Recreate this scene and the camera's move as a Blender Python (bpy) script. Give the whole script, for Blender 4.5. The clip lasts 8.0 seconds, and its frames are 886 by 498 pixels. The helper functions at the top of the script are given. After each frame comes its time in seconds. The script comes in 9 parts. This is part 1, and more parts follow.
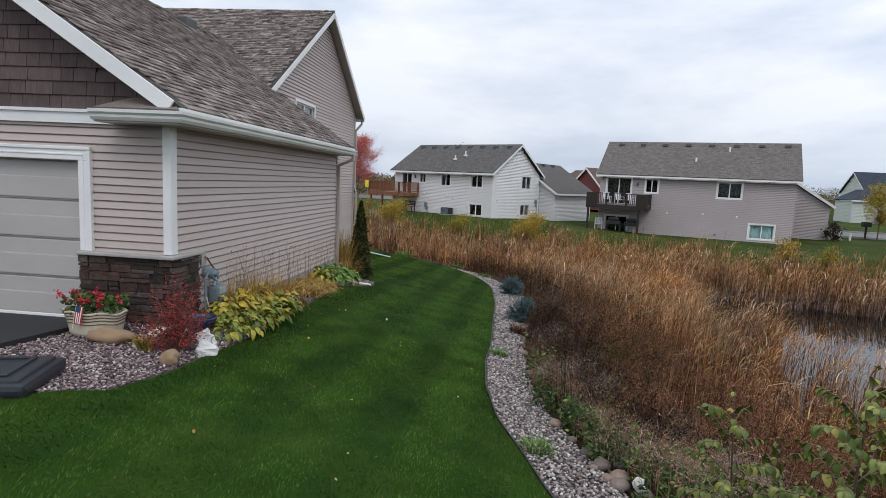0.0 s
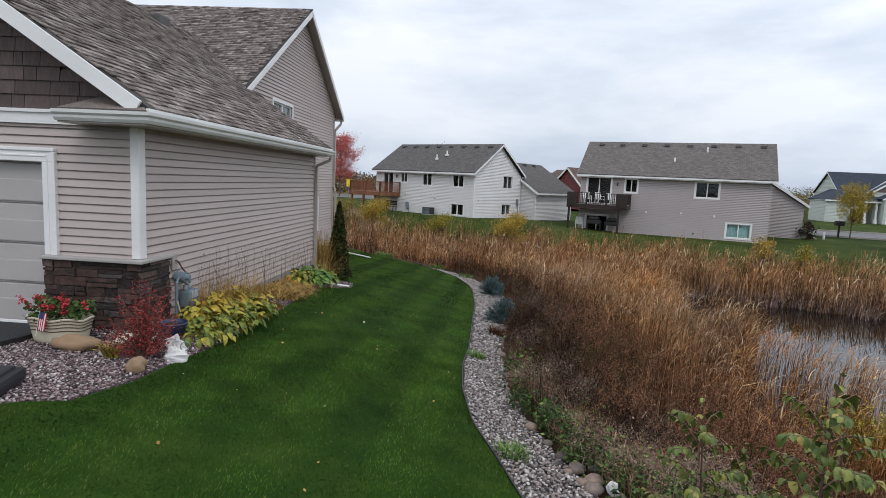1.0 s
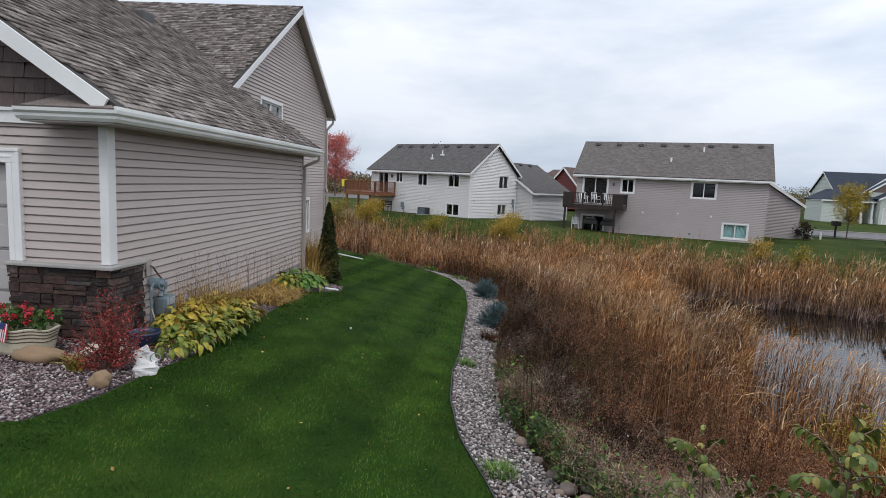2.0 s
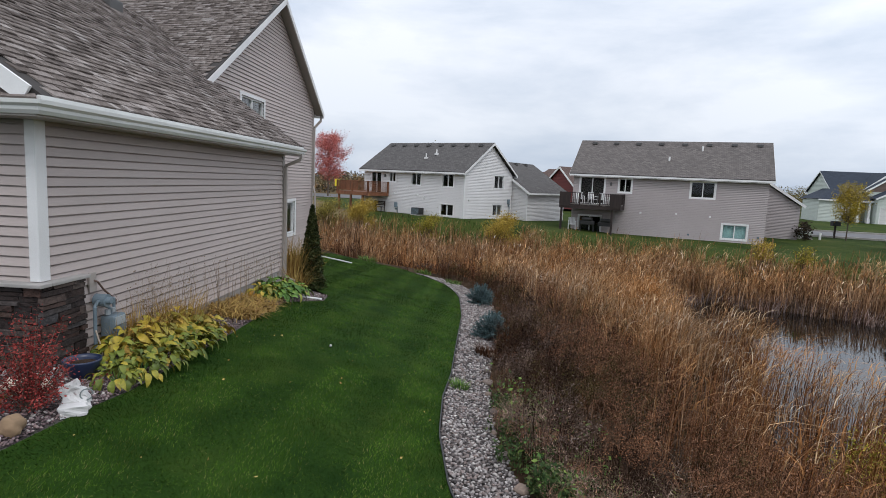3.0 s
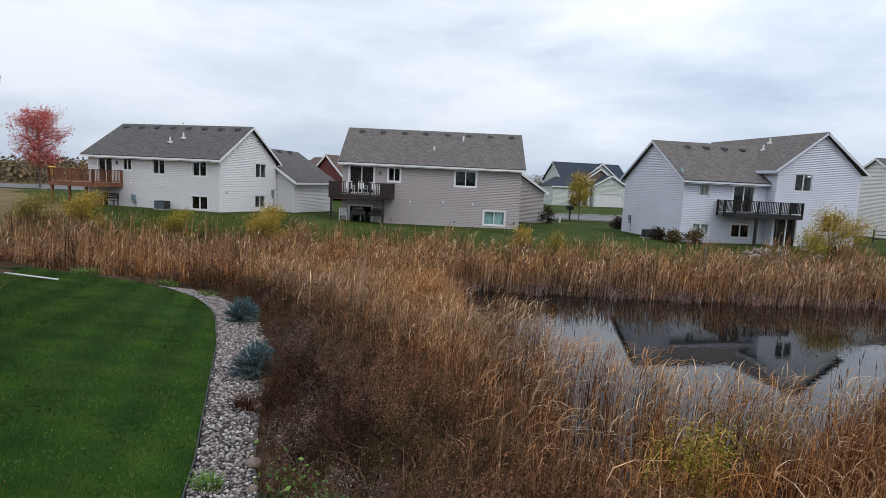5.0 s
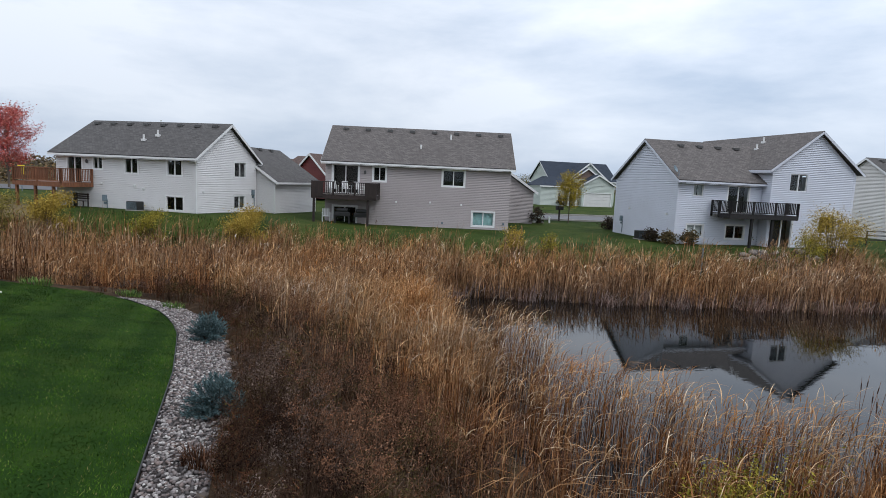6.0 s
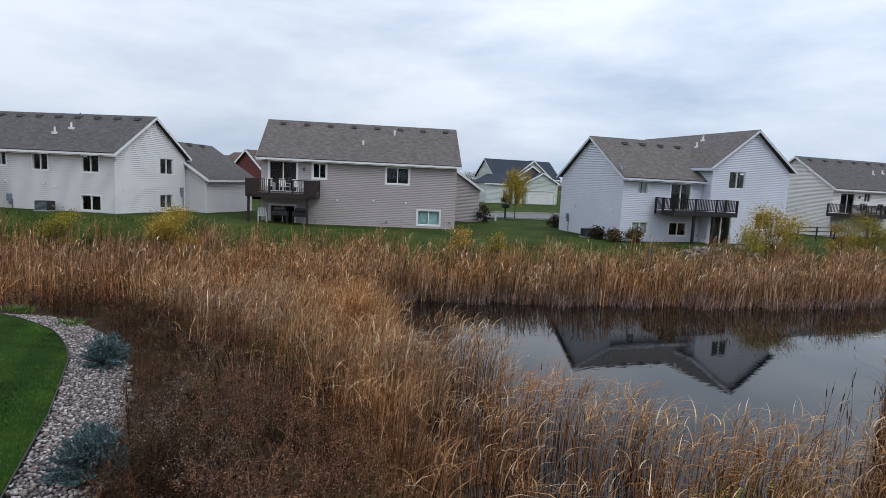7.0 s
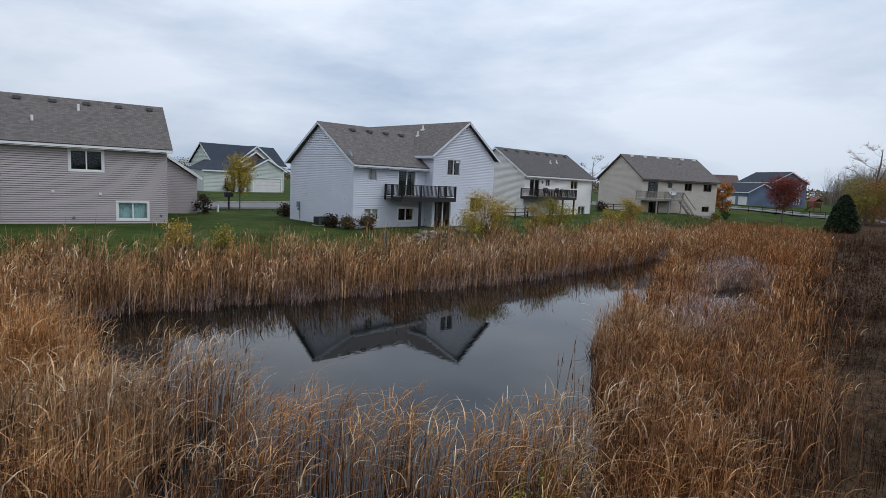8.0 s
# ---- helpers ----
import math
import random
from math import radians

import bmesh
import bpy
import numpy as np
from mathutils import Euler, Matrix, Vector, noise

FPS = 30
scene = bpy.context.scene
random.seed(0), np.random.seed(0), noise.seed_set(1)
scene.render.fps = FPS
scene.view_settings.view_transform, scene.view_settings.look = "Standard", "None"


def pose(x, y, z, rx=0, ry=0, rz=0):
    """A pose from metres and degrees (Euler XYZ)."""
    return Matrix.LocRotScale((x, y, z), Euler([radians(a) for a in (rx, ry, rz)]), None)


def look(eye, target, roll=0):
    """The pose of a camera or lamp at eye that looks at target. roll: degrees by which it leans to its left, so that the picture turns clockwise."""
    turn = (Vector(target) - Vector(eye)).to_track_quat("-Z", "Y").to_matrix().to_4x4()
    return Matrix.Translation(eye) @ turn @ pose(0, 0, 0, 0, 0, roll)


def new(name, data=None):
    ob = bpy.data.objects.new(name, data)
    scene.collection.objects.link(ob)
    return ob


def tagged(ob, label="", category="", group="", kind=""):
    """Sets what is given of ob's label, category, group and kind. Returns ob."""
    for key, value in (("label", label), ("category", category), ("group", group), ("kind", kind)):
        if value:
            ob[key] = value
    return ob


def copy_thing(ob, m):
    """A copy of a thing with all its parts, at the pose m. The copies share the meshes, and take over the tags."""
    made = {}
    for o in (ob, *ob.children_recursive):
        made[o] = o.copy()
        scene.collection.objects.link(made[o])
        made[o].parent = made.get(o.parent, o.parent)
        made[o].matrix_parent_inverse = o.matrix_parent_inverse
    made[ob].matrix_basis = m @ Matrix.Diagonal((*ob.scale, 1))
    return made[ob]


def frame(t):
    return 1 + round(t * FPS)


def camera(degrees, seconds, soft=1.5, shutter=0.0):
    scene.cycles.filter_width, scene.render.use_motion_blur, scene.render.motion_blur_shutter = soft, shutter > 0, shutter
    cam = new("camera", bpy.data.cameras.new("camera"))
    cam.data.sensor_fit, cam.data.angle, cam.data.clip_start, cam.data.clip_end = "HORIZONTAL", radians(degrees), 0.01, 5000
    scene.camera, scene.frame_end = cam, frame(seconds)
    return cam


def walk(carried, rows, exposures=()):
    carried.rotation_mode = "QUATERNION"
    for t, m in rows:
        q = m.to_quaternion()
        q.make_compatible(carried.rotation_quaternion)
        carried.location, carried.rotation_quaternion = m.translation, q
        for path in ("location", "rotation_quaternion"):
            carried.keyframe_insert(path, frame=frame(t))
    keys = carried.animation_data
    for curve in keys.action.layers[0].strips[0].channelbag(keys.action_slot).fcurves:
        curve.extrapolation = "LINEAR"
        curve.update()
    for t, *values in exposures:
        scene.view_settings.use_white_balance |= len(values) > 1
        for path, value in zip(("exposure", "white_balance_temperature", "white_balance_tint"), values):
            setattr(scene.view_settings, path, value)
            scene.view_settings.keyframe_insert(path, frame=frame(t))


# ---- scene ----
cam = camera(76.46, 8.0, 0.8)
PATH = [
    (0, (0.931, -0.792, 2.078), (0.727, 1.183, 1.840), 2.69),
    (0.5, (0.977, -0.695, 2.118), (0.819, 1.285, 1.880), 2.69),
    (1, (1.014, -0.717, 2.121), (0.871, 1.264, 1.883), 2.71),
    (1.5, (1.088, -0.622, 2.135), (0.948, 1.358, 1.896), 2.66),
    (1.7, (1.103, -0.540, 2.146), (0.966, 1.441, 1.907), 2.69),
    (2.8, (1.124, 0.361, 2.172), (1.005, 2.343, 1.934), 2.68),
    (3, (1.129, 0.590, 2.187), (1.014, 2.572, 1.947), 2.69),
    (3.5, (1.146, 1.174, 2.193), (1.041, 3.157, 1.954), 2.69),
    (4, (1.179, 1.744, 2.171), (1.086, 3.728, 1.932), 2.67),
    (4.2, (1.200, 1.972, 2.171), (1.239, 3.957, 1.931), 2.73),
    (4.5, (1.265, 2.347, 2.187), (1.553, 4.311, 1.946), 2.68),
    (4.7, (1.277, 2.617, 2.196), (1.742, 4.547, 1.954), 2.72),
    (5, (1.294, 3.025, 2.213), (1.974, 4.890, 1.971), 2.63),
    (5.2, (1.327, 3.321, 2.214), (2.021, 5.180, 1.971), 2.63),
    (6.3, (1.817, 4.860, 2.244), (2.597, 6.686, 2.003), 2.70),
    (6.5, (1.908, 5.147, 2.242), (2.737, 6.951, 2.001), 2.62),
    (7, (2.237, 5.723, 2.213), (3.141, 7.490, 1.972), 2.67),
    (7.2, (2.308, 5.940, 2.203), (3.405, 7.595, 1.962), 2.66),
    (7.5, (2.485, 6.398, 2.191), (3.902, 7.788, 1.949), 2.67),
    (7.7, (2.650, 6.707, 2.189), (4.201, 7.947, 1.948), 2.71),
    (8, (2.986, 7.132, 2.191), (4.600, 8.288, 1.949), 2.63),
]
walk(cam, [(t, look(eye, target, roll)) for t, eye, target, roll in PATH],
     [(0, 0.07, 6280, 12), (4, 0.06, 6260, 12), (6.5, -0.02, 6050, 11), (7.3, -0.09, 6020, 11), (8, -0.2, 6000, 11)])

# ---- light ----
world = bpy.data.worlds.new("overcast_sky")
scene.world = world
world.use_nodes = True
wt = world.node_tree
wt.nodes.clear()


def wnode(kind, **inputs):
    n = wt.nodes.new(kind)
    for k, v in inputs.items():
        n.inputs[k].default_value = v
    return n


sky = wnode("ShaderNodeTexSky")
sky.sky_type = "NISHITA"
sky.sun_disc = False
sky.sun_elevation, sky.sun_rotation = radians(52), radians(158)
sky.air_density, sky.dust_density = 1.0, 3.0
coord = wnode("ShaderNodeTexCoord")
flat = wnode("ShaderNodeMapping")
flat.inputs["Scale"].default_value = (1.0, 1.0, 3.3)
wt.links.new(coord.outputs["Generated"], flat.inputs["Vector"])
cloud = wnode("ShaderNodeTexNoise", Scale=1.9, Detail=7.0, Roughness=0.55, Distortion=0.15)
wt.links.new(flat.outputs["Vector"], cloud.inputs["Vector"])
shade = wnode("ShaderNodeValToRGB")
shade.color_ramp.elements[0].position, shade.color_ramp.elements[0].color = 0.32, (0.56, 0.64, 0.74, 1)
shade.color_ramp.elements[1].position, shade.color_ramp.elements[1].color = 0.60, (0.96, 0.98, 1.0, 1)
wt.links.new(cloud.outputs["Fac"], shade.inputs["Fac"])
dim = wnode("ShaderNodeMixRGB", Fac=1.0, Color2=(0.1, 0.1, 0.1, 1))
dim.blend_type = "MULTIPLY"
wt.links.new(sky.outputs["Color"], dim.inputs["Color1"])
cover = wnode("ShaderNodeMixRGB", Fac=0.92)
wt.links.new(dim.outputs["Color"], cover.inputs["Color1"])
wt.links.new(shade.outputs["Color"], cover.inputs["Color2"])
# an overcast sky is darker towards the horizon
upward = wnode("ShaderNodeSeparateXYZ")
wt.links.new(coord.outputs["Generated"], upward.inputs["Vector"])
fade = wnode("ShaderNodeValToRGB")
fade.color_ramp.elements[0].position, fade.color_ramp.elements[0].color = 0.02, (0.72, 0.75, 0.78, 1)
fade.color_ramp.elements[1].position, fade.color_ramp.elements[1].color = 0.34, (1.0, 1.0, 1.0, 1)
fade.color_ramp.elements.new(0.75).color = (1.28, 1.28, 1.28, 1)
wt.links.new(upward.outputs["Z"], fade.inputs["Fac"])
low_dark = wnode("ShaderNodeMixRGB", Fac=1.0)
low_dark.blend_type = "MULTIPLY"
wt.links.new(cover.outputs["Color"], low_dark.inputs["Color1"])
wt.links.new(fade.outputs["Color"], low_dark.inputs["Color2"])
# the cloud is thinner, and so a little brighter, towards the east
east_way = wnode("ShaderNodeVectorMath")
east_way.operation = "DOT_PRODUCT"
east_way.inputs[1].default_value = (0.85, 0.49, 0.17)
wt.links.new(coord.outputs["Generated"], east_way.inputs[0])
thin = wnode("ShaderNodeMapRange")
thin.interpolation_type = "SMOOTHSTEP"
for k, v in (("From Min", 0.72), ("From Max", 1.0), ("To Min", 1.12), ("To Max", 1.25)):
    thin.inputs[k].default_value = v
wt.links.new(east_way.outputs["Value"], thin.inputs["Value"])
back = wnode("ShaderNodeBackground")
wt.links.new(low_dark.outputs["Color"], back.inputs["Color"])
wt.links.new(thin.outputs["Result"], back.inputs["Strength"])
wout = wnode("ShaderNodeOutputWorld")
wt.links.new(back.outputs["Background"], wout.inputs["Surface"])

sun = new("sun", bpy.data.lights.new("sun", "SUN"))
sun.data.energy, sun.data.angle, sun.data.color = 0.75, radians(25), (1.0, 0.97, 0.93)
sun.matrix_world = look((9, -22, 30), (0, 0, 0))

# ---- materials ----


class Nodes:
    """A node material with a Principled shader, to add textures to."""

    def __init__(self, name, rough=0.6, metal=0.0, spec=0.5):
        self.mat = bpy.data.materials.new(name)
        self.mat.use_nodes = True
        self.t = self.mat.node_tree
        self.b = self.t.nodes["Principled BSDF"]
        self.b.inputs["Roughness"].default_value = rough
        self.b.inputs["Metallic"].default_value = metal
        self.b.inputs["Specular IOR Level"].default_value = spec
        self.co = None

    def node(self, kind, **inputs):
        n = self.t.nodes.new(kind)
        for k, v in inputs.items():
            n.inputs[k].default_value = v
        return n

    def link(self, a, b):
        self.t.links.new(a, b)

    def coords(self, scale=(1, 1, 1)):
        if self.co is None:
            self.co = self.node("ShaderNodeTexCoord")
        m = self.node("ShaderNodeMapping")
        m.inputs["Scale"].default_value = scale
        self.link(self.co.outputs["Object"], m.inputs["Vector"])
        return m.outputs["Vector"]

    def noise(self, scale, detail=4.0, rough=0.55, stretch=(1, 1, 1)):
        n = self.node("ShaderNodeTexNoise", Scale=scale, Detail=detail, Roughness=rough)
        self.link(self.coords(stretch), n.inputs["Vector"])
        return n.outputs["Fac"]

    def ramp(self, fac, *stops):
        n = self.node("ShaderNodeValToRGB")
        e = n.color_ramp.elements
        while len(e) < len(stops):
            e.new(0.5)
        for s, (p, c) in zip(e, stops):
            s.position, s.color = p, (*c, 1)
        self.link(fac, n.inputs["Fac"])
        return n.outputs["Color"]

    def mix(self, fac, a, b, how="MIX"):
        n = self.node("ShaderNodeMixRGB")
        n.blend_type = how
        for k, v in (("Fac", fac), ("Color1", a), ("Color2", b)):
            if isinstance(v, (int, float)):
                n.inputs[k].default_value = v
            elif isinstance(v, tuple):
                n.inputs[k].default_value = (*v, 1)
            else:
                self.link(v, n.inputs[k])
        return n.outputs["Color"]

    def per_object(self):
        return self.node("ShaderNodeObjectInfo").outputs["Random"]

    def per_island(self):
        return self.node("ShaderNodeNewGeometry").outputs["Random Per Island"]

    def colour(self, c):
        if isinstance(c, tuple):
            self.b.inputs["Base Color"].default_value = (*c, 1)
        else:
            self.link(c, self.b.inputs["Base Color"])
        return self

    def bump(self, height, strength=0.3, distance=0.01):
        n = self.node("ShaderNodeBump", Strength=strength, Distance=distance)
        self.link(height, n.inputs["Height"])
        self.link(n.outputs["Normal"], self.b.inputs["Normal"])
        return self

    def rough(self, fac, low, high):
        n = self.node("ShaderNodeMapRange")
        n.inputs["To Min"].default_value, n.inputs["To Max"].default_value = low, high
        self.link(fac, n.inputs["Value"])
        self.link(n.outputs["Result"], self.b.inputs["Roughness"])
        return self


def tint(c, f):
    return tuple(min(1.0, v * f) for v in c)


def painted(name, c, rough=0.5, grime=0.16, grain=60.0, bump=0.08):
    """Paint or vinyl with faint grime in two scales."""
    n = Nodes(name, rough)
    big = n.ramp(n.noise(0.9, 5), (0.35, tint(c, 1 - grime)), (0.65, tint(c, 1 + grime * 0.4)))
    fine = n.mix(0.25, big, n.ramp(n.noise(grain, 3, stretch=(1, 1, 3)), (0.3, tint(c, 0.82)), (0.7, tint(c, 1.12))))
    n.colour(fine).bump(n.noise(grain * 2, 3), bump, 0.004)
    return n.mat


def vinyl(name, c):
    """Vinyl boards: each a little different, with dust and fine grain along the board."""
    n = Nodes(name, 0.52, spec=0.35)
    each = n.mix(n.per_object(), tint(c, 0.95), tint(c, 1.05))
    dust = n.ramp(n.noise(0.7, 5), (0.25, (0.93, 0.925, 0.92)), (0.75, (1.02, 1.02, 1.02)))
    grain = n.ramp(n.noise(14, 4, stretch=(0.6, 0.6, 14)), (0.3, (0.93, 0.93, 0.93)), (0.7, (1.05, 1.05, 1.05)))
    n.colour(n.mix(1.0, n.mix(1.0, each, dust, "MULTIPLY"), grain, "MULTIPLY"))
    n.bump(n.noise(30, 4, stretch=(0.5, 0.5, 8)), 0.12, 0.004)
    return n.mat


def by_island(name, stops, rough=0.7, grain=40.0, spec=0.4, bump=0.35, dist=0.01, mottling=0.5):
    """Many small pieces in one mesh, each with its own colour and a grain of its own."""
    n = Nodes(name, rough, spec=spec)
    own = n.ramp(n.per_island(), *stops)
    spots = n.ramp(n.noise(grain, 4), (0.3, (1 - mottling * 0.6,) * 3), (0.7, (1 + mottling * 0.4,) * 3))
    n.colour(n.mix(1.0, own, spots, "MULTIPLY")).bump(n.noise(grain * 1.7, 3), bump, dist)
    return n.mat


def by_object(name, stops, rough=0.7, grain=40.0, spec=0.4, bump=0.5, dist=0.01, mottling=0.5, stretch=(1, 1, 1)):
    """Separate pieces, each with its own colour and grain."""
    n = Nodes(name, rough, spec=spec)
    own = n.ramp(n.per_object(), *stops)
    spots = n.ramp(n.noise(grain, 5, stretch=stretch), (0.3, (1 - mottling * 0.6,) * 3), (0.7, (1 + mottling * 0.4,) * 3))
    n.colour(n.mix(1.0, own, spots, "MULTIPLY")).bump(n.noise(grain * 1.7, 4, stretch=stretch), bump, dist)
    return n.mat


def wood(name, c, rough=0.7):
    n = Nodes(name, rough)
    streak = n.ramp(n.noise(9, 5, stretch=(1, 1, 0.15)), (0.3, tint(c, 0.6)), (0.7, tint(c, 1.3)))
    each = n.mix(1.0, streak, n.ramp(n.per_object(), (0, (0.8, 0.8, 0.8)), (1, (1.15, 1.15, 1.15))), "MULTIPLY")
    n.colour(each).bump(n.noise(40, 4, stretch=(1, 1, 0.1)), 0.3, 0.004)
    return n.mat


def shingled(name, c, row=0.14, dark=0.55):
    """Roofing seen from afar: staggered tabs in rows, blotched."""
    n = Nodes(name, 0.9, spec=0.2)
    br = n.node("ShaderNodeTexBrick", Scale=1.0)
    br.inputs["Color1"].default_value = (*tint(c, 0.80), 1)
    br.inputs["Color2"].default_value = (*tint(c, 1.22), 1)
    br.inputs["Mortar"].default_value = (*tint(c, dark), 1)
    br.inputs["Mortar Size"].default_value = 0.008
    br.inputs["Brick Width"].default_value, br.inputs["Row Height"].default_value = 0.24, row
    br.offset = 0.5
    uv = n.node("ShaderNodeUVMap")
    n.link(uv.outputs["UV"], br.inputs["Vector"])
    blot = n.ramp(n.noise(2.2, 6, 0.65), (0.3, (0.92, 0.92, 0.93)), (0.7, (1.07, 1.06, 1.05)))
    n.colour(n.mix(1.0, br.outputs["Color"], blot, "MULTIPLY"))
    n.bump(br.outputs["Fac"], -0.6, 0.02)
    return n.mat


def glass():
    n = Nodes("window_glass", 0.02, spec=0.5)
    n.colour((0.9, 0.95, 0.95))
    n.b.inputs["Transmission Weight"].default_value = 1.0
    n.b.inputs["IOR"].default_value = 1.33
    return n.mat


M = dict(
    vinyl_taupe=vinyl("vinyl_taupe", (0.488, 0.42, 0.393)),
    vinyl_white=vinyl("vinyl_white", (0.74, 0.73, 0.72)),
    vinyl_mauve=vinyl("vinyl_mauve", (0.43, 0.385, 0.375)),
    vinyl_blue_grey=vinyl("vinyl_blue_grey", (0.66, 0.69, 0.76)),
    vinyl_cream=vinyl("vinyl_cream", (0.80, 0.775, 0.74)),
    vinyl_beige=vinyl("vinyl_beige", (0.56, 0.51, 0.44)),
    vinyl_sage=vinyl("vinyl_sage", (0.52, 0.57, 0.52)),
    vinyl_blue=vinyl("vinyl_blue", (0.11, 0.155, 0.24)),
    vinyl_red=vinyl("vinyl_red", (0.14, 0.028, 0.024)),
    vinyl_brown=vinyl("vinyl_brown", (0.16, 0.11, 0.09)),
    white=painted("white_trim", (0.80, 0.80, 0.79), 0.45, 0.10),
    gutter=painted("gutter_enamel", (0.77, 0.78, 0.755), 0.35, 0.14),
    taupe_trim=painted("taupe_trim", (0.40, 0.36, 0.33), 0.4, 0.12),
    brown_trim=painted("brown_trim", (0.10, 0.075, 0.06), 0.5, 0.2),
    door_taupe=painted("garage_door_enamel", (0.44, 0.415, 0.40), 0.42, 0.10, 90),
    white_door=painted("white_door_enamel", (0.70, 0.69, 0.67), 0.45, 0.10),
    shake=by_object("cedar_shake", [(0, (0.078, 0.056, 0.053)), (0.5, (0.098, 0.071, 0.066)), (1, (0.120, 0.088, 0.081))], 0.75, 6, stretch=(6, 6, 0.7), mottling=0.45),
    stone=by_object("ledge_stone", [(0, (0.022, 0.016, 0.015)), (0.3, (0.042, 0.027, 0.023)), (0.65, (0.070, 0.039, 0.030)), (0.88, (0.098, 0.075, 0.066)), (1, (0.046, 0.045, 0.048))], 0.82, 14, mottling=0.9, bump=0.9, dist=0.02),
    cap=painted("stone_cap", (0.42, 0.40, 0.38), 0.8, 0.3, 40, 0.5),
    mortar=painted("mortar", (0.07, 0.06, 0.055), 0.95, 0.3, 60, 0.6),
    shingle=by_object("asphalt_shingle", [(0, (0.098, 0.080, 0.072)), (0.3, (0.168, 0.141, 0.126)), (0.65, (0.232, 0.198, 0.180)), (0.9, (0.30, 0.262, 0.242)), (1, (0.38, 0.345, 0.325))], 0.93, 60, spec=0.2, mottling=0.8, bump=0.8),
    shingles=by_island("asphalt_shingles", [(0, (0.098, 0.080, 0.072)), (0.3, (0.168, 0.141, 0.126)), (0.65, (0.232, 0.198, 0.180)), (0.9, (0.30, 0.262, 0.242)), (1, (0.38, 0.345, 0.325))], 0.93, 60, spec=0.2, mottling=0.8, bump=0.8),
    underlay=painted("roof_underlay", (0.045, 0.04, 0.037), 0.95, 0.3),
    roof_grey=shingled("roof_grey", (0.135, 0.122, 0.115)),
    roof_dark=shingled("roof_dark_grey", (0.10, 0.095, 0.092)),
    roof_slate=shingled("roof_slate_blue", (0.040, 0.050, 0.068)),
    roof_red=shingled("roof_weathered", (0.12, 0.085, 0.075)),
    vent=painted("roof_vent_metal", (0.09, 0.088, 0.086), 0.35, 0.2),
    pipe=painted("vent_pipe", (0.80, 0.80, 0.78), 0.5, 0.2),
    glass=glass(),
    curtain=painted("teal_curtain", (0.30, 0.46, 0.45), 0.9, 0.25, 12, 0.6),
    blind=painted("pale_blind", (0.55, 0.56, 0.55), 0.8, 0.2, 12, 0.4),
    # near-black: the shade of an unlit room, put into the colour
    room_shade=painted("room_shade_black", (0.014, 0.013, 0.012), 0.9, 0.3),
    cedar=wood("cedar_stain", (0.19, 0.075, 0.034)),
    dark_wood=wood("dark_brown_stain", (0.024, 0.0145, 0.012)),
    black_wood=wood("weathered_black_wood", (0.014, 0.012, 0.012)),
    grey_wood=wood("weathered_grey_wood", (0.30, 0.27, 0.24)),
    concrete=painted("foundation_concrete", (0.36, 0.34, 0.32), 0.9, 0.3, 30, 0.5),
    asphalt=by_island("driveway_asphalt", [(0, (0.028, 0.028, 0.03)), (1, (0.034, 0.034, 0.036))], 0.85, 120, bump=0.7, dist=0.006, mottling=0.9),
    road=painted("road_asphalt", (0.14, 0.14, 0.145), 0.9, 0.2, 30, 0.4),
    black_plastic=painted("black_plastic", (0.018, 0.021, 0.027), 0.42, 0.3, 80, 0.2),
    blue_plastic=painted("blue_pot_glaze", (0.02, 0.032, 0.075), 0.3, 0.2),
    cream_ceramic=painted("cream_planter", (0.58, 0.53, 0.40), 0.55, 0.2, 30),
    brown_glaze=painted("brown_stripe", (0.075, 0.05, 0.028), 0.5, 0.2),
    bag=painted("white_paper_bag", (0.72, 0.71, 0.70), 0.7, 0.2, 20, 0.6),
    bag_print=painted("bag_print", (0.22, 0.26, 0.26), 0.7, 0.2),
    sandstone=painted("tan_rock", (0.29, 0.195, 0.115), 0.85, 0.35, 18, 0.8),
    pale_rock=painted("pale_rock", (0.62, 0.52, 0.42), 0.85, 0.35, 18, 0.8),
    gutter_grey=painted("dull_zinc", (0.36, 0.40, 0.42), 0.5, 0.3, 40, 0.3),
    meter=painted("gas_meter_grey", (0.17, 0.225, 0.26), 0.5, 0.45, 14, 0.3),
    copper=painted("brown_pipe", (0.12, 0.07, 0.05), 0.5, 0.3),
    red_cloth=painted("flag_red", (0.45, 0.03, 0.04), 0.8, 0.1),
    white_cloth=painted("flag_white", (0.75, 0.74, 0.73), 0.8, 0.1),
    navy_cloth=painted("flag_blue", (0.03, 0.05, 0.16), 0.8, 0.1),
    pvc=painted("white_pipe", (0.78, 0.78, 0.76), 0.4, 0.15),
    edging=painted("black_edging", (0.02, 0.02, 0.02), 0.6, 0.3),
    yellow=painted("yellow_sign", (0.80, 0.62, 0.03), 0.5, 0.1),
    bark=wood("tree_bark", (0.11, 0.085, 0.065), 0.9),
    chair_white=painted("white_resin", (0.74, 0.74, 0.73), 0.4, 0.1),
    play_red=wood("red_stain", (0.16, 0.03, 0.022)),
    iron=painted("black_iron", (0.02, 0.02, 0.02), 0.5, 0.2),
)


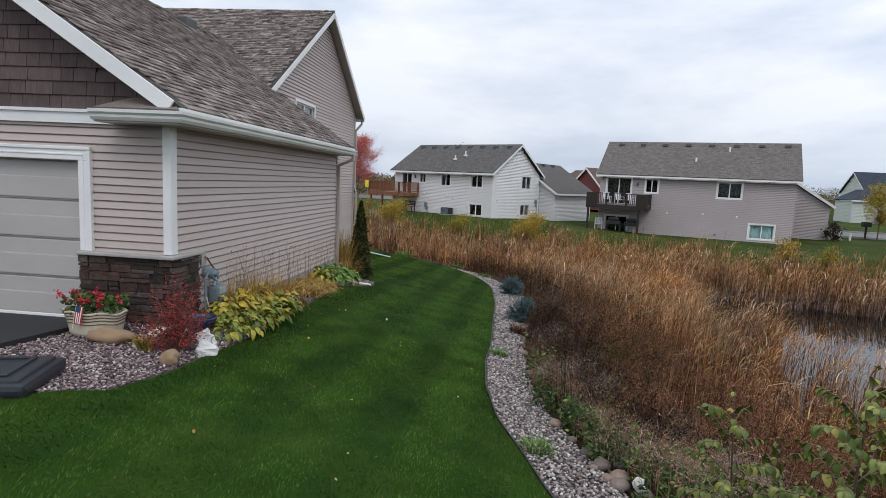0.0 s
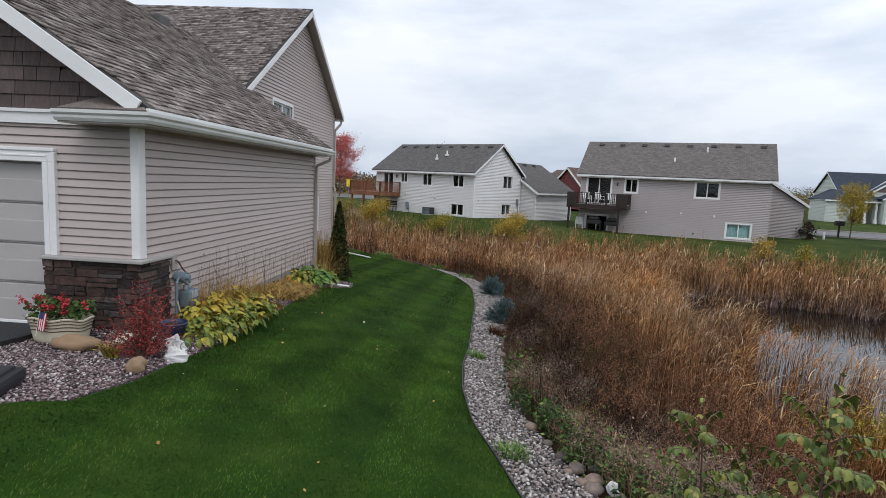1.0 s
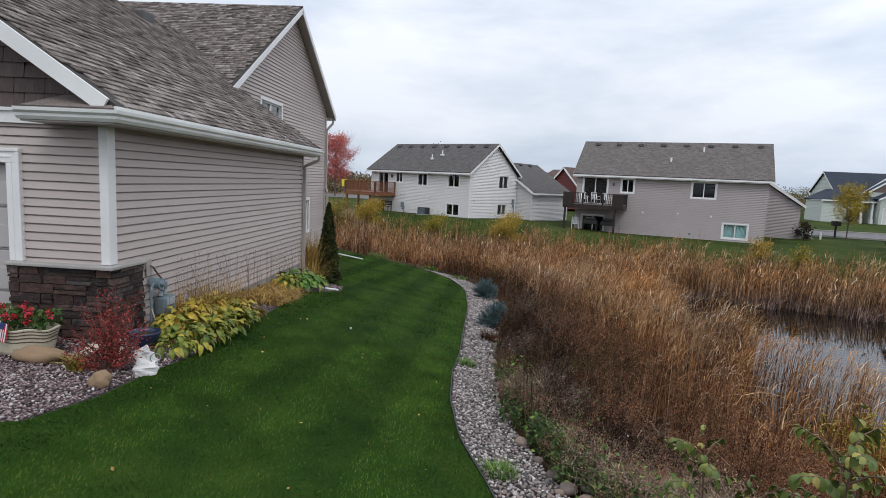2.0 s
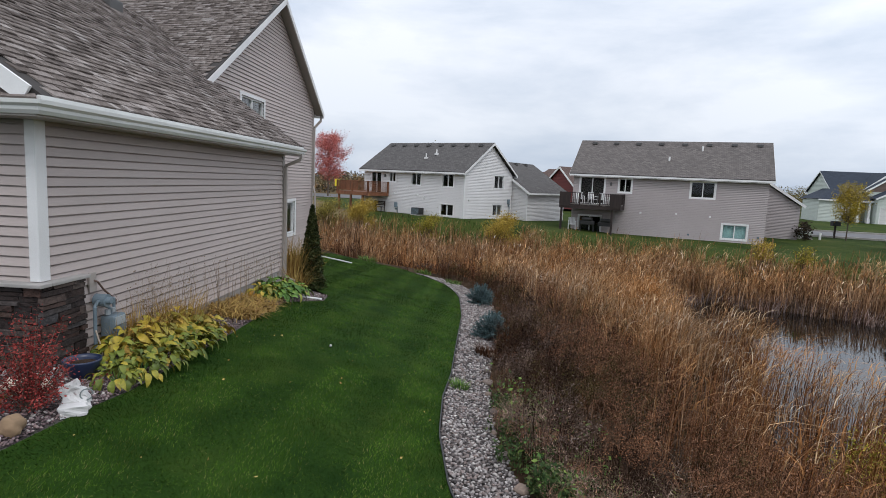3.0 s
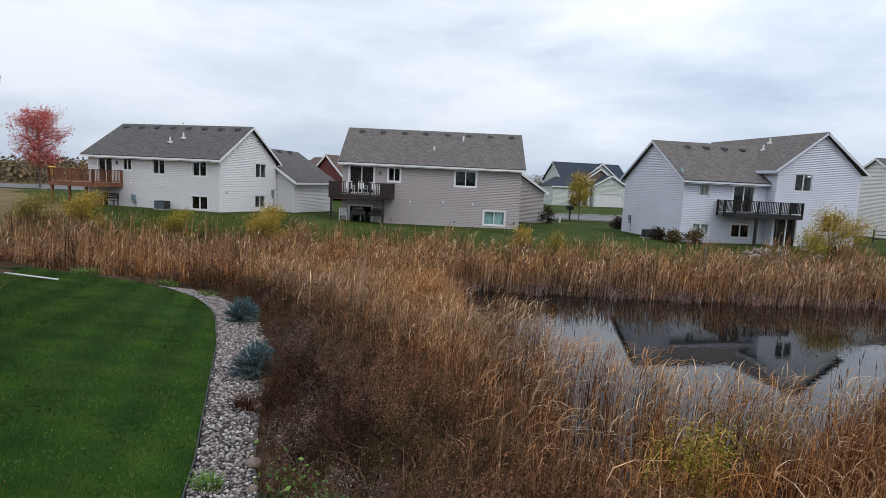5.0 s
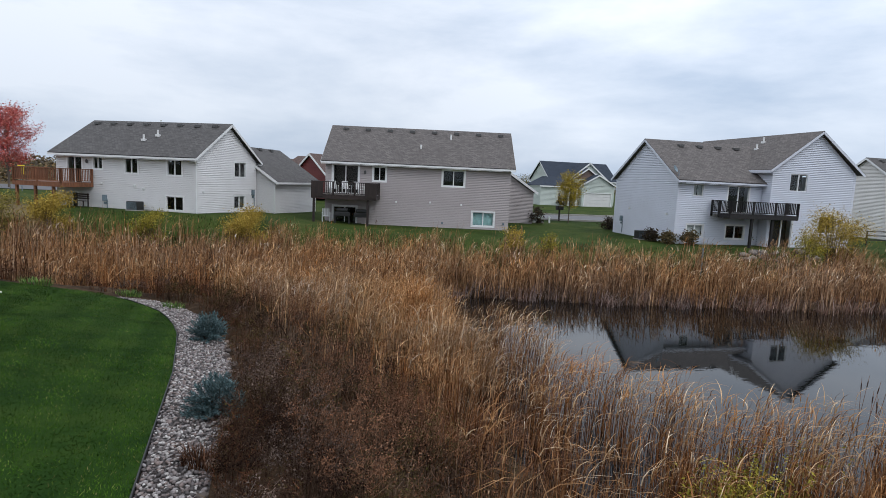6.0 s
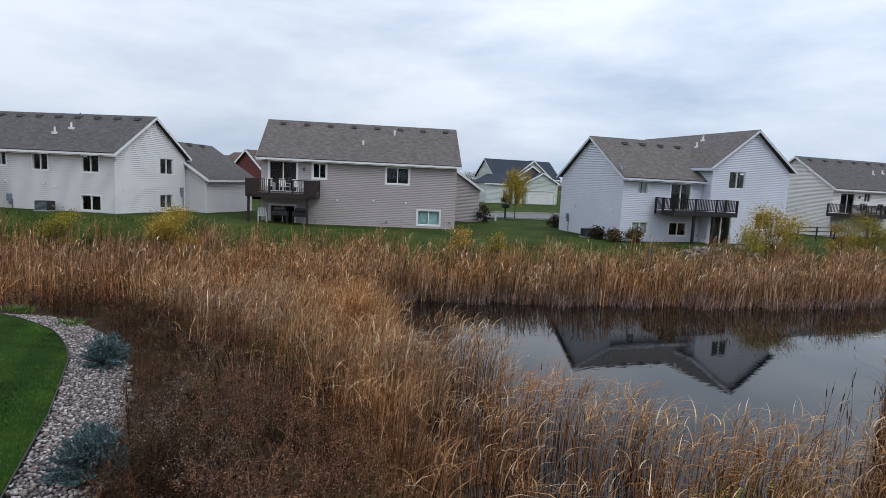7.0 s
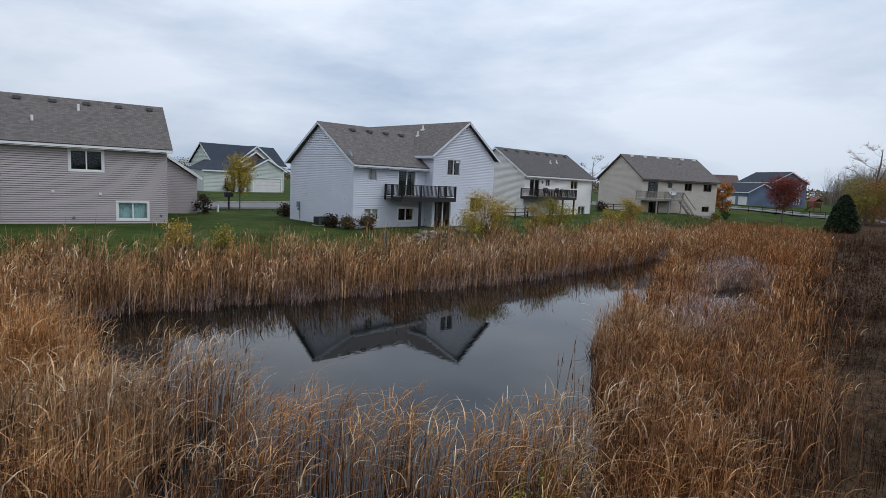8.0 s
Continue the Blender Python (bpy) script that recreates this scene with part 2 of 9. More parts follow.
def soil(name, stops, scale=3.0, rough=0.95, bump=0.8, dist=0.03, fine=60.0):
    n = Nodes(name, rough, spec=0.08)
    base = n.ramp(n.noise(scale, 8, 0.65), *stops)
    speck = n.ramp(n.noise(fine, 4), (0.3, (0.7, 0.7, 0.7)), (0.7, (1.25, 1.25, 1.25)))
    n.colour(n.mix(1.0, base, speck, "MULTIPLY")).bump(n.noise(fine, 5), bump, dist)
    return n.mat


M["ground"] = soil("marsh_thatch", [(0.3, (0.030, 0.020, 0.013)), (0.5, (0.065, 0.041, 0.024)), (0.7, (0.12, 0.078, 0.045))])
M["turf"] = soil("turf", [(0.3, (0.010, 0.031, 0.004)), (0.5, (0.019, 0.047, 0.006)), (0.72, (0.038, 0.068, 0.010))], 1.1, fine=90, bump=0.35, dist=0.012)
M["far_turf"] = soil("far_turf", [(0.3, (0.018, 0.032, 0.006)), (0.48, (0.034, 0.056, 0.009)), (0.62, (0.056, 0.072, 0.015)), (0.75, (0.10, 0.096, 0.028))], 0.35, fine=9, dist=0.04)
M["dry_meadow"] = soil("dry_meadow", [(0.28, (0.085, 0.060, 0.030)), (0.5, (0.15, 0.11, 0.055)), (0.72, (0.20, 0.155, 0.075))], 0.6, fine=8, dist=0.05)
M["gravel_base"] = soil("gravel_base", [(0.3, (0.07, 0.06, 0.058)), (0.7, (0.20, 0.18, 0.17))], 30, fine=40)
M["mulch"] = soil("bark_mulch", [(0.3, (0.03, 0.02, 0.016)), (0.7, (0.08, 0.055, 0.04))], 20, fine=50)


def water():
    n = Nodes("pond_water", 0.012, spec=0.5)
    n.colour((0.004, 0.005, 0.005))
    n.b.inputs["IOR"].default_value = 1.4
    n.bump(n.noise(2.6, 3, 0.5, (1, 2.2, 1)), 0.022, 0.05)
    return n.mat


M["water"] = water()

# ---- building helpers ----


def link_mesh(name, bm, material, parent=None, smooth=False):
    bmesh.ops.recalc_face_normals(bm, faces=bm.faces)
    me = bpy.data.meshes.new(name)
    bm.to_mesh(me)
    bm.free()
    me.materials.append(material)
    if smooth:
        me.shade_smooth()
    ob = new(name, me)
    if parent:
        ob.parent = parent
    return ob


def part(name, bm, material, parent, label="", smooth=False):
    """A bmesh as one mesh object under a thing or under a part."""
    ob = link_mesh(name, bm, material, parent, smooth)
    return tagged(ob, label=label) if label else ob


def piece(name, me, parent, m):
    """One more object on a mesh that alike pieces share."""
    ob = new(name, me)
    ob.parent = parent
    ob.matrix_local = m
    return ob


def thing(name, label, category, m=None, group="", kind=""):
    ob = new(name)
    ob.empty_display_size = 0.2
    ob.matrix_world = m if m is not None else Matrix()
    return tagged(ob, label, category, group, kind)


def numpy_mesh(name, verts, faces, material, parent=None, smooth=False):
    """A mesh from arrays of corners and of faces that all have as many corners."""
    me = bpy.data.meshes.new(name)
    verts, faces = np.ascontiguousarray(verts, np.float32), np.ascontiguousarray(faces, np.int32)
    k = faces.shape[1]
    me.vertices.add(len(verts))
    me.vertices.foreach_set("co", verts.ravel())
    me.loops.add(faces.size)
    me.loops.foreach_set("vertex_index", faces.ravel())
    me.polygons.add(len(faces))
    me.polygons.foreach_set("loop_start", np.arange(0, faces.size, k, dtype=np.int32))
    me.polygons.foreach_set("loop_total", np.full(len(faces), k, np.int32))
    me.update(calc_edges=True)
    me.materials.append(material)
    if smooth:
        me.shade_smooth()
    ob = new(name, me)
    if parent:
        ob.parent = parent
    return ob


def hexa(bm, pts):
    """A six-sided solid from its lower four and upper four corners."""
    v = [bm.verts.new(p) for p in pts]
    for f in ((3, 2, 1, 0), (4, 5, 6, 7), (0, 1, 5, 4), (1, 2, 6, 5), (2, 3, 7, 6), (3, 0, 4, 7)):
        bm.faces.new([v[i] for i in f])
    return v


def box(bm, x0, x1, y0, y1, z0, z1, soft=0.0):
    v = hexa(bm, [(x0, y0, z0), (x1, y0, z0), (x1, y1, z0), (x0, y1, z0), (x0, y0, z1), (x1, y0, z1), (x1, y1, z1), (x0, y1, z1)])
    if soft:
        edges = list({e for w in v for e in w.link_edges})
        bmesh.ops.bevel(bm, geom=edges, offset=soft, segments=2, profile=0.6, affect="EDGES")
    return v


def beam(bm, a, b, w, h, up=(0, 0, 1)):
    """A bar of width w and height h from a to b."""
    a, b, up = Vector(a), Vector(b), Vector(up)
    d = (b - a).normalized()
    side = d.cross(up)
    if side.length < 1e-4:
        side = d.cross(Vector((1, 0, 0)))
    side.normalize()
    top = side.cross(d).normalized()
    c = [a + side * sx * w / 2 + top * sz * h / 2 for sx, sz in ((-1, -1), (1, -1), (1, 1), (-1, 1))]
    e = [p + (b - a) for p in c]
    hexa(bm, c + e)


def tube(bm, pts, radii, sides=8, close=True):
    """A round tube through the points."""
    rings = []
    pts = [Vector(p) for p in pts]
    for i, p in enumerate(pts):
        d = (pts[min(i + 1, len(pts) - 1)] - pts[max(i - 1, 0)]).normalized()
        ref = Vector((0, 0, 1)) if abs(d.z) < 0.9 else Vector((1, 0, 0))
        s = d.cross(ref).normalized()
        u = s.cross(d)
        r = radii[i] if isinstance(radii, (list, tuple)) else radii
        rings.append([bm.verts.new(p + (s * math.cos(k * 2 * math.pi / sides) + u * math.sin(k * 2 * math.pi / sides)) * r) for k in range(sides)])
    for a, b in zip(rings, rings[1:]):
        for k in range(sides):
            bm.faces.new((a[k], a[(k + 1) % sides], b[(k + 1) % sides], b[k]))
    if close:
        bm.faces.new(rings[0][::-1])
        bm.faces.new(rings[-1])


def slab(bm, corners, thick):
    """A plate of the given corners, thickened downwards along its normal."""
    c = [Vector(p) for p in corners]
    n = (c[1] - c[0]).cross(c[2] - c[0]).normalized()
    if n.z < 0:
        n = -n
    top = [bm.verts.new(p) for p in c]
    low = [bm.verts.new(p - n * thick) for p in c]
    bm.faces.new(top)
    bm.faces.new(low[::-1])
    for i in range(len(c)):
        j = (i + 1) % len(c)
        bm.faces.new((top[i], low[i], low[j], top[j]))


def roof_uv(ob, along, up, origin):
    """Lay the rows of roofing along one direction."""
    me = ob.data
    layer = me.uv_layers.new(name="rows")
    along, up, origin = Vector(along), Vector(up).normalized(), Vector(origin)
    for loop in me.loops:
        p = me.vertices[loop.vertex_index].co - origin
        layer.data[loop.index].uv = (p.dot(along), p.dot(up))


rng = np.random.default_rng(7)
# ---- ground ----
WATER_Z = -2.89
MARSH_Z = -2.74
# lawn edge and outer edge of the gravel strip: x at given y
EDGE_Y = [-12, -6, -2, 0, 1.5, 2.8, 3.8, 4.5, 5.4, 6.6, 7.9, 9.1, 11.4, 14.7, 16.9, 18.0, 19.0, 19.9, 20.7, 21.4, 22.0, 22.5]
EDGE_X = [9.0, 6.2, 4.5, 3.5, 2.65, 1.95, 1.47, 1.28, 1.0, 0.83, 0.79, 0.85, 0.85, 0.86, 0.76, 0.70, 0.55, 0.34, 0.08, -0.35, -0.8, -1.4]
OUTER_Y = [-12, -6, -2, 0, 1.5, 2.8, 4.16, 5.0, 5.9, 7.0, 9.3, 11, 12.4, 14.2, 15.8, 17.5, 19.5, 20.8, 21.8, 22.5]
OUTER_X = [9.9, 7.1, 5.35, 4.35, 3.5, 2.8, 2.23, 1.93, 1.68, 1.48, 1.46, 1.58, 1.68, 1.80, 1.82, 1.72, 1.48, 1.05, 0.5, -0.2]
FAR_LAWN = [(-200, 50), (-30, 45), (-10, 42), (0, 39.5), (8, 35), (14, 31.5), (22, 28.2), (30, 26), (38, 24.6), (50, 23.2), (70, 21.5), (100, 19), (300, 10)]
POND = [(10.1, 27.4), (13.4, 26.5), (18, 24.4), (22.5, 22.9), (27, 21.2), (33, 20.1), (40, 19.1), (49.4, 18.4), (47, 17.3), (43, 16.6), (31.5, 14.4), (23.2, 13.6),
        (18.2, 12.5), (14.6, 10.9), (11.4, 9.3), (8.4, 10.0), (7.0, 13.0), (7.7, 16.4), (8.3, 18.5), (8.7, 21.5), (8.9, 24.9)]


def step(t):
    t = np.clip(t, 0, 1)
    return t * t * (3 - 2 * t)


def from_table(table, x):
    return np.interp(x, [p[0] for p in table], [p[1] for p in table])


def lawn_z(x, y):
    # level ground in front of the garage
    x = np.maximum(x, np.interp(y, [5.6, 7.4], [-2.7, -5.2]))
    return -0.026 - 0.161 * np.clip(x, -5.2, 30) - 0.073 * np.clip(y, -6, 40) + 0.05 * np.exp(-((x + 2.2) ** 2 + (y - 11) ** 2) / 12)


def polygon_depth(x, y, poly):
    """How far inside a polygon (positive) or outside (negative) points are."""
    x, y = np.asarray(x, float), np.asarray(y, float)
    inside = np.zeros(x.shape, bool)
    near = np.full(x.shape, 1e9)
    for (ax, ay), (bx, by) in zip(poly, poly[1:] + poly[:1]):
        inside ^= ((ay > y) != (by > y)) & (x < (bx - ax) * (y - ay) / (by - ay + 1e-12) + ax)
        dx, dy = bx - ax, by - ay
        k = np.clip(((x - ax) * dx + (y - ay) * dy) / (dx * dx + dy * dy), 0, 1)
        near = np.minimum(near, np.hypot(x - ax - k * dx, y - ay - k * dy))
    return np.where(inside, near, -near)


def beyond_yard(x, y):
    """Metres past the outer edge of the gravel strip, and the height of the yard there."""
    ex = np.interp(np.clip(y, -12, 22.5), OUTER_Y, OUTER_X)
    slant = np.interp(np.clip(y, -12, 22.5), [-12, 0, 4, 6, 22], [0.9, 0.88, 0.93, 1, 1])
    dx, dy = np.maximum(x - ex, 0) * slant, np.maximum(y - 22.9, 0)
    return np.hypot(dx, dy), lawn_z(np.minimum(x, ex), np.minimum(y, 22.9))


def ground_z(x, y):
    x, y = np.asarray(x, float), np.asarray(y, float)
    d, z0 = beyond_yard(x, y)
    z = z0 + (MARSH_Z - z0) * step(d / 5.5)
    # the bank along the south of the pond stays higher
    south = step((9.0 - y) / 6.0) * step((x - 6) / 4.0)
    z = z + south * (0.75 * step((7.5 - y) / 12))
    # far lawns
    start = from_table(FAR_LAWN, x)
    rise = np.interp(x, [-40, 0, 12, 30, 60, 90], [2.0, 2.0, 1.42, 1.42, 1.5, 1.9])
    z = z + np.where(y > start - 3, step((y - start + 3) / 9.0) * rise, 0)
    z = z + step((y - start - 18) / 30) * 0.25
    east = step((x - 75) / 30) * step((16 - y) / 10) * step((y + 30) / 20)
    z = z + east * 1.3
    # beyond the pond's end the lawns climb to the side street and the blue house
    climb = x - 0.6 * (y - 10)
    hill = np.interp(climb, [78, 84, 91, 97, 103, 108, 113, 122, 140], [-2.3, -2.0, -1.5, -1.25, -0.95, -0.75, -0.5, -0.2, 0.0])
    hill = hill + 0.05 * np.clip(y - 12, -12, 12) * step((x - 100) / 8)
    share = step((climb - 76) / 12) * step((x - 80) / 8) * step((y + 4) / 8) * (1 - step((y - 40) / 10))
    z = z + (hill - z) * share
    p = polygon_depth(x, y, POND)
    z = np.where(p > -0.7, z + (WATER_Z - 0.5 - z) * step((p + 0.7) / 1.3), z)
    hole = np.hypot((x - 34) / 3.2, (y - 11.2) / 0.9)
    z = np.where(hole < 1.3, z + (WATER_Z - 0.3 - z) * step((1.3 - hole) / 0.4), z)
    wild = step(d / 0.8) * (1 - step((y - start + 1) / 2.0))
    z = z + wild * 0.05 * (np.sin(x * 2.1 + 1.3 * np.sin(y * 1.7)) + np.sin(y * 2.7 + x))
    return z


def axis(fine, step_size, reach, growth=1.16):
    a = list(np.arange(fine[0], fine[1] + 1e-6, step_size))
    s, v = step_size, fine[1]
    while v < reach[1]:
        s *= growth
        v += s
        a.append(v)
    s, v = step_size, fine[0]
    while v > reach[0]:
        s *= growth
        v -= s
        a.insert(0, v)
    return np.array(a)


gx, gy = axis((-8, 50), 0.45, (-900, 1200)), axis((-8, 50), 0.45, (-900, 1200))
GX, GY = np.meshgrid(gx, gy)
GZ = ground_z(GX, GY)
yard = (GX < np.interp(np.clip(GY, -12, 22.5), OUTER_Y, OUTER_X) + 0.3) & (GY < 23.2)
GZ = np.where(yard, GZ - 0.06, GZ)
nx, ny = len(gx), len(gy)
idx = np.arange(nx * ny).reshape(ny, nx)
quads = np.stack([idx[:-1, :-1], idx[:-1, 1:], idx[1:, 1:], idx[1:, :-1]], -1).reshape(-1, 4)
ground = numpy_mesh("ground", np.stack([GX, GY, GZ], -1).reshape(-1, 3), quads, M["ground"], smooth=True)
tagged(ground, "brown thatch-covered ground sloping down to the pond", "ground", kind="structure")
ground.data.materials.append(M["far_turf"])
ground.data.materials.append(M["dry_meadow"])
cx, cy = (GX[:-1, :-1] + GX[1:, 1:]).ravel() / 2, (GY[:-1, :-1] + GY[1:, 1:]).ravel() / 2
far = (cy > from_table(FAR_LAWN, cx)) | (cx < -40) | (cy < -14) | ((cx > 82) & (cy > 8.5))
meadow = (cx < -7.5 - (cy - 43) * 0.45) & (cy > from_table(FAR_LAWN, cx)) | (cy > 84)
ground.data.polygons.foreach_set("material_index", np.where(meadow & (cx < 0), 2, far.astype(np.int32)).astype(np.int32))


def sheet(name, rows, lift, material, label, category):
    """A sheet that follows the ground; rows of points of equal length."""
    n, m = len(rows), len(rows[0])
    v = np.array([p for r in rows for p in r], float)
    z = ground_z(v[:, 0], v[:, 1]) + lift
    ids = np.arange(n * m).reshape(n, m)
    f = np.stack([ids[:-1, :-1], ids[:-1, 1:], ids[1:, 1:], ids[1:, :-1]], -1).reshape(-1, 4)
    ob = numpy_mesh(name, np.column_stack([v[:, :2], z]), f, material, smooth=True)
    return tagged(ob, label, category, kind="structure")


# inner edge of the lawn, along the planting bed and behind it
BED_Y = [-12, 2.2, 3.0, 3.34, 3.68, 4.39, 5.25, 5.95, 8.1, 11.5, 12.6, 13.4, 14.2, 15.0, 22.5]
BED_X = [-4.2, -4.0, -3.5, -2.85, -2.45, -2.33, -2.34, -2.30, -2.42, -2.66, -2.15, -2.25, -3.2, -4.6, -4.7]


def lawn_rows():
    ys = np.concatenate([np.arange(-12, 2, 0.4), np.arange(2, 22.5, 0.12), [22.5]])
    out = []
    for y in ys:
        a, b = np.interp(y, BED_Y, BED_X), np.interp(y, EDGE_Y, EDGE_X)
        out.append([(a + (b - a) * k / 24, y) for k in range(25)])
    return out


lawn = sheet("lawn", lawn_rows(), 0.0, M["turf"], "mown dark green lawn between the house and the gravel strip", "lawn")
back_rows = [[(x, y0 + (y1 - y0) * k / 8) for k in range(9)] for x, y0, y1 in ((-14, 22.0, 22.9), (-8, 22.3, 22.9), (-4.7, 22.5, 22.95), (-3, 22.5, 22.9), (-2, 22.5, 22.75), (-1.4, 22.5, 22.52))]
sheet("lawn", back_rows, 0.002, M["turf"], "mown lawn curving round behind the house", "lawn")


def strip_rows(y0, y1):
    out = []
    for y in np.arange(y0, y1 + 0.01, 0.15):
        a, b = np.interp(y, EDGE_Y, EDGE_X) + 0.02, np.interp(y, OUTER_Y, OUTER_X)
        out.append([(a + (b - a) * k / 6, y) for k in range(7)])
    return out


strip = sheet("gravel_strip", strip_rows(-6, 22.5), -0.03, M["gravel_base"], "strip of river gravel along the lawn edge", "gravel")


def bed_rows():
    out = []
    for y in np.arange(2.2, 14.2, 0.15):
        b = np.interp(y, BED_Y, BED_X) - 0.02
        a = np.interp(y, [2.2, 4.4, 5.6, 6.0, 6.05, 14.2], [-4.35, -4.3, -4.5, -4.5, -3.32, -3.32])
        out.append([(a + (b - a) * k / 8, y) for k in range(9)])
    return out


bed = sheet("planting_bed", bed_rows(), -0.03, M["gravel_base"], "gravel planting bed along the garage wall", "planting bed")

bm = bmesh.new()
hexa(bm, [(-10.5, -6, -0.3), (-4.36, -6, -0.3), (-4.36, 6.1, -0.3), (-10.5, 6.1, -0.3), (-10.5, -6, 0.875), (-4.36, -6, 0.875), (-4.36, 6.1, 0.02), (-10.5, 6.1, 0.02)])
driveway = tagged(link_mesh("driveway", bm, M["asphalt"]), "black asphalt driveway in front of the garage door", "driveway", kind="structure")

# pond surface
bm = bmesh.new()
fc = [bm.verts.new((x, y, WATER_Z)) for x, y in ((3, 6), (60, 6), (60, 24), (14, 32), (3, 32))]
bm.faces.new(fc)
pond = tagged(link_mesh("water", bm, M["water"]), "still dark pond water that mirrors sky and houses", "water", kind="structure")

# lawn edging
bm = bmesh.new()
ys = np.arange(-5.5, 22.3, 0.2)
for y0, y1 in zip(ys, ys[1:]):
    p = [(float(np.interp(y, EDGE_Y, EDGE_X)), float(y)) for y in (y0, y1)]
    beam(bm, *[(x + 0.005, y, float(ground_z(x, y)) - 0.002) for x, y in p], 0.016, 0.05)
tagged(link_mesh("lawn_edging", bm, M["edging"]), "black plastic edging between lawn and gravel", "edging", kind="structure")
# ---- houses: walls, openings, roofs ----


def lap_boards(length, z0, z1, span, openings, course, lap=0.02, groove=0.016, thick=0.14):
    """Solid lapped boards of a wall, course by course, clear of the openings. Each is a list of eight (s, out, z) corners."""
    cuts = {z0, z1}
    z = z0
    while z < z1:
        cuts.add(round(z, 4))
        cuts.add(round(min(z + groove, z1), 4))
        z += course
    for o in openings:
        cuts.update((max(z0, min(z1, o[2])), max(z0, min(z1, o[3]))))
    tidy = []
    for c in sorted(cuts):
        if not tidy or c - tidy[-1] > 0.006:
            tidy.append(c)
    cuts = tidy
    rows = []
    for a, b in zip(cuts, cuts[1:]):
        if b - a < 0.004:
            continue
        mid = (a + b) / 2
        k = math.floor((mid - z0) / course)
        ca = z0 + k * course
        outs = [lap * (1 - (v - ca) / course) for v in (a, b)]
        if mid - ca < groove:
            outs = [-0.02, -0.02] if thick > 0.2 or lap < 0.03 else [-0.05, -0.05]
        (la, ra), (lb, rb) = span(a), span(b)
        gaps = sorted((o[0], o[1]) for o in openings if o[2] < mid < o[3])
        left = [(la, lb)]
        right = []
        for g0, g1 in gaps:
            right.append((g0, g0))
            left.append((g1, g1))
        right.append((ra, rb))
        for (l0, l1), (r0, r1) in zip(left, right):
            if max(r0 - l0, r1 - l1) < 0.01:
                continue
            l0, l1, r0, r1 = min(l0, r0), min(l1, r1), max(l0, r0), max(l1, r1)
            rows.append([(l0, outs[0], a), (r0, outs[0], a), (r0, -thick, a), (l0, -thick, a), (l1, outs[1], b), (r1, outs[1], b), (r1, -thick, b), (l1, -thick, b)])
    return rows


class Face:
    """The upright plane of a wall: s runs along it, out points away from the house."""

    def __init__(self, ox, oy, ax, ay):
        k = math.hypot(ax, ay)
        self.o, self.a = (ox, oy), (ax / k, ay / k)
        self.n = (self.a[1], -self.a[0])

    def at(self, s, out, z):
        return (self.o[0] + self.a[0] * s + self.n[0] * out, self.o[1] + self.a[1] * s + self.n[1] * out, z)


def wall(house, face, length, z0, z1, material, span=None, openings=(), course=0.125, pieces=False, name="wall"):
    span = span or (lambda z: (0.0, length))
    rows = lap_boards(length, z0, z1, span, list(openings), course, *((0.022, 0.018) if pieces else (0.034, 0.022) if material is M["vinyl_white"] else (0.042, 0.032)))
    if not pieces:
        bm = bmesh.new()
        for r in rows:
            hexa(bm, [face.at(*p) for p in r])
        bmesh.ops.remove_doubles(bm, verts=bm.verts, dist=0.0005)
        return part(name, bm, material, house)
    core = bmesh.new()
    for r in rows:
        hexa(core, [face.at(p[0], min(p[1], -0.021), p[2]) for p in r])
    bmesh.ops.remove_doubles(core, verts=core.verts, dist=0.0005)
    base = part(name, core, material, house)
    for r in rows:
        if r[0][1] < 0:
            continue
        bm = bmesh.new()
        hexa(bm, [face.at(p[0], max(p[1], -0.02), p[2]) for p in r])
        part("siding_board", bm, material, base)
    return base


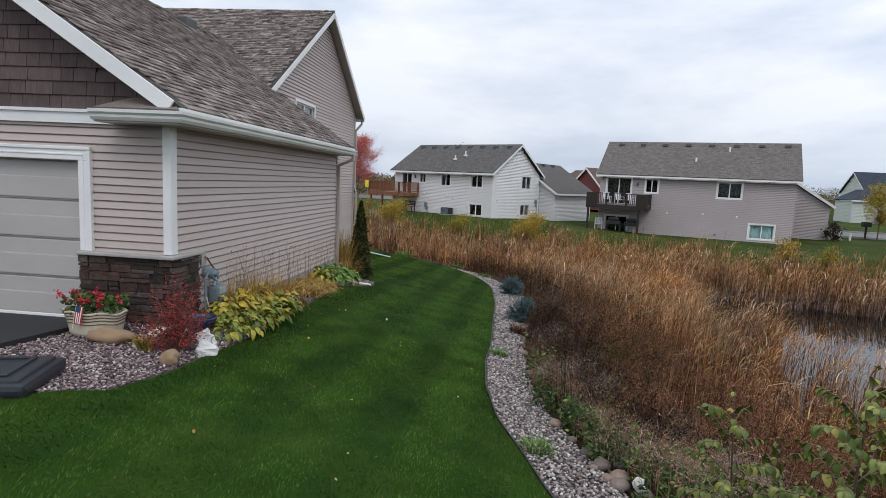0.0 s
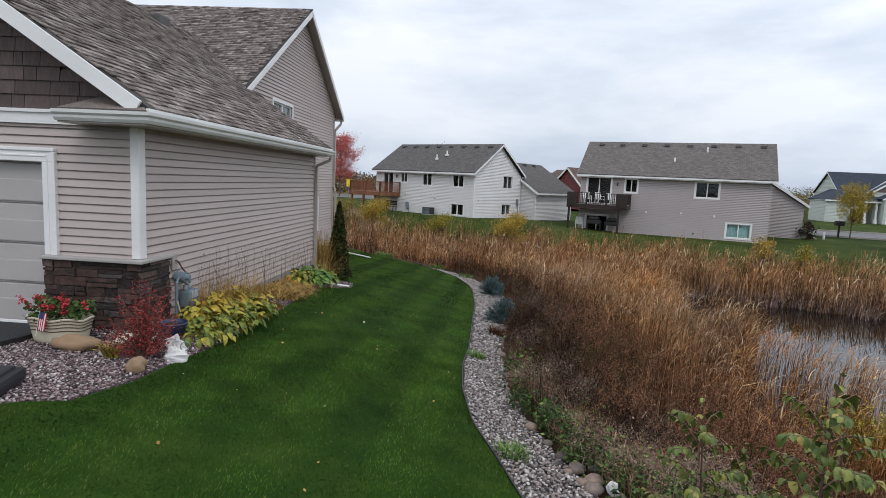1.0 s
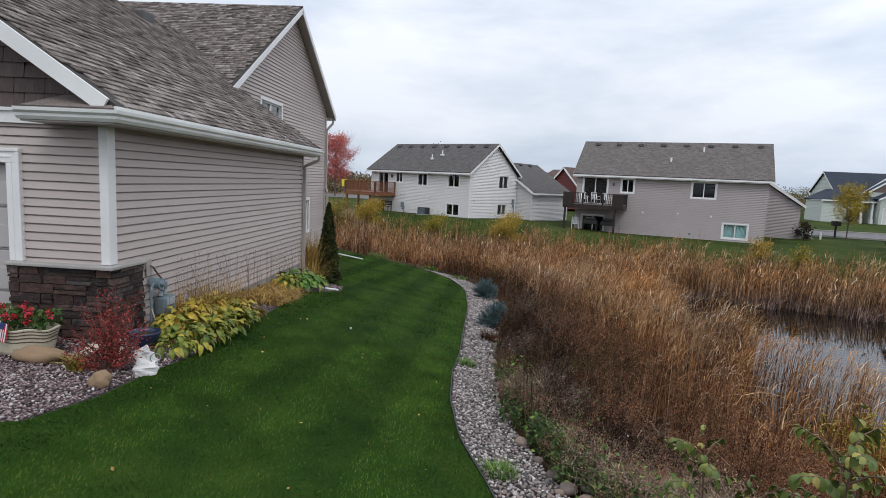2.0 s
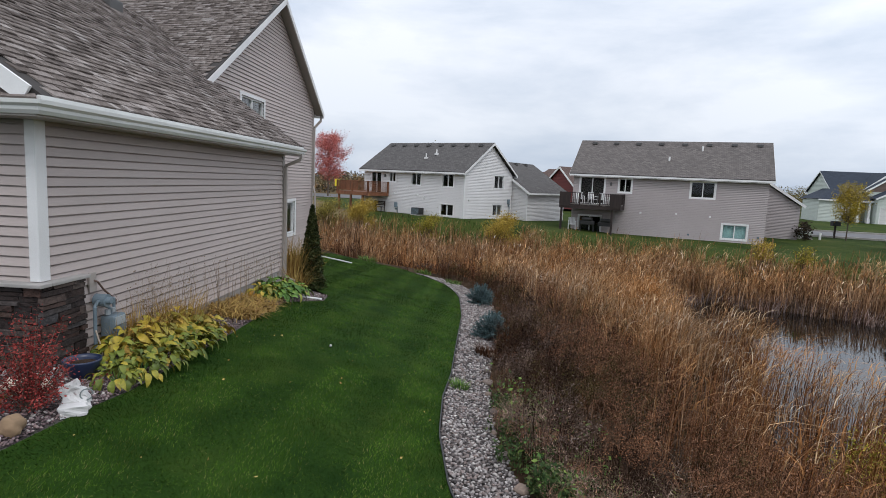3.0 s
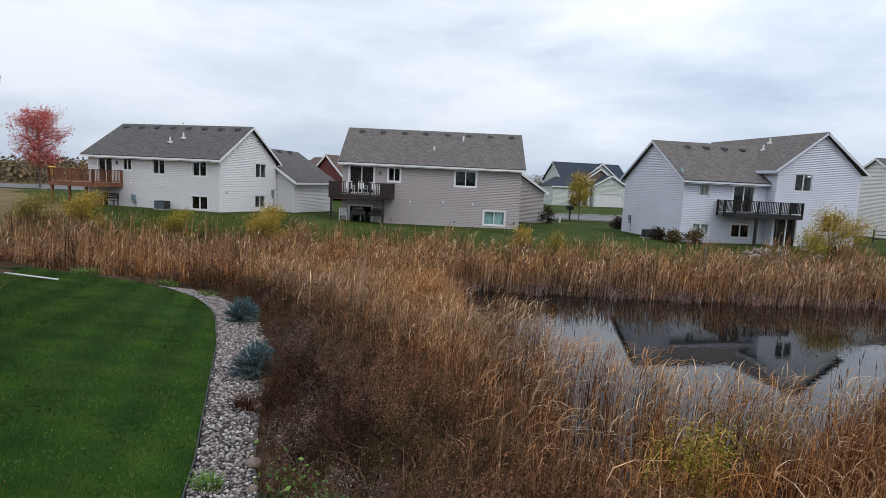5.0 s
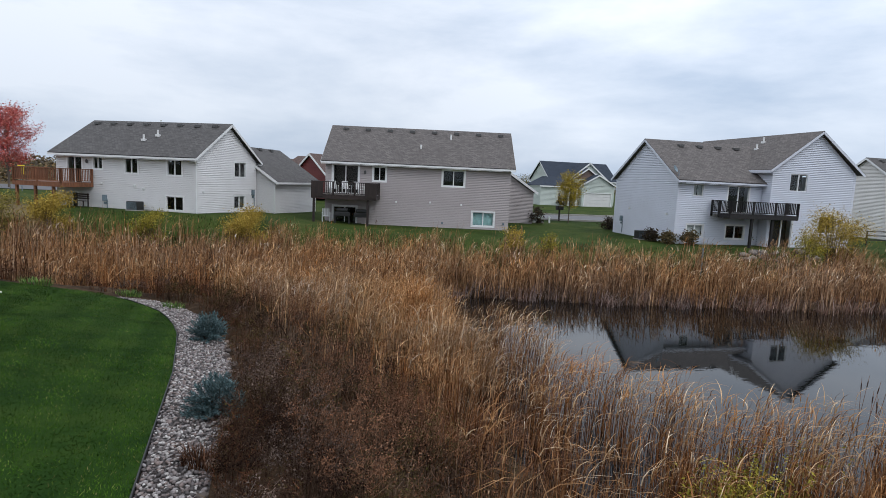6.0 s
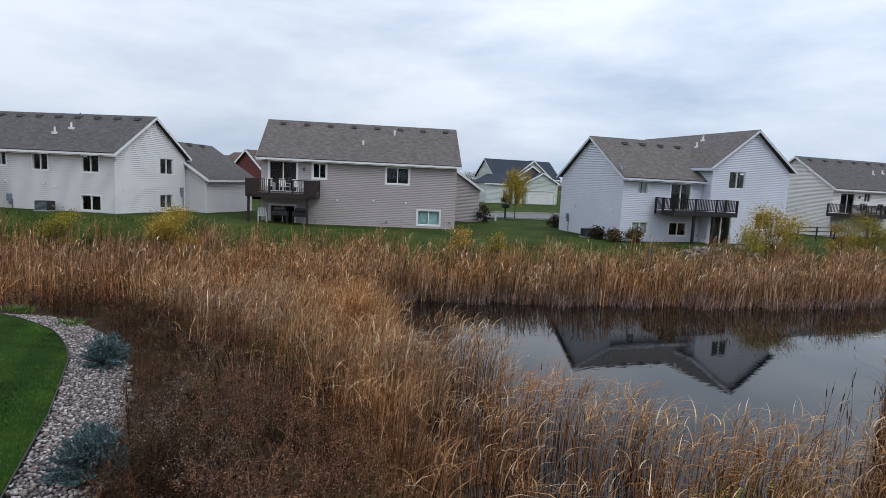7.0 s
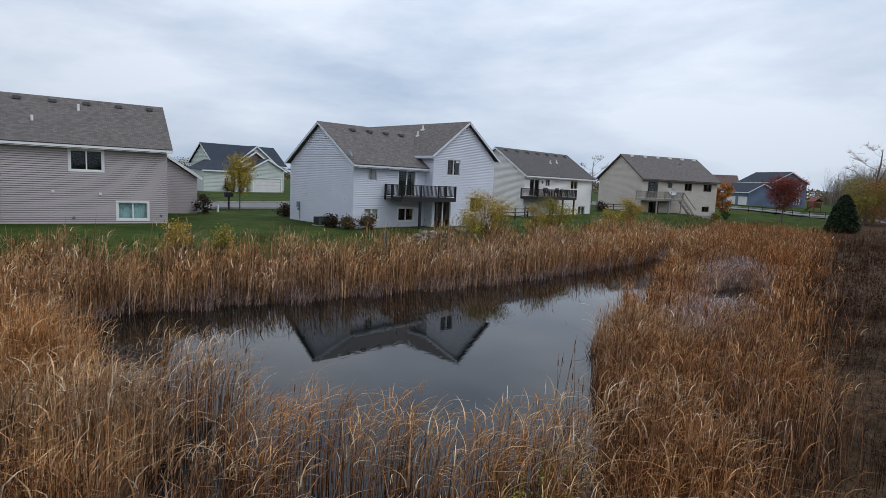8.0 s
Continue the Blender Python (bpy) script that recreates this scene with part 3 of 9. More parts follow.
def window(house, face, s0, s1, z0, z1, trim=0.1, leaves=2, sill=False, material="white", lining="", sash="white", name="window"):
    """Casing, sash and panes in an opening."""
    bm = bmesh.new()
    for a, b, c, d in ((s0 - trim, s1 + trim, z1, z1 + trim), (s0 - trim, s1 + trim, z0 - trim, z0), (s0 - trim, s0, z0, z1), (s1, s1 + trim, z0, z1)):
        hexa(bm, [face.at(*p) for p in ((a, -0.02, c), (b, -0.02, c), (b, 0.03, c), (a, 0.03, c), (a, -0.02, d), (b, -0.02, d), (b, 0.03, d), (a, 0.03, d))])
    win = part(name, bm, M[material], house)
    bm = bmesh.new()
    e = 0.045
    bars = [(s0, s1, z1 - e, z1), (s0, s1, z0, z0 + e), (s0, s0 + e, z0 + e, z1 - e), (s1 - e, s1, z0 + e, z1 - e)]
    w = (s1 - s0) / leaves
    for k in range(1, leaves):
        bars.append((s0 + k * w - 0.035, s0 + k * w + 0.035, z0 + e, z1 - e))
    for a, b, c, d in bars:
        hexa(bm, [face.at(*p) for p in ((a, -0.09, c), (b, -0.09, c), (b, -0.015, c), (a, -0.015, c), (a, -0.09, d), (b, -0.09, d), (b, -0.015, d), (a, -0.015, d))])
    part("sash", bm, M[sash], win)
    for k in range(leaves):
        a, b = s0 + k * w + 0.03, s0 + (k + 1) * w - 0.03
        bm = bmesh.new()
        hexa(bm, [face.at(*p) for p in ((a, -0.062, z0 + e), (b, -0.062, z0 + e), (b, -0.055, z0 + e), (a, -0.055, z0 + e), (a, -0.062, z1 - e), (b, -0.062, z1 - e), (b, -0.055, z1 - e), (a, -0.055, z1 - e))])
        pane = part("pane", bm, M["glass"], win)
        pane.visible_shadow = False
    # flat near-black panel paints the unlit room's shade behind the glass; no room built
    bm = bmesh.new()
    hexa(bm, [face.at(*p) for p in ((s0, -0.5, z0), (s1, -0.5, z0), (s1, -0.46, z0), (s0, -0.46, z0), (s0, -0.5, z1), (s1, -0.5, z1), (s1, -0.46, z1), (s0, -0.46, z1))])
    part("room_depth", bm, M["room_shade"], win)
    if lining:
        bm = bmesh.new()
        n = 14
        for side in ((s0 + 0.05, (s0 + s1) / 2 - 0.04), ((s0 + s1) / 2 + 0.04, s1 - 0.05)):
            pts = []
            for k in range(n + 1):
                s = side[0] + (side[1] - side[0]) * k / n
                pts.append((s, -0.16 - 0.015 * (k % 2)))
            for (sa, oa), (sb, ob_) in zip(pts, pts[1:]):
                hexa(bm, [face.at(*p) for p in ((sa, oa, z0 + 0.05), (sb, ob_, z0 + 0.05), (sb, ob_ - 0.006, z0 + 0.05), (sa, oa - 0.006, z0 + 0.05), (sa, oa, z1 - 0.04), (sb, ob_, z1 - 0.04), (sb, ob_ - 0.006, z1 - 0.04), (sa, oa - 0.006, z1 - 0.04))])
        part("curtain", bm, M[lining], win)
    return win


def gable_span(length, eave, ridge, peak=None):
    """The width of a gable wall at each height."""
    peak = length / 2 if peak is None else peak

    def span(z):
        if z <= eave:
            return 0.0, length
        k = min(1.0, (z - eave) / (ridge - eave))
        return peak * k, length - (length - peak) * k
    return span


def roof_plane(house, name, corners, material, thick=0.1):
    """One slope of roofing: eave start, eave end, ridge end, ridge start."""
    bm = bmesh.new()
    slab(bm, corners, thick)
    ob = part(name, bm, M[material], house)
    a, b, c = Vector(corners[0]), Vector(corners[1]), Vector(corners[-1])
    along = (b - a).normalized()
    up = (c - a) - along * (c - a).dot(along)
    roof_uv(ob, along, up, a)
    return ob


def trim_board(house, name, a, b, w, h, material="white"):
    bm = bmesh.new()
    beam(bm, a, b, w, h)
    return part(name, bm, M[material], house)


def gable_roof(house, u0, u1, v0, v1, eave, ridge, material, over=0.42, rake=0.3, trim="white", vents=(), front=True):
    """A gable roof whose ridge runs along u, over walls u0..u1, v0..v1; eave and ridge are the heights of the roof's edges."""
    vm = (v0 + v1) / 2
    a0, a1 = u0 - rake, u1 + rake
    e0, e1 = v0 - over, v1 + over
    roof_plane(house, "roof", [(a0, e0, eave), (a1, e0, eave), (a1, vm, ridge), (a0, vm, ridge)], material)
    roof_plane(house, "roof", [(a1, e1, eave), (a0, e1, eave), (a0, vm, ridge), (a1, vm, ridge)], material)
    for e in (e0, e1):
        trim_board(house, "fascia", (a0, e, eave - 0.12), (a1, e, eave - 0.12), 0.03, 0.13, trim)
        bm = bmesh.new()
        inner = v0 if e == e0 else v1
        box(bm, a0, a1, min(e, inner), max(e, inner), eave - 0.24, eave - 0.22)
        part("soffit", bm, M[trim], house)
    for a in (a0, a1):
        for e in (e0, e1):
            trim_board(house, "rake_board", (a, e, eave - 0.12), (a, vm, ridge - 0.12), 0.03, 0.16, trim)
    for k in vents:
        roof_vent(house, k, vm - 0.45, ridge - (ridge - eave) / (vm - e0) * 0.45)


def roof_vent(house, u, v, z):
    bm = bmesh.new()
    box(bm, u - 0.2, u + 0.2, v - 0.2, v + 0.2, z - 0.08, z + 0.13, 0.03)
    return part("roof_vent", bm, M["vent"], house)


def vent_pipe(house, u, v, z, tall=0.36):
    bm = bmesh.new()
    tube(bm, [(u, v, z - 0.1), (u, v, z + tall)], 0.06 if tall < 0.5 else 0.07, 8)
    tube(bm, [(u, v, z - 0.12), (u, v, z + 0.04)], 0.19, 10)
    return part("vent_pipe", bm, M["pipe"], house)


def downspout(house, pts, material="white", w=0.075):
    bm = bmesh.new()
    for a, b in zip(pts, pts[1:]):
        beam(bm, a, b, w, w * 0.75, (1, 0, 0.001))
    return part("downspout", bm, M[material], house)


def outlet(house, face, s, z, material="white"):
    bm = bmesh.new()
    lo = face.at(s - 0.07, 0.0, z - 0.07)
    hi = face.at(s + 0.07, 0.09, z + 0.07)
    box(bm, min(lo[0], hi[0]), max(lo[0], hi[0]), min(lo[1], hi[1]), max(lo[1], hi[1]), z - 0.07, z + 0.07, 0.015)
    return part("wall_vent", bm, M[material], house)


# ---- our house: garage with a stone corner, taller gabled house behind ----
home = thing("house", "taupe vinyl-sided house with attached garage and stone corner", "house")
PITCH = 0.667
WX, FY, BY = -3.3, 6.0, 13.2            # garage side wall, front wall, back
EAVE_X, EAVE_Z = -2.95, 2.80            # roof edge
RIDGE_X = -7.7
RIDGE_Z = EAVE_Z + PITCH * (EAVE_X - RIDGE_X)
LEFT_X = 2 * RIDGE_X - WX
COURSE = 0.1025
side = Face(WX, FY, 0, 1)
side.n = (1, 0)
wall(home, side, BY - FY, -0.0215, 2.62, M["vinyl_taupe"], course=COURSE, pieces=True, openings=[(-1, 0.62, -1, 0.93)])
front = Face(LEFT_X, FY, 1, 0)
fl = WX - LEFT_X
DOOR = (-9.4 - LEFT_X, -4.52 - LEFT_X, -1, 2.12)
wall(home, front, fl, -0.0215, 2.60, M["vinyl_taupe"], course=COURSE, pieces=True, openings=[DOOR, (-4.52 - LEFT_X, 20, -1, 0.93)])
back = Face(WX, BY, -1, 0)
wall(home, back, fl, -0.5, 2.6, M["vinyl_taupe"])
left = Face(LEFT_X, BY, 0, -1)
wall(home, left, BY - FY, -0.2, 2.6, M["vinyl_taupe"])
bm = bmesh.new()
box(bm, WX - 0.15, WX - 0.012, FY + 0.02, BY - 0.01, -0.9, 0.0)
part("foundation", bm, M["concrete"], home)
bm = bmesh.new()
box(bm, WX - 0.08, WX + 0.03, FY - 0.035, FY + 0.11, 0.97, 2.62, 0.008)
part("corner_board", bm, M["white"], home, "white corner board standing on the stone cap")
bm = bmesh.new()
box(bm, WX - 0.08, WX + 0.02, BY - 0.1, BY + 0.02, -0.2, 2.6, 0.006)
part("corner_board", bm, M["taupe_trim"], home)

# garage gable with shakes
gable = Face(LEFT_X, FY - 0.02, 1, 0)
bm = bmesh.new()
gz0 = 2.78
tri = [(0.0, gz0), (fl, gz0), (fl / 2, RIDGE_Z - 0.1)]
v = [bm.verts.new(gable.at(s, out, z)) for out in (-0.02, -0.15) for s, z in tri]
bm.faces.new(v[:3])
bm.faces.new(v[3:][::-1])
for i in range(3):
    j = (i + 1) % 3
    bm.faces.new((v[i], v[3 + i], v[3 + j], v[j]))
shake_wall = part("gable_wall", bm, M["shake"], home)
row_h = 0.17
z = gz0
while z < RIDGE_Z - 0.3:
    k = (z - gz0) / (RIDGE_Z - 0.1 - gz0)
    s, s_end = fl / 2 * k, fl - fl / 2 * k
    while s < s_end - 0.02:
        w = min(rng.choice([0.12, 0.17, 0.23, 0.3, 0.38, 0.46]), s_end - s)
        slope = (RIDGE_Z - 0.1 - gz0) / (fl / 2)
        top = min(z + row_h + 0.02, gz0 + slope * min(s, fl - s) + 0.12, gz0 + slope * min(s + w, fl - s - w) + 0.12)
        if s + w > fl * 0.45 and top - z > 0.04:
            bm = bmesh.new()
            g = 0.004
            hexa(bm, [gable.at(*p) for p in ((s + g, 0.022, z), (s + w - g, 0.022, z), (s + w - g, -0.02, z), (s + g, -0.02, z), (s + g, 0.002, top), (s + w - g, 0.002, top), (s + w - g, -0.02, top), (s + g, -0.02, top))])
            part("shake", bm, M["shake"], shake_wall)
        s += w
    z += row_h
bm = bmesh.new()
box(bm, LEFT_X, WX + 0.02, FY - 0.05, FY, 2.60, 2.74)
box(bm, LEFT_X, WX + 0.02, FY - 0.075, FY, 2.735, 2.775)
part("frieze_board", bm, M["white"], home, "white band board below the shakes")

# stone corner
bm = bmesh.new()
box(bm, -4.52, WX + 0.05, FY - 0.06, FY + 0.1, -0.2, 0.925)
box(bm, WX - 0.1, WX + 0.05, FY - 0.06, FY + 0.57, -0.2, 0.925)
stone_base = part("stone_corner", bm, M["mortar"], home, "dark ledge-stone facing on the garage corner")


def ledge(face, s0, s1, z0, z1, depth):
    """Rough split stones of uneven height and length, laid tight."""
    z = z0
    while z < z1 - 0.02:
        h = min(float(rng.choice([0.05, 0.065, 0.085, 0.10, 0.125])), z1 - z)
        if z1 - z - h < 0.04:
            h = z1 - z
        s = s0
        while s < s1 - 0.01:
            w = min(float(rng.choice([0.14, 0.22, 0.30, 0.40, 0.52]) * rng.uniform(0.85, 1.15)), s1 - s)
            if s1 - s - w < 0.09:
                w = s1 - s
            # a tall course is now and then two thin stones
            for za, zb in ([(z, z + h * 0.48), (z + h * 0.48, z + h)] if h > 0.09 and rng.uniform() < 0.4 else [(z, z + h)]):
                bm = bmesh.new()
                out = depth + float(rng.uniform(0.0, 0.04))
                bite = rng.uniform(0, 0.007, 8)
                hexa(bm, [face.at(*p) for o, k in ((depth - 0.03, 0), (out, 4)) for p in
                          ((s + 0.002 + bite[k], o, za + 0.002 + bite[k + 1]), (s + w - 0.002 - bite[k + 1], o, za + 0.002 + bite[k + 2]),
                           (s + w - 0.002 - bite[k + 2], o, zb - 0.002 - bite[k + 3]), (s + 0.002 + bite[k + 3], o, zb - 0.002 - bite[k]))])
                bmesh.ops.subdivide_edges(bm, edges=[e for e in bm.edges if e.calc_length() > 0.12], cuts=2)
                bmesh.ops.triangulate(bm, faces=bm.faces)
                for v_ in bm.verts:
                    v_.co += Vector((rng.uniform(-1, 1), rng.uniform(-1, 1), rng.uniform(-0.6, 0.6))) * 0.0065
                part("stone", bm, M["stone"], stone_base)
            s += w
        z += h


ledge(Face(-4.52, FY, 1, 0), 0.0, 1.28, -0.15, 0.92, 0.065)
fs = Face(WX, FY, 0, 1)
fs.n = (1, 0)
ledge(fs, -0.075, 0.57, -0.2, 0.92, 0.055)
bm = bmesh.new()
box(bm, -4.53, WX + 0.12, FY - 0.135, FY + 0.02, 0.922, 0.965, 0.012)
part("stone_cap", bm, M["cap"], home)
bm = bmesh.new()
box(bm, WX - 0.02, WX + 0.12, FY + 0.02, FY + 0.6, 0.922, 0.963, 0.012)
part("stone_cap", bm, M["cap"], home)

# garage door and its casing
door = part("garage_door", (lambda b: (box(b, -9.4, -4.52, FY + 0.1, FY + 0.14, 0.03, 2.12), b)[1])(bmesh.new()), M["door_taupe"], home, "taupe panelled garage door")
for k in range(4):
    z0 = 0.04 + k * 0.52
    bm = bmesh.new()
    box(bm, -9.4, -4.53, FY + 0.075, FY + 0.105, z0, z0 + 0.505, 0.01)
    sec = part("panel", bm, M["door_taupe"], door)
    bm = bmesh.new()
    box(bm, -9.39, -4.535, FY + 0.06, FY + 0.08, z0 + 0.02, z0 + 0.305, 0.014)
    part("raised_panel", bm, M["door_taupe"], door)
bm = bmesh.new()
box(bm, -4.53, -4.37, FY - 0.045, FY + 0.12, 0.965, 2.13, 0.01)
box(bm, -4.53, -4.47, FY - 0.02, FY + 0.12, 0.0, 0.965, 0.006)
box(bm, -9.6, -4.37, FY - 0.045, FY + 0.12, 2.13, 2.29, 0.01)
part("door_casing", bm, M["white"], home)
bm = bmesh.new()
box(bm, -9.6, -4.35, FY - 0.062, FY, 2.262, 2.305, 0.008)
box(bm, -4.402, -4.35, FY - 0.062, FY, 0.967, 2.261, 0.008)
part("back_band", bm, M["white"], home)
bm = bmesh.new()
box(bm, -9.6, -4.45, FY - 0.054, FY - 0.04, 2.195, 2.215, 0.004)
box(bm, -4.465, -4.45, FY - 0.054, FY - 0.04, 0.967, 2.194, 0.004)
part("casing_bead", bm, M["white"], home)
bm = bmesh.new()
box(bm, -9.4, -4.53, FY + 0.05, FY + 0.12, 0.0, 0.06, 0.01)
part("threshold", bm, M["white"], home)

# soffit, gutter with eave return, downspouts
bm = bmesh.new()
box(bm, WX - 0.05, EAVE_X + 0.02, FY - 0.42, BY + 0.15, 2.60, 2.625)
box(bm, -4.0, WX - 0.05, FY - 0.42, FY, 2.60, 2.625)
part("soffit", bm, M["taupe_trim"], home)


def gutter_run(pts, out):
    """An ogee gutter along the points; out: the way it faces."""
    profile = [(0.0, -0.005), (0.06, -0.005), (0.085, 0.03), (0.088, 0.06), (0.118, 0.085), (0.122, 0.122), (0.108, 0.122), (0.104, 0.095), (0.072, 0.068), (0.068, 0.035), (0.05, 0.012), (0.0, 0.012)]
    bm = bmesh.new()
    rings = []
    for p, o in zip(pts, out):
        rings.append([bm.verts.new((p[0] + o[0] * a, p[1] + o[1] * a, p[2] + b)) for a, b in profile])
    n = len(profile)
    for r0, r1 in zip(rings, rings[1:]):
        for k in range(n):
            bm.faces.new((r0[k], r0[(k + 1) % n], r1[(k + 1) % n], r1[k]))
    bm.faces.new(rings[0])
    bm.faces.new(rings[-1][::-1])
    return part("gutter", bm, M["gutter"], home, "pale metal gutter wrapping the garage corner")


GZ0 = 2.625
gutter_run([(-4.02, FY - 0.38, GZ0), (EAVE_X, FY - 0.38, GZ0), (EAVE_X, BY + 0.18, GZ0)], [(0, -1), (1, -1), (1, 0)])
bm = bmesh.new()
box(bm, EAVE_X - 0.03, EAVE_X, FY - 0.38, BY + 0.18, 2.62, 2.79)
box(bm, -4.02, EAVE_X, FY - 0.38, FY - 0.35, 2.62, 2.76)
part("fascia", bm, M["white"], home)
bm = bmesh.new()
box(bm, EAVE_X + 0.0, EAVE_X + 0.045, FY - 0.38, BY + 0.2, 2.70, 2.797, 0.004)
part("drip_edge", bm, M["gutter"], home)
bm = bmesh.new()
slab(bm, [(-3.98, FY - 0.45, 2.77), (EAVE_X + 0.05, FY - 0.45, 2.77), (-3.3, FY, 2.96), (-3.75, FY, 2.96)], 0.03)
part("eave_return_roof", bm, M["shingle"], home, "small shingled eave return")
downspout(home, [(EAVE_X + 0.06, BY - 0.02, 2.64), (EAVE_X + 0.06, BY - 0.02, 2.52), (WX + 0.06, BY - 0.02, 2.36), (WX + 0.06, BY - 0.02, -0.2), (WX + 0.3, BY - 0.02, -0.28)], "taupe_trim", 0.08)
bm = bmesh.new()
beam(bm, (EAVE_X + 0.1, 10.85, 2.64), (EAVE_X - 0.1, 11.2, 2.86), 0.012, 0.02)
box(bm, EAVE_X - 0.12, EAVE_X - 0.08, 11.18, 11.24, 2.86, 2.92)
part("gutter_strap", bm, M["pvc"], home)

# taller house behind
HX, HF, HB = -5.23, 13.2, 21.85
RAKE_X = HX + 0.3
PEAK_Y, PEAK_Z = 17.92, 7.44
EY0, EY1 = 12.78, 22.22
EZ, EZ_BACK = 4.08, 4.55
gwall = Face(HX, HF, 0, 1)
gwall.n = (1, 0)
glen = HB - HF
hi_open, lo_open = (2.15, 3.72, 3.05, 4.2), (5.02, 6.6, 0.17, 1.25)
wall(home, gwall, glen, -1.1, PEAK_Z - 0.2, M["vinyl_taupe"], span=lambda z: (max(0.0, EY0 + (z + 0.13 - EZ) / 0.654 - HF), min(glen, EY1 - (z + 0.13 - EZ_BACK) / 0.66 - HF)), openings=[hi_open, lo_open], course=COURSE, pieces=True)
window(home, gwall, *hi_open, trim=0.09)
window(home, gwall, *lo_open, trim=0.1)
bm = bmesh.new()
box(bm, HX - 0.1, HX + 0.03, HB - 0.1, HB + 0.03, -1.1, EZ_BACK)
part("corner_board", bm, M["taupe_trim"], home)
wall(home, Face(HX, HB, -1, 0), 12, -1.3, EZ_BACK, M["vinyl_taupe"])
wall(home, Face(HX - 12, HB, 0, -1), glen, -1.0, EZ, M["vinyl_taupe"])
wall(home, Face(HX - 12, HF, 1, 0), 12, 2.0, EZ, M["vinyl_taupe"])
bm = bmesh.new()
box(bm, HX - 0.2, HX - 0.01, HF, HB, -2.0, -1.0)
part("foundation", bm, M["concrete"], home)
bm = bmesh.new()
slab(bm, [(RAKE_X, EY1, EZ_BACK), (HX - 12.3, EY1, EZ_BACK), (HX - 12.3, PEAK_Y, PEAK_Z), (RAKE_X, PEAK_Y, PEAK_Z)], 0.08)
part("roof", bm, M["underlay"], home)
bm = bmesh.new()
slab(bm, [(RAKE_X, EY0, EZ), (HX - 12.3, EY0, EZ), (HX - 12.3, PEAK_Y, PEAK_Z), (RAKE_X, PEAK_Y, PEAK_Z)], 0.08)
main_roof = part("roof", bm, M["underlay"], home)
for e, ez in ((EY0, EZ), (EY1, EZ_BACK)):
    trim_board(home, "rake_board", (RAKE_X, e, ez - 0.11), (RAKE_X, PEAK_Y, PEAK_Z - 0.11), 0.03, 0.15, "white")
    bm = bmesh.new()
    slab(bm, [(HX, e, ez - 0.1), (RAKE_X, e, ez - 0.1), (RAKE_X, PEAK_Y, PEAK_Z - 0.1), (HX, PEAK_Y, PEAK_Z - 0.1)], 0.02)
    part("soffit", bm, M["taupe_trim"], home)
trim_board(home, "fascia", (RAKE_X, EY1, EZ_BACK - 0.12), (HX - 12.3, EY1, EZ_BACK - 0.12), 0.03, 0.18, "white")
downspout(home, [(RAKE_X - 0.1, EY1 - 0.02, EZ_BACK - 0.1), (RAKE_X - 0.1, EY1 - 0.02, EZ_BACK - 0.3), (HX + 0.07, HB - 0.03, EZ_BACK - 0.6), (HX + 0.07, HB - 0.03, 1.75), (HX + 0.2, HB - 0.25, 1.5), (HX + 0.2, HB - 0.25, -1.2)], "taupe_trim", 0.08)

# garage roof
bm = bmesh.new()
RY0, RY1 = FY - 0.35, BY + 0.2
slab(bm, [(EAVE_X + 0.03, RY0, EAVE_Z), (EAVE_X + 0.03, RY1, EAVE_Z), (HX - 0.02, RY1, EAVE_Z + PITCH * (EAVE_X + 0.03 - HX + 0.02)), (RIDGE_X, RY1 + 4, RIDGE_Z), (RIDGE_X, RY0, RIDGE_Z)], 0.06)
garage_roof = part("roof", bm, M["underlay"], home)
bm = bmesh.new()
slab(bm, [(2 * RIDGE_X - EAVE_X, RY0, EAVE_Z), (2 * RIDGE_X - EAVE_X, RY1, EAVE_Z), (RIDGE_X, RY1 + 4, RIDGE_Z), (RIDGE_X, RY0, RIDGE_Z)], 0.06)
part("roof", bm, M["underlay"], home)
trim_board(home, "rake_board", (EAVE_X - 0.1, RY0 - 0.03, EAVE_Z + 0.0), (RIDGE_X, RY0 - 0.03, RIDGE_Z - 0.14), 0.03, 0.175, "white")
trim_board(home, "rake_board", (EAVE_X - 0.05, RY1 - 0.01, EAVE_Z - 0.05), (-5.3, RY1 - 0.01, EAVE_Z + PITCH * 2.35 - 0.1), 0.03, 0.12, "taupe_trim")
bm = bmesh.new()
slab(bm, [(WX, RY0, EAVE_Z + 0.1), (WX, FY, EAVE_Z + 0.1), (RIDGE_X, FY, RIDGE_Z - 0.13), (RIDGE_X, RY0, RIDGE_Z - 0.13)], 0.02)
part("soffit", bm, M["taupe_trim"], home)
bm = bmesh.new()
box(bm, RIDGE_X + 0.15, RIDGE_X + 0.55, 13.0, 13.45, RIDGE_Z - 0.35, RIDGE_Z - 0.1, 0.03)
part("roof_vent", bm, M["vent"], home)


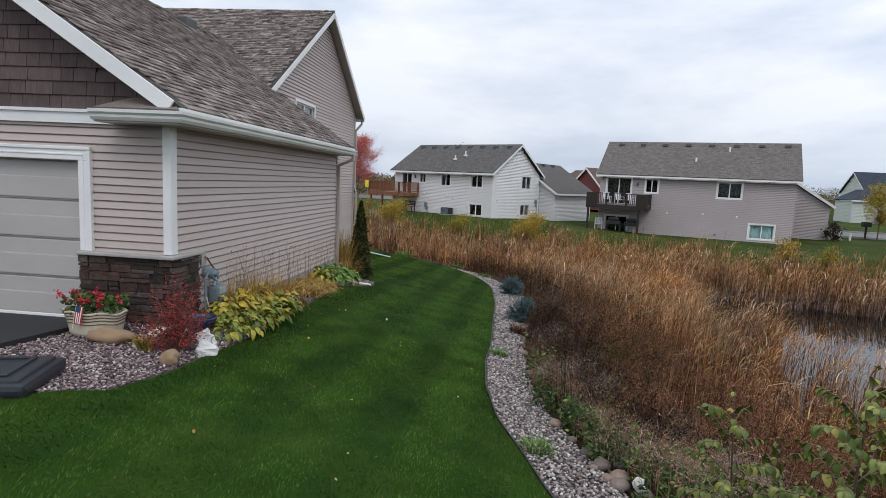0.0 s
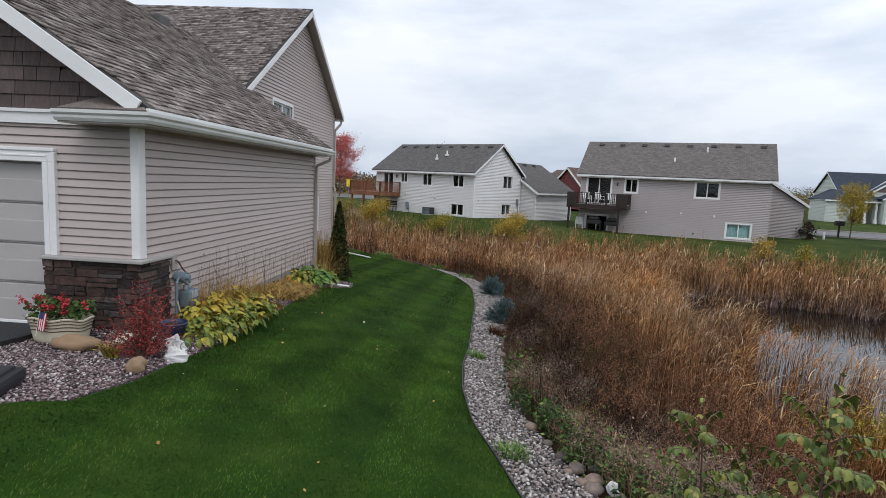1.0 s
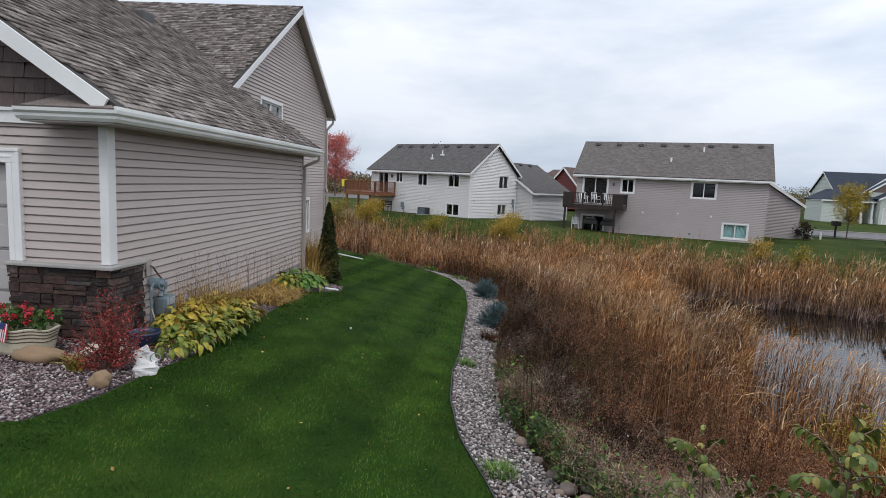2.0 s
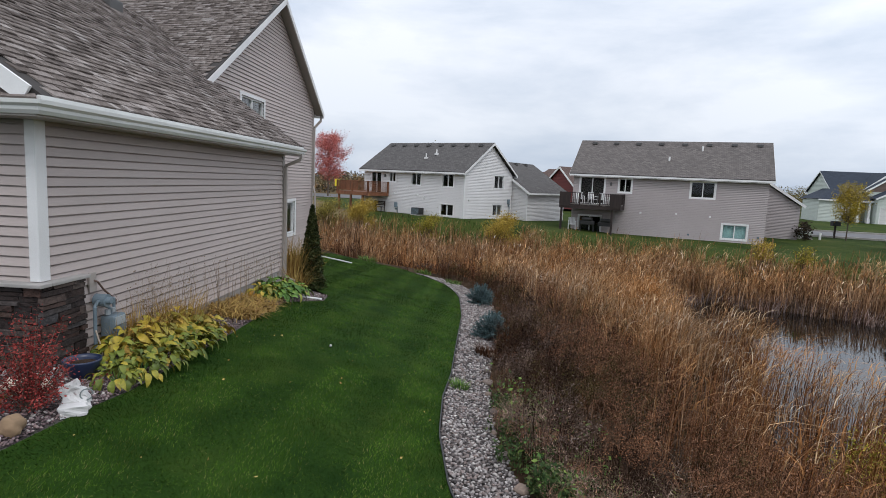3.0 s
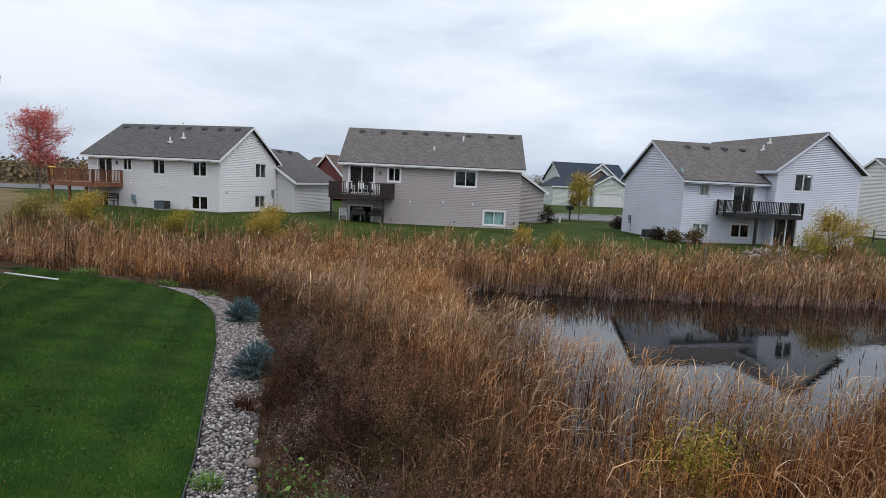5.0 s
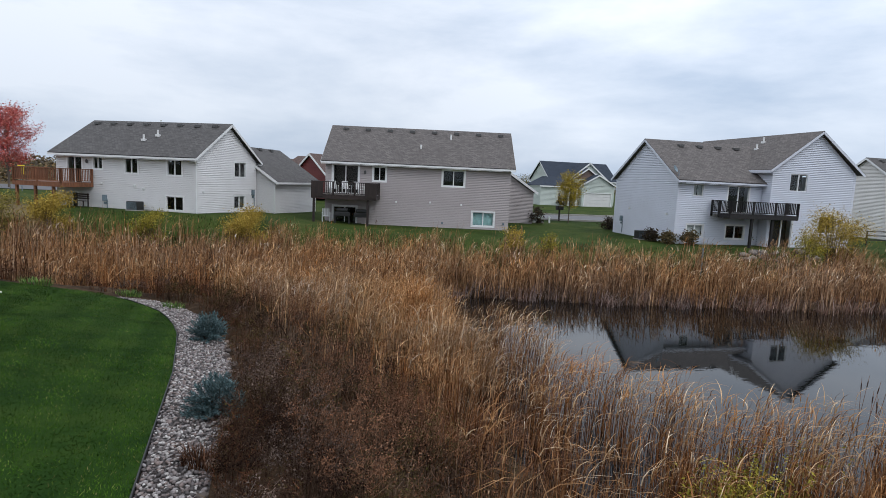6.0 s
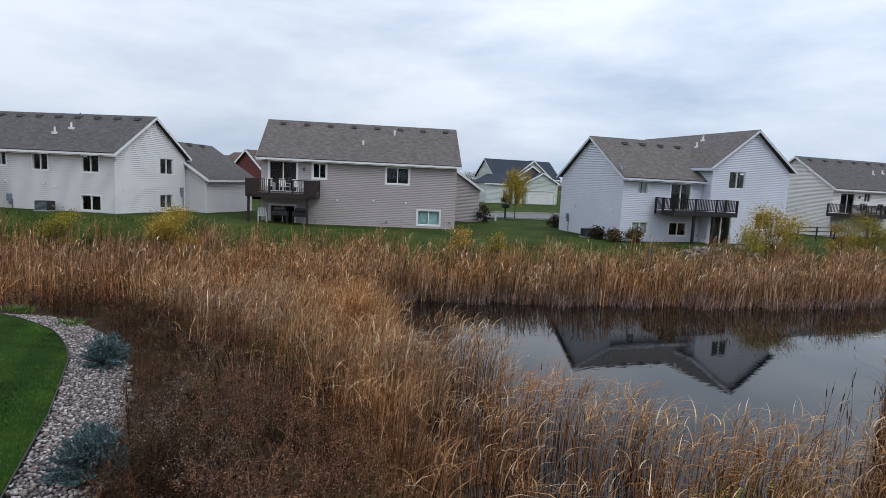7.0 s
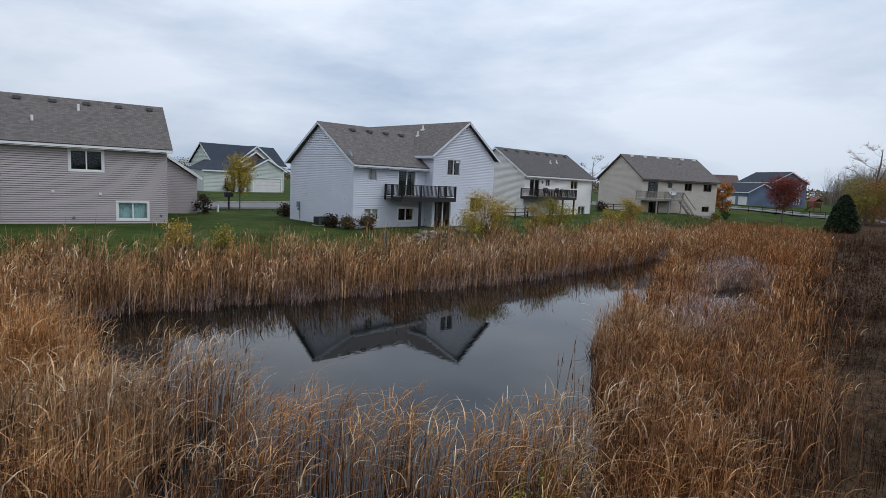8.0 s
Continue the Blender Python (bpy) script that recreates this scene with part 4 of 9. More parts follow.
def shingle_rows(origin, along, up, length, rise_len, keep, near, parent):
    """Laminated shingle tabs in staggered rows on a slope. near(s, t): built as a part of its own."""
    o, a, u = Vector(origin), Vector(along).normalized(), Vector(up).normalized()
    n = a.cross(u)
    if n.z < 0:
        n = -n
    row, verts, count = 0.135, [], 0
    shared = []
    for w in (0.10, 0.14, 0.18, 0.24):
        bm = bmesh.new()
        hexa(bm, [(0.003, -0.012, 0.0), (w - 0.003, -0.012, 0.0), (w - 0.003, row + 0.03, -0.008), (0.003, row + 0.03, -0.008),
                  (0.006, -0.01, 0.019), (w - 0.006, -0.01, 0.019), (w - 0.003, row + 0.03, 0.0), (0.003, row + 0.03, 0.0)])
        me = bpy.data.meshes.new("shingle")
        bmesh.ops.recalc_face_normals(bm, faces=bm.faces)
        bm.to_mesh(me)
        bm.free()
        me.materials.append(M["shingle"])
        shared.append((w, me))
    t = 0.0
    while t < rise_len:
        s = -float(rng.uniform(0, 0.3))
        while s < length:
            w, me = shared[int(rng.integers(4))]
            if keep(s + w / 2, t) and s > 0.0 and s + w < length + 0.08:
                lift = float(rng.choice([0.0, 0.003, 0.008]))
                if near(s, t) and count < 300:
                    m = Matrix((( a.x, u.x, n.x, 0), (a.y, u.y, n.y, 0), (a.z, u.z, n.z, 0), (0, 0, 0, 1)))
                    m.translation = o + a * s + u * t + n * (0.002 + lift)
                    piece("shingle", me, parent, m)
                    count += 1
                else:
                    verts.append((s, t, w, lift))
            s += w
        t += row
    base = np.array([(0, -0.012, 0.0), (1, -0.012, 0.0), (1, row + 0.03, -0.008), (0, row + 0.03, -0.008), (0, -0.01, 0.019), (1, -0.01, 0.019), (1, row + 0.03, 0.0), (0, row + 0.03, 0.0)])
    R = np.array([list(a), list(u), list(n)])
    V = np.array(verts)
    loc = np.repeat(base[None], len(V), 0)
    loc[:, :, 0] = loc[:, :, 0] * (V[:, 2:3] - 0.006) + 0.003 + V[:, 0:1]
    loc[:, :, 1] += V[:, 1:2]
    loc[:, :, 2] += V[:, 3:4] + 0.002
    pts = loc.reshape(-1, 3) @ R + np.array(o)
    f = np.array([(3, 2, 1, 0), (4, 5, 6, 7), (0, 1, 5, 4), (1, 2, 6, 5), (2, 3, 7, 6), (3, 0, 4, 7)])
    faces = (f[None] + 8 * np.arange(len(V))[:, None, None]).reshape(-1, 4)
    ob = numpy_mesh("shingles", pts, faces, M["shingles"], parent)
    tagged(ob, kind="stuff")


def on_garage(s, t):
    x = EAVE_X - t * math.cos(math.atan(PITCH))
    y = RY0 + s
    z = EAVE_Z + t * math.sin(math.atan(PITCH))
    main = EZ + (y - EY0) * (PEAK_Z - EZ) / (PEAK_Y - EY0)
    return y < RY1 - 0.02 if x > RAKE_X else z > main - 0.03


def on_main(s, t):
    x = RAKE_X - s
    y = EY0 + t * math.cos(math.atan(PITCH))
    z = EZ + t * math.sin(math.atan(PITCH))
    garage = RIDGE_Z - PITCH * abs(x - RIDGE_X)
    return z > garage - 0.05


ca, sa = math.cos(math.atan(PITCH)), math.sin(math.atan(PITCH))
shingle_rows((EAVE_X + 0.03, RY0, EAVE_Z), (0, 1, 0), (-ca, 0, sa), RY1 - RY0 + 5, (EAVE_X - RIDGE_X) / ca, on_garage, lambda s, t: t < 2.2 and s < 4.5, garage_roof)
shingle_rows((RAKE_X, EY0, EZ), (-1, 0, 0), (0, math.cos(math.atan((PEAK_Z - EZ) / (PEAK_Y - EY0))), math.sin(math.atan((PEAK_Z - EZ) / (PEAK_Y - EY0)))), 9.5, math.hypot(PEAK_Z - EZ, PEAK_Y - EY0), on_main, lambda s, t: False, main_roof)
# ---- houses across the pond ----


def balustrade(deck, a, b, z0, z1, wood_name, gap=0.13, panel=False):
    """Posts, rails and balusters between two points of a deck's edge."""
    a, b = Vector((*a, 0)), Vector((*b, 0))
    n = max(1, round((b - a).length / 1.8))
    for k in range(n + 1):
        p = a + (b - a) * k / n
        bm = bmesh.new()
        box(bm, p.x - 0.05, p.x + 0.05, p.y - 0.05, p.y + 0.05, z0 - 0.25, z1 + 0.03)
        part("rail_post", bm, M[wood_name], deck)
    for z in (z0 + 0.1, z1):
        bm = bmesh.new()
        beam(bm, (a.x, a.y, z), (b.x, b.y, z), 0.1 if z == z1 else 0.045, 0.045)
        part("rail", bm, M[wood_name], deck)
    me = None
    m = max(2, round((b - a).length / gap))
    for k in range(1, m):
        p = a + (b - a) * k / m
        if me is None:
            bm = bmesh.new()
            box(bm, -0.02, 0.02, -0.02, 0.02, 0, z1 - z0 - 0.1)
            me = bpy.data.meshes.new("baluster")
            bmesh.ops.recalc_face_normals(bm, faces=bm.faces)
            bm.to_mesh(me)
            bm.free()
            me.materials.append(M[wood_name])
        piece("baluster", me, deck, Matrix.Translation((p.x, p.y, z0 + 0.1)))


def raised_deck(label, m, u0, u1, v0, v1, floor, rail, ground, wood_name, posts, sides=("front", "left", "right"), floor_wood=None):
    deck = thing("deck", label, "deck", m, "decks behind the houses")
    boards = int((v1 - v0) / 0.15)
    bm = bmesh.new()
    for k in range(boards):
        box(bm, u0, u1, v0 + k * 0.15, v0 + k * 0.15 + 0.142, floor - 0.035, floor)
    part("decking", bm, M[floor_wood or wood_name], deck)
    for p in (((u0, v0), (u1, v0)), ((u0, v0), (u0, v1)), ((u1, v0), (u1, v1))):
        bm = bmesh.new()
        beam(bm, (*p[0], floor - 0.17), (*p[1], floor - 0.17), 0.045, 0.26)
        part("joist", bm, M[wood_name], deck)
    bm = bmesh.new()
    for k in range(1, 8):
        u = u0 + (u1 - u0) * k / 8
        beam(bm, (u, v0, floor - 0.15), (u, v1, floor - 0.15), 0.045, 0.2)
    part("joist", bm, M[wood_name], deck)
    for u, v in posts:
        bm = bmesh.new()
        box(bm, u - 0.075, u + 0.075, v - 0.075, v + 0.075, ground, floor - 0.25)
        part("post", bm, M[wood_name], deck)
    if "front" in sides:
        balustrade(deck, (u0 + 0.03, v0 + 0.03), (u1 - 0.03, v0 + 0.03), floor, rail, wood_name)
    if "left" in sides:
        balustrade(deck, (u0 + 0.03, v0 + 0.03), (u0 + 0.03, v1 - 0.05), floor, rail, wood_name)
    if "right" in sides:
        balustrade(deck, (u1 - 0.03, v0 + 0.03), (u1 - 0.03, v1 - 0.05), floor, rail, wood_name)
    return deck


def fill_gable(house, face, length, eave, ridge, material, openings=(), z0=-2.0, course=0.125):
    wall(house, face, length, z0, ridge - 0.16, M[material], span=gable_span(length, eave - 0.05, ridge - 0.14), openings=openings, course=course)


def wall_lamp(house, face, s, z):
    bm = bmesh.new()
    p = face.at(s, 0.07, z)
    tube(bm, [(p[0], p[1], z - 0.12), (p[0], p[1], z - 0.08), (p[0], p[1], z + 0.1), (p[0], p[1], z + 0.16)], [0.03, 0.07, 0.08, 0.02], 8)
    return part("wall_lamp", bm, M["vent"], house)


def footing(house, face, length, z0, z1):
    bm = bmesh.new()
    hexa(bm, [face.at(*p) for p in ((0, -0.01, z0), (length, -0.01, z0), (length, -0.2, z0), (0, -0.2, z0), (0, -0.01, z1), (length, -0.01, z1), (length, -0.2, z1), (0, -0.2, z1))])
    return part("foundation", bm, M["concrete"], house)


def meter_box(house, face, s, z):
    bm = bmesh.new()
    for ds, w, h, dz in ((0, 0.3, 0.42, 0), (0.05, 0.14, 0.14, -0.35)):
        a, b = face.at(s + ds - w / 2, 0.0, 0), face.at(s + ds + w / 2, 0.14, 0)
        box(bm, min(a[0], b[0]), max(a[0], b[0]), min(a[1], b[1]), max(a[1], b[1]), z + dz - h / 2, z + dz + h / 2, 0.02)
    p = face.at(s + 0.2, 0.06, 0)
    tube(bm, [(p[0], p[1], z - 1.1), (p[0], p[1], z - 0.1)], 0.03, 6)
    return part("meter_box", bm, M["meter"], house)


# mauve-grey house with the dark deck
W, DEP, EV, RG = 13.87, 7.78, 3.31, 6.26
mc = pose(8.81, 47.21, 0, rz=-20.79)
grey_house = thing("house", "grey-mauve vinyl-sided house with grey shingle roof across the pond", "house", mc, "houses round the pond")
rear = Face(0, 0, 1, 0)
ops = [(0.56, 2.44, 0.95, 3.05), (3.58, 4.48, 1.98, 3.0), (8.78, 10.38, 1.83, 2.98), (11.14, 12.74, -1.06, -0.04), (0.62, 2.34, -1.42, -0.05)]
wall(grey_house, rear, W, -1.35, EV - 0.22, M["vinyl_mauve"], openings=ops, course=0.127)
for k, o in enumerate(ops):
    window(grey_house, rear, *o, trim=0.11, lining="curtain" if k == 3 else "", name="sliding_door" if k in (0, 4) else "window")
footing(grey_house, rear, W, -2.1, -1.35)
fill_gable(grey_house, Face(W, 0, 0, 1), DEP, EV, RG, "vinyl_mauve")
fill_gable(grey_house, Face(0, DEP, 0, -1), DEP, EV, RG, "vinyl_mauve")
wall(grey_house, Face(W, DEP, -1, 0), W, -2, EV - 0.22, M["vinyl_mauve"])
gable_roof(grey_house, 0, W, 0, DEP, EV, RG, "roof_grey", vents=[0.9 + k * 1.77 for k in range(8)])
vent_pipe(grey_house, 7.0, 1.45, 4.28, 0.6)
vent_pipe(grey_house, 9.3, 2.75, 5.25, 0.6)
for u, v_, z_ in ((6.4, 2.1, 4.85), (7.75, 2.05, 4.8)):
    roof_vent(grey_house, u, v_, z_ - 0.02).scale = (0.4, 0.4, 0.6)
for s, z in ((5.33, 0.45), (7.9, 0.53), (10.24, 0.46)):
    outlet(grey_house, rear, s, z)
for s, z in ((8.87, -0.97), (13.5, -0.84)):
    outlet(grey_house, rear, s, z, "meter")
wall_lamp(grey_house, rear, 2.95, 2.55)
gr = Face(9.0, 8.5, 1, 0)
wall(grey_house, gr, 8.1, -1.6, 4.9, M["vinyl_mauve"], span=lambda z: (max(0, 0.9 * (z - 1.6)) if z > 1.6 else 0, 8.1 - max(0.0, (z - 1.45) / 0.667)))
wall(grey_house, Face(17.1, 8.5, 0, 1), 7, -1.6, 1.4, M["vinyl_mauve"])
wall(grey_house, Face(17.1, 15.5, -1, 0), 8.1, -1.6, 1.4, M["vinyl_mauve"])
wall(grey_house, Face(9.0, 15.5, 0, -1), 7, -1.6, 1.4, M["vinyl_mauve"])
roof_plane(grey_house, "roof", [(17.45, 8.2, 1.53), (17.45, 15.9, 1.53), (12.9, 15.9, 4.56), (12.9, 8.2, 4.56)], "roof_grey")
roof_plane(grey_house, "roof", [(8.4, 15.9, 1.53), (8.4, 8.2, 1.53), (12.9, 8.2, 4.56), (12.9, 15.9, 4.56)], "roof_grey")
trim_board(grey_house, "rake_board", (17.45, 8.2, 1.42), (12.9, 8.2, 4.45), 0.03, 0.2)
dk = raised_deck("dark brown wooden balcony deck behind the grey house", mc, -0.5, 4.08, -2.4, -0.02, 0.88, 1.78, -2.0, "dark_wood", [(-0.35, -2.25), (3.5, -2.25)])
bm = bmesh.new()
box(bm, -0.42, 3.6, -2.3, -2.25, 0.86, 0.94)
part("toe_board", bm, M["grey_wood"], dk)
for a, b in ((-0.52, 0.3), (3.3, 4.1)):
    bm = bmesh.new()
    box(bm, a, b, -2.47, -2.42, 0.72, 1.76)
    part("privacy_panel", bm, M["dark_wood"], dk)


def patio_chair(m, material, label, group=""):
    c = thing("patio_chair", label, "chair", m, group)
    bm = bmesh.new()
    box(bm, -0.25, 0.25, -0.24, 0.24, 0.40, 0.44, 0.015)
    part("seat", bm, M[material], c)
    bm = bmesh.new()
    for k in range(5):
        u = -0.22 + k * 0.11
        beam(bm, (u, 0.22, 0.44), (u, 0.34, 0.95), 0.08, 0.02, (0, 1, 0))
    part("backrest", bm, M[material], c)
    for sx in (-1, 1):
        bm = bmesh.new()
        beam(bm, (sx * 0.28, -0.24, 0.64), (sx * 0.28, 0.3, 0.66), 0.05, 0.03)
        part("armrest", bm, M[material], c)
        for y in (-0.22, 0.24):
            bm = bmesh.new()
            beam(bm, (sx * 0.27, y, 0.0), (sx * 0.27, y, 0.64 if y < 0 else 0.66), 0.045, 0.045)
            part("leg", bm, M[material], c)
    return c


def on_house(m, u, v_, z, turn=0.0):
    return m @ pose(u, v_, z, rz=turn)


def lawn_at(m, u, v_):
    p = m @ Vector((u, v_, 0))
    return float(ground_z(p.x, p.y))


patio_chair(on_house(mc, 0.35, -1.3, lawn_at(mc, 0.35, -1.3), 15), "chair_white", "white resin armchair under the deck", "patio chairs")
for u in (0.8, 1.8, 2.7):
    patio_chair(on_house(mc, u, -1.0, 0.88, 10 + 20 * u), "chair_white" if u > 1 else "chair_white", "pale metal chair standing on the deck", "deck chairs")


def lidded_grill(m, label):
    g = thing("grill", label, "grill", m)
    bm = bmesh.new()
    box(bm, -0.55, 0.55, -0.25, 0.25, 0.55, 0.85, 0.04)
    part("firebox", bm, M["iron"], g)
    bm = bmesh.new()
    box(bm, -0.4, 0.4, -0.27, 0.27, 0.85, 1.12, 0.1)
    part("lid", bm, M["iron"], g)
    for sx in (-0.5, 0.5):
        for sy in (-0.2, 0.2):
            bm = bmesh.new()
            beam(bm, (sx, sy, 0), (sx, sy, 0.55), 0.05, 0.05)
            part("leg", bm, M["iron"], g)
    return g


lidded_grill(on_house(mc, 1.6, -1.7, lawn_at(mc, 1.6, -1.7)), "black covered grill standing under the deck")
lidded_grill(on_house(mc, 2.9, -1.2, lawn_at(mc, 2.9, -1.2), 8), "black covered grill standing under the deck")

# white house with the cedar deck
W, DEP, EV, RG = 11.17, 7.46, 2.96, 5.57
mb = pose(-9.33, 51.83, 0, rz=-33.5)
white_house = thing("house", "white vinyl-sided house with dark grey roof and cedar deck", "house", mb, "houses round the pond")
ops = [(0.92, 2.13, 0.85, 2.72), (3.1, 3.82, 1.92, 2.76), (5.66, 6.66, 1.74, 2.78), (8.97, 10.08, 1.73, 2.78), (8.86, 10.16, -0.62, 0.3), (0.72, 1.72, -1.15, 0.24)]
wall(white_house, rear, W, -1.3, EV - 0.22, M["vinyl_white"], openings=ops)
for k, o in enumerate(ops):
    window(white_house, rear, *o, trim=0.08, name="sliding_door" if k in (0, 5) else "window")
gw = Face(W, 0, 0, 1)
gops = [(4.45, 5.95, 1.76, 2.84), (4.4, 5.85, -0.58, 0.34)]
fill_gable(white_house, gw, DEP, EV, RG, "vinyl_white", gops, z0=-1.3)
for o in gops:
    window(white_house, gw, *o, trim=0.08)
fill_gable(white_house, Face(0, DEP, 0, -1), DEP, EV, RG, "vinyl_white")
wall(white_house, Face(W, DEP, -1, 0), W, -2, EV - 0.22, M["vinyl_white"])
footing(white_house, rear, W, -2, -1.3)
footing(white_house, gw, DEP, -2, -1.3)
gable_roof(white_house, 0, W, 0, DEP, EV, RG, "roof_dark", vents=[0.5 + k * 1.42 for k in range(8)])
vent_pipe(white_house, 6.05, 1.35, 4.13)
vent_pipe(white_house, 6.75, 1.9, 4.5)
roof_vent(white_house, 5.9, 2.3, 4.78).scale = (0.5, 0.5, 0.7)
downspout(white_house, [(W + 0.2, -0.35, EV - 0.2), (W + 0.05, -0.06, EV - 0.5), (W + 0.05, -0.06, -1.2), (W - 0.3, -0.5, -1.3)])
for s, z in ((3.75, 0.95), (6.4, 0.9), (7.1, 0.72)):
    outlet(white_house, rear, s, z)
outlet(white_house, gw, 0.7, 0.72)
meter_box(white_house, rear, 4.0, -0.05)
meter_box(white_house, gw, 6.9, 0.6)
wall_lamp(white_house, rear, 2.6, 2.4)
# its garage
g0 = Face(4.4, 7.6, 1, 0)
wall(white_house, g0, 8.3, -1.8, 4.3, M["vinyl_white"], span=lambda z: (0, 8.3 - max(0.0, (z - 1.45) / 0.667)) if z > 1.45 else (0, 8.3))
wall(white_house, Face(12.7, 7.6, 0, 1), 7.6, -1.8, 1.4, M["vinyl_white"])
wall(white_house, Face(12.7, 15.2, -1, 0), 8.3, -1.8, 1.4, M["vinyl_white"])
wall(white_house, Face(4.4, 15.2, 0, -1), 7.6, -1.8, 1.4, M["vinyl_white"])
roof_plane(white_house, "roof", [(13.1, 7.3, 1.5), (13.1, 15.6, 1.5), (8.8, 15.6, 4.3), (8.8, 7.3, 4.3)], "roof_dark")
roof_plane(white_house, "roof", [(4.1, 15.6, 1.5), (4.1, 7.3, 1.5), (8.8, 7.3, 4.3), (8.8, 15.6, 4.3)], "roof_dark")
trim_board(white_house, "rake_board", (13.1, 7.3, 1.4), (8.8, 7.3, 4.2), 0.03, 0.18)
trim_board(white_house, "fascia", (13.1, 7.3, 1.4), (13.1, 15.6, 1.4), 0.03, 0.16)
for k in range(3):
    roof_vent(white_house, 9.1, 9.6 + 1.9 * k, 4.15)
bm = bmesh.new()
tube(bm, [(9.7, 7.3, 3.9), (9.7, 7.3, 4.5)], [0.14, 0.16], 10)
part("chimney_cap", bm, M["vent"], white_house)
downspout(white_house, [(12.95, 7.5, 1.3), (12.78, 7.52, 1.1), (12.78, 7.52, -1.4), (13.2, 7.2, -1.5)])
raised_deck("reddish cedar deck on posts behind the white house", mb, -0.8, 3.05, -2.6, -0.02, 0.95, 1.86, -1.9, "cedar", [(-0.65, -2.45), (0.85, -2.45), (2.3, -2.45)])


def park_bench(m, label):
    b = thing("bench", label, "bench", m)
    bm = bmesh.new()
    for k in range(3):
        box(bm, -0.6, 0.6, -0.2 + k * 0.14, -0.08 + k * 0.14, 0.42, 0.45)
    part("seat", bm, M["dark_wood"], b)
    bm = bmesh.new()
    for k in range(3):
        box(bm, -0.6, 0.6, 0.24, 0.27, 0.55 + k * 0.14, 0.65 + k * 0.14)
    part("backrest", bm, M["dark_wood"], b)
    for sx in (-0.5, 0.5):
        bm = bmesh.new()
        beam(bm, (sx, -0.15, 0), (sx, -0.15, 0.42), 0.06, 0.06)
        beam(bm, (sx, 0.25, 0), (sx, 0.25, 0.95), 0.06, 0.06)
        part("leg", bm, M["dark_wood"], b)
    return b


park_bench(on_house(mb, 2.6, -0.8, lawn_at(mb, 2.6, -0.8)), "dark wooden bench against the white house")


def air_unit(m, label):
    a = thing("air_conditioner", label, "air conditioner", m)
    bm = bmesh.new()
    box(bm, -0.4, 0.4, -0.35, 0.35, 0.05, 0.62, 0.04)
    part("housing", bm, M["iron"], a)
    bm = bmesh.new()
    for k in range(7):
        box(bm, -0.41, 0.41, -0.36, -0.352, 0.1 + k * 0.07, 0.13 + k * 0.07)
    part("grille", bm, M["meter"], a)
    bm = bmesh.new()
    box(bm, -0.45, 0.45, -0.4, 0.4, 0.0, 0.06)
    part("pad", bm, M["concrete"], a)
    return a


air_unit(on_house(mb, 7.0, -0.7, lawn_at(mb, 7.0, -0.7)), "dark air-conditioning unit beside the white wall")

# blue-grey house with the black deck
md = pose(30.16, 34.2, 0, rz=-9.3)
blue_house = thing("house", "pale blue-grey vinyl-sided house with two gables and black deck", "house", md, "houses round the pond")
DEP, EV, RG = 8.2, 3.03, 5.97
L1, U1, U2, VG, EV2, RG2 = 13.2, 6.57, 13.45, -0.8, 3.98, 6.78
gl = Face(0, DEP, 0, -1)
fill_gable(blue_house, gl, DEP, EV, RG, "vinyl_blue_grey", z0=-1.4)
ops = [(1.19, 1.94, 1.97, 2.78), (0.94, 2.19, -0.78, 0.02), (4.0, 5.45, -0.86, 0.05), (3.9, 5.55, 0.95, 2.75)]
wall(blue_house, rear, U1, -1.4, EV - 0.22, M["vinyl_blue_grey"], openings=ops)
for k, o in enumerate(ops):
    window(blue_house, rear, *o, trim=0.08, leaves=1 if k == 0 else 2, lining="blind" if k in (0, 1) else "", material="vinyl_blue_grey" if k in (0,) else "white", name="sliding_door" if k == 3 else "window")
wing = Face(U1, VG, 1, 0)
wl = U2 - U1
wops = [(1.46, 2.83, 2.6, 3.78), (4.2, 5.6, -0.25, 0.95), (0.35, 2.0, -1.35, 0.75)]
fill_gable(blue_house, wing, wl, EV2, RG2, "vinyl_blue_grey", wops, z0=-1.4)
for k, o in enumerate(wops):
    window(blue_house, wing, *o, trim=0.09, material="vinyl_blue_grey" if k == 0 else "white", name="sliding_door" if k == 2 else "window")
wall(blue_house, Face(U1, 0, 0, -1), -VG, -1.4, EV2, M["vinyl_blue_grey"])
wall(blue_house, Face(U1, 4, 0, -1), 4, 2.6, EV2, M["vinyl_blue_grey"])
wall(blue_house, Face(U2, VG, 0, 1), DEP - VG + 3, -1.6, EV2 - 0.2, M["vinyl_blue_grey"])
wall(blue_house, Face(U2, DEP + 3, -1, 0), U2 - U1, -1.6, EV2 - 0.2, M["vinyl_blue_grey"])
wall(blue_house, Face(U1, DEP, -1, 0), U1, -1.6, EV - 0.2, M["vinyl_blue_grey"])
wall(blue_house, Face(U1, DEP + 3, 0, -1), 3, -1.6, EV2 - 0.2, M["vinyl_blue_grey"])
footing(blue_house, gl, DEP, -2.2, -1.4)
footing(blue_house, rear, U1, -2.2, -1.4)
footing(blue_house, wing, wl, -2.2, -1.4)
roof_plane(blue_house, "roof", [(-0.3, -0.42, EV), (U1 + 0.2, -0.42, EV), (U1 + 3.4, DEP / 2, RG), (-0.3, DEP / 2, RG)], "roof_grey")
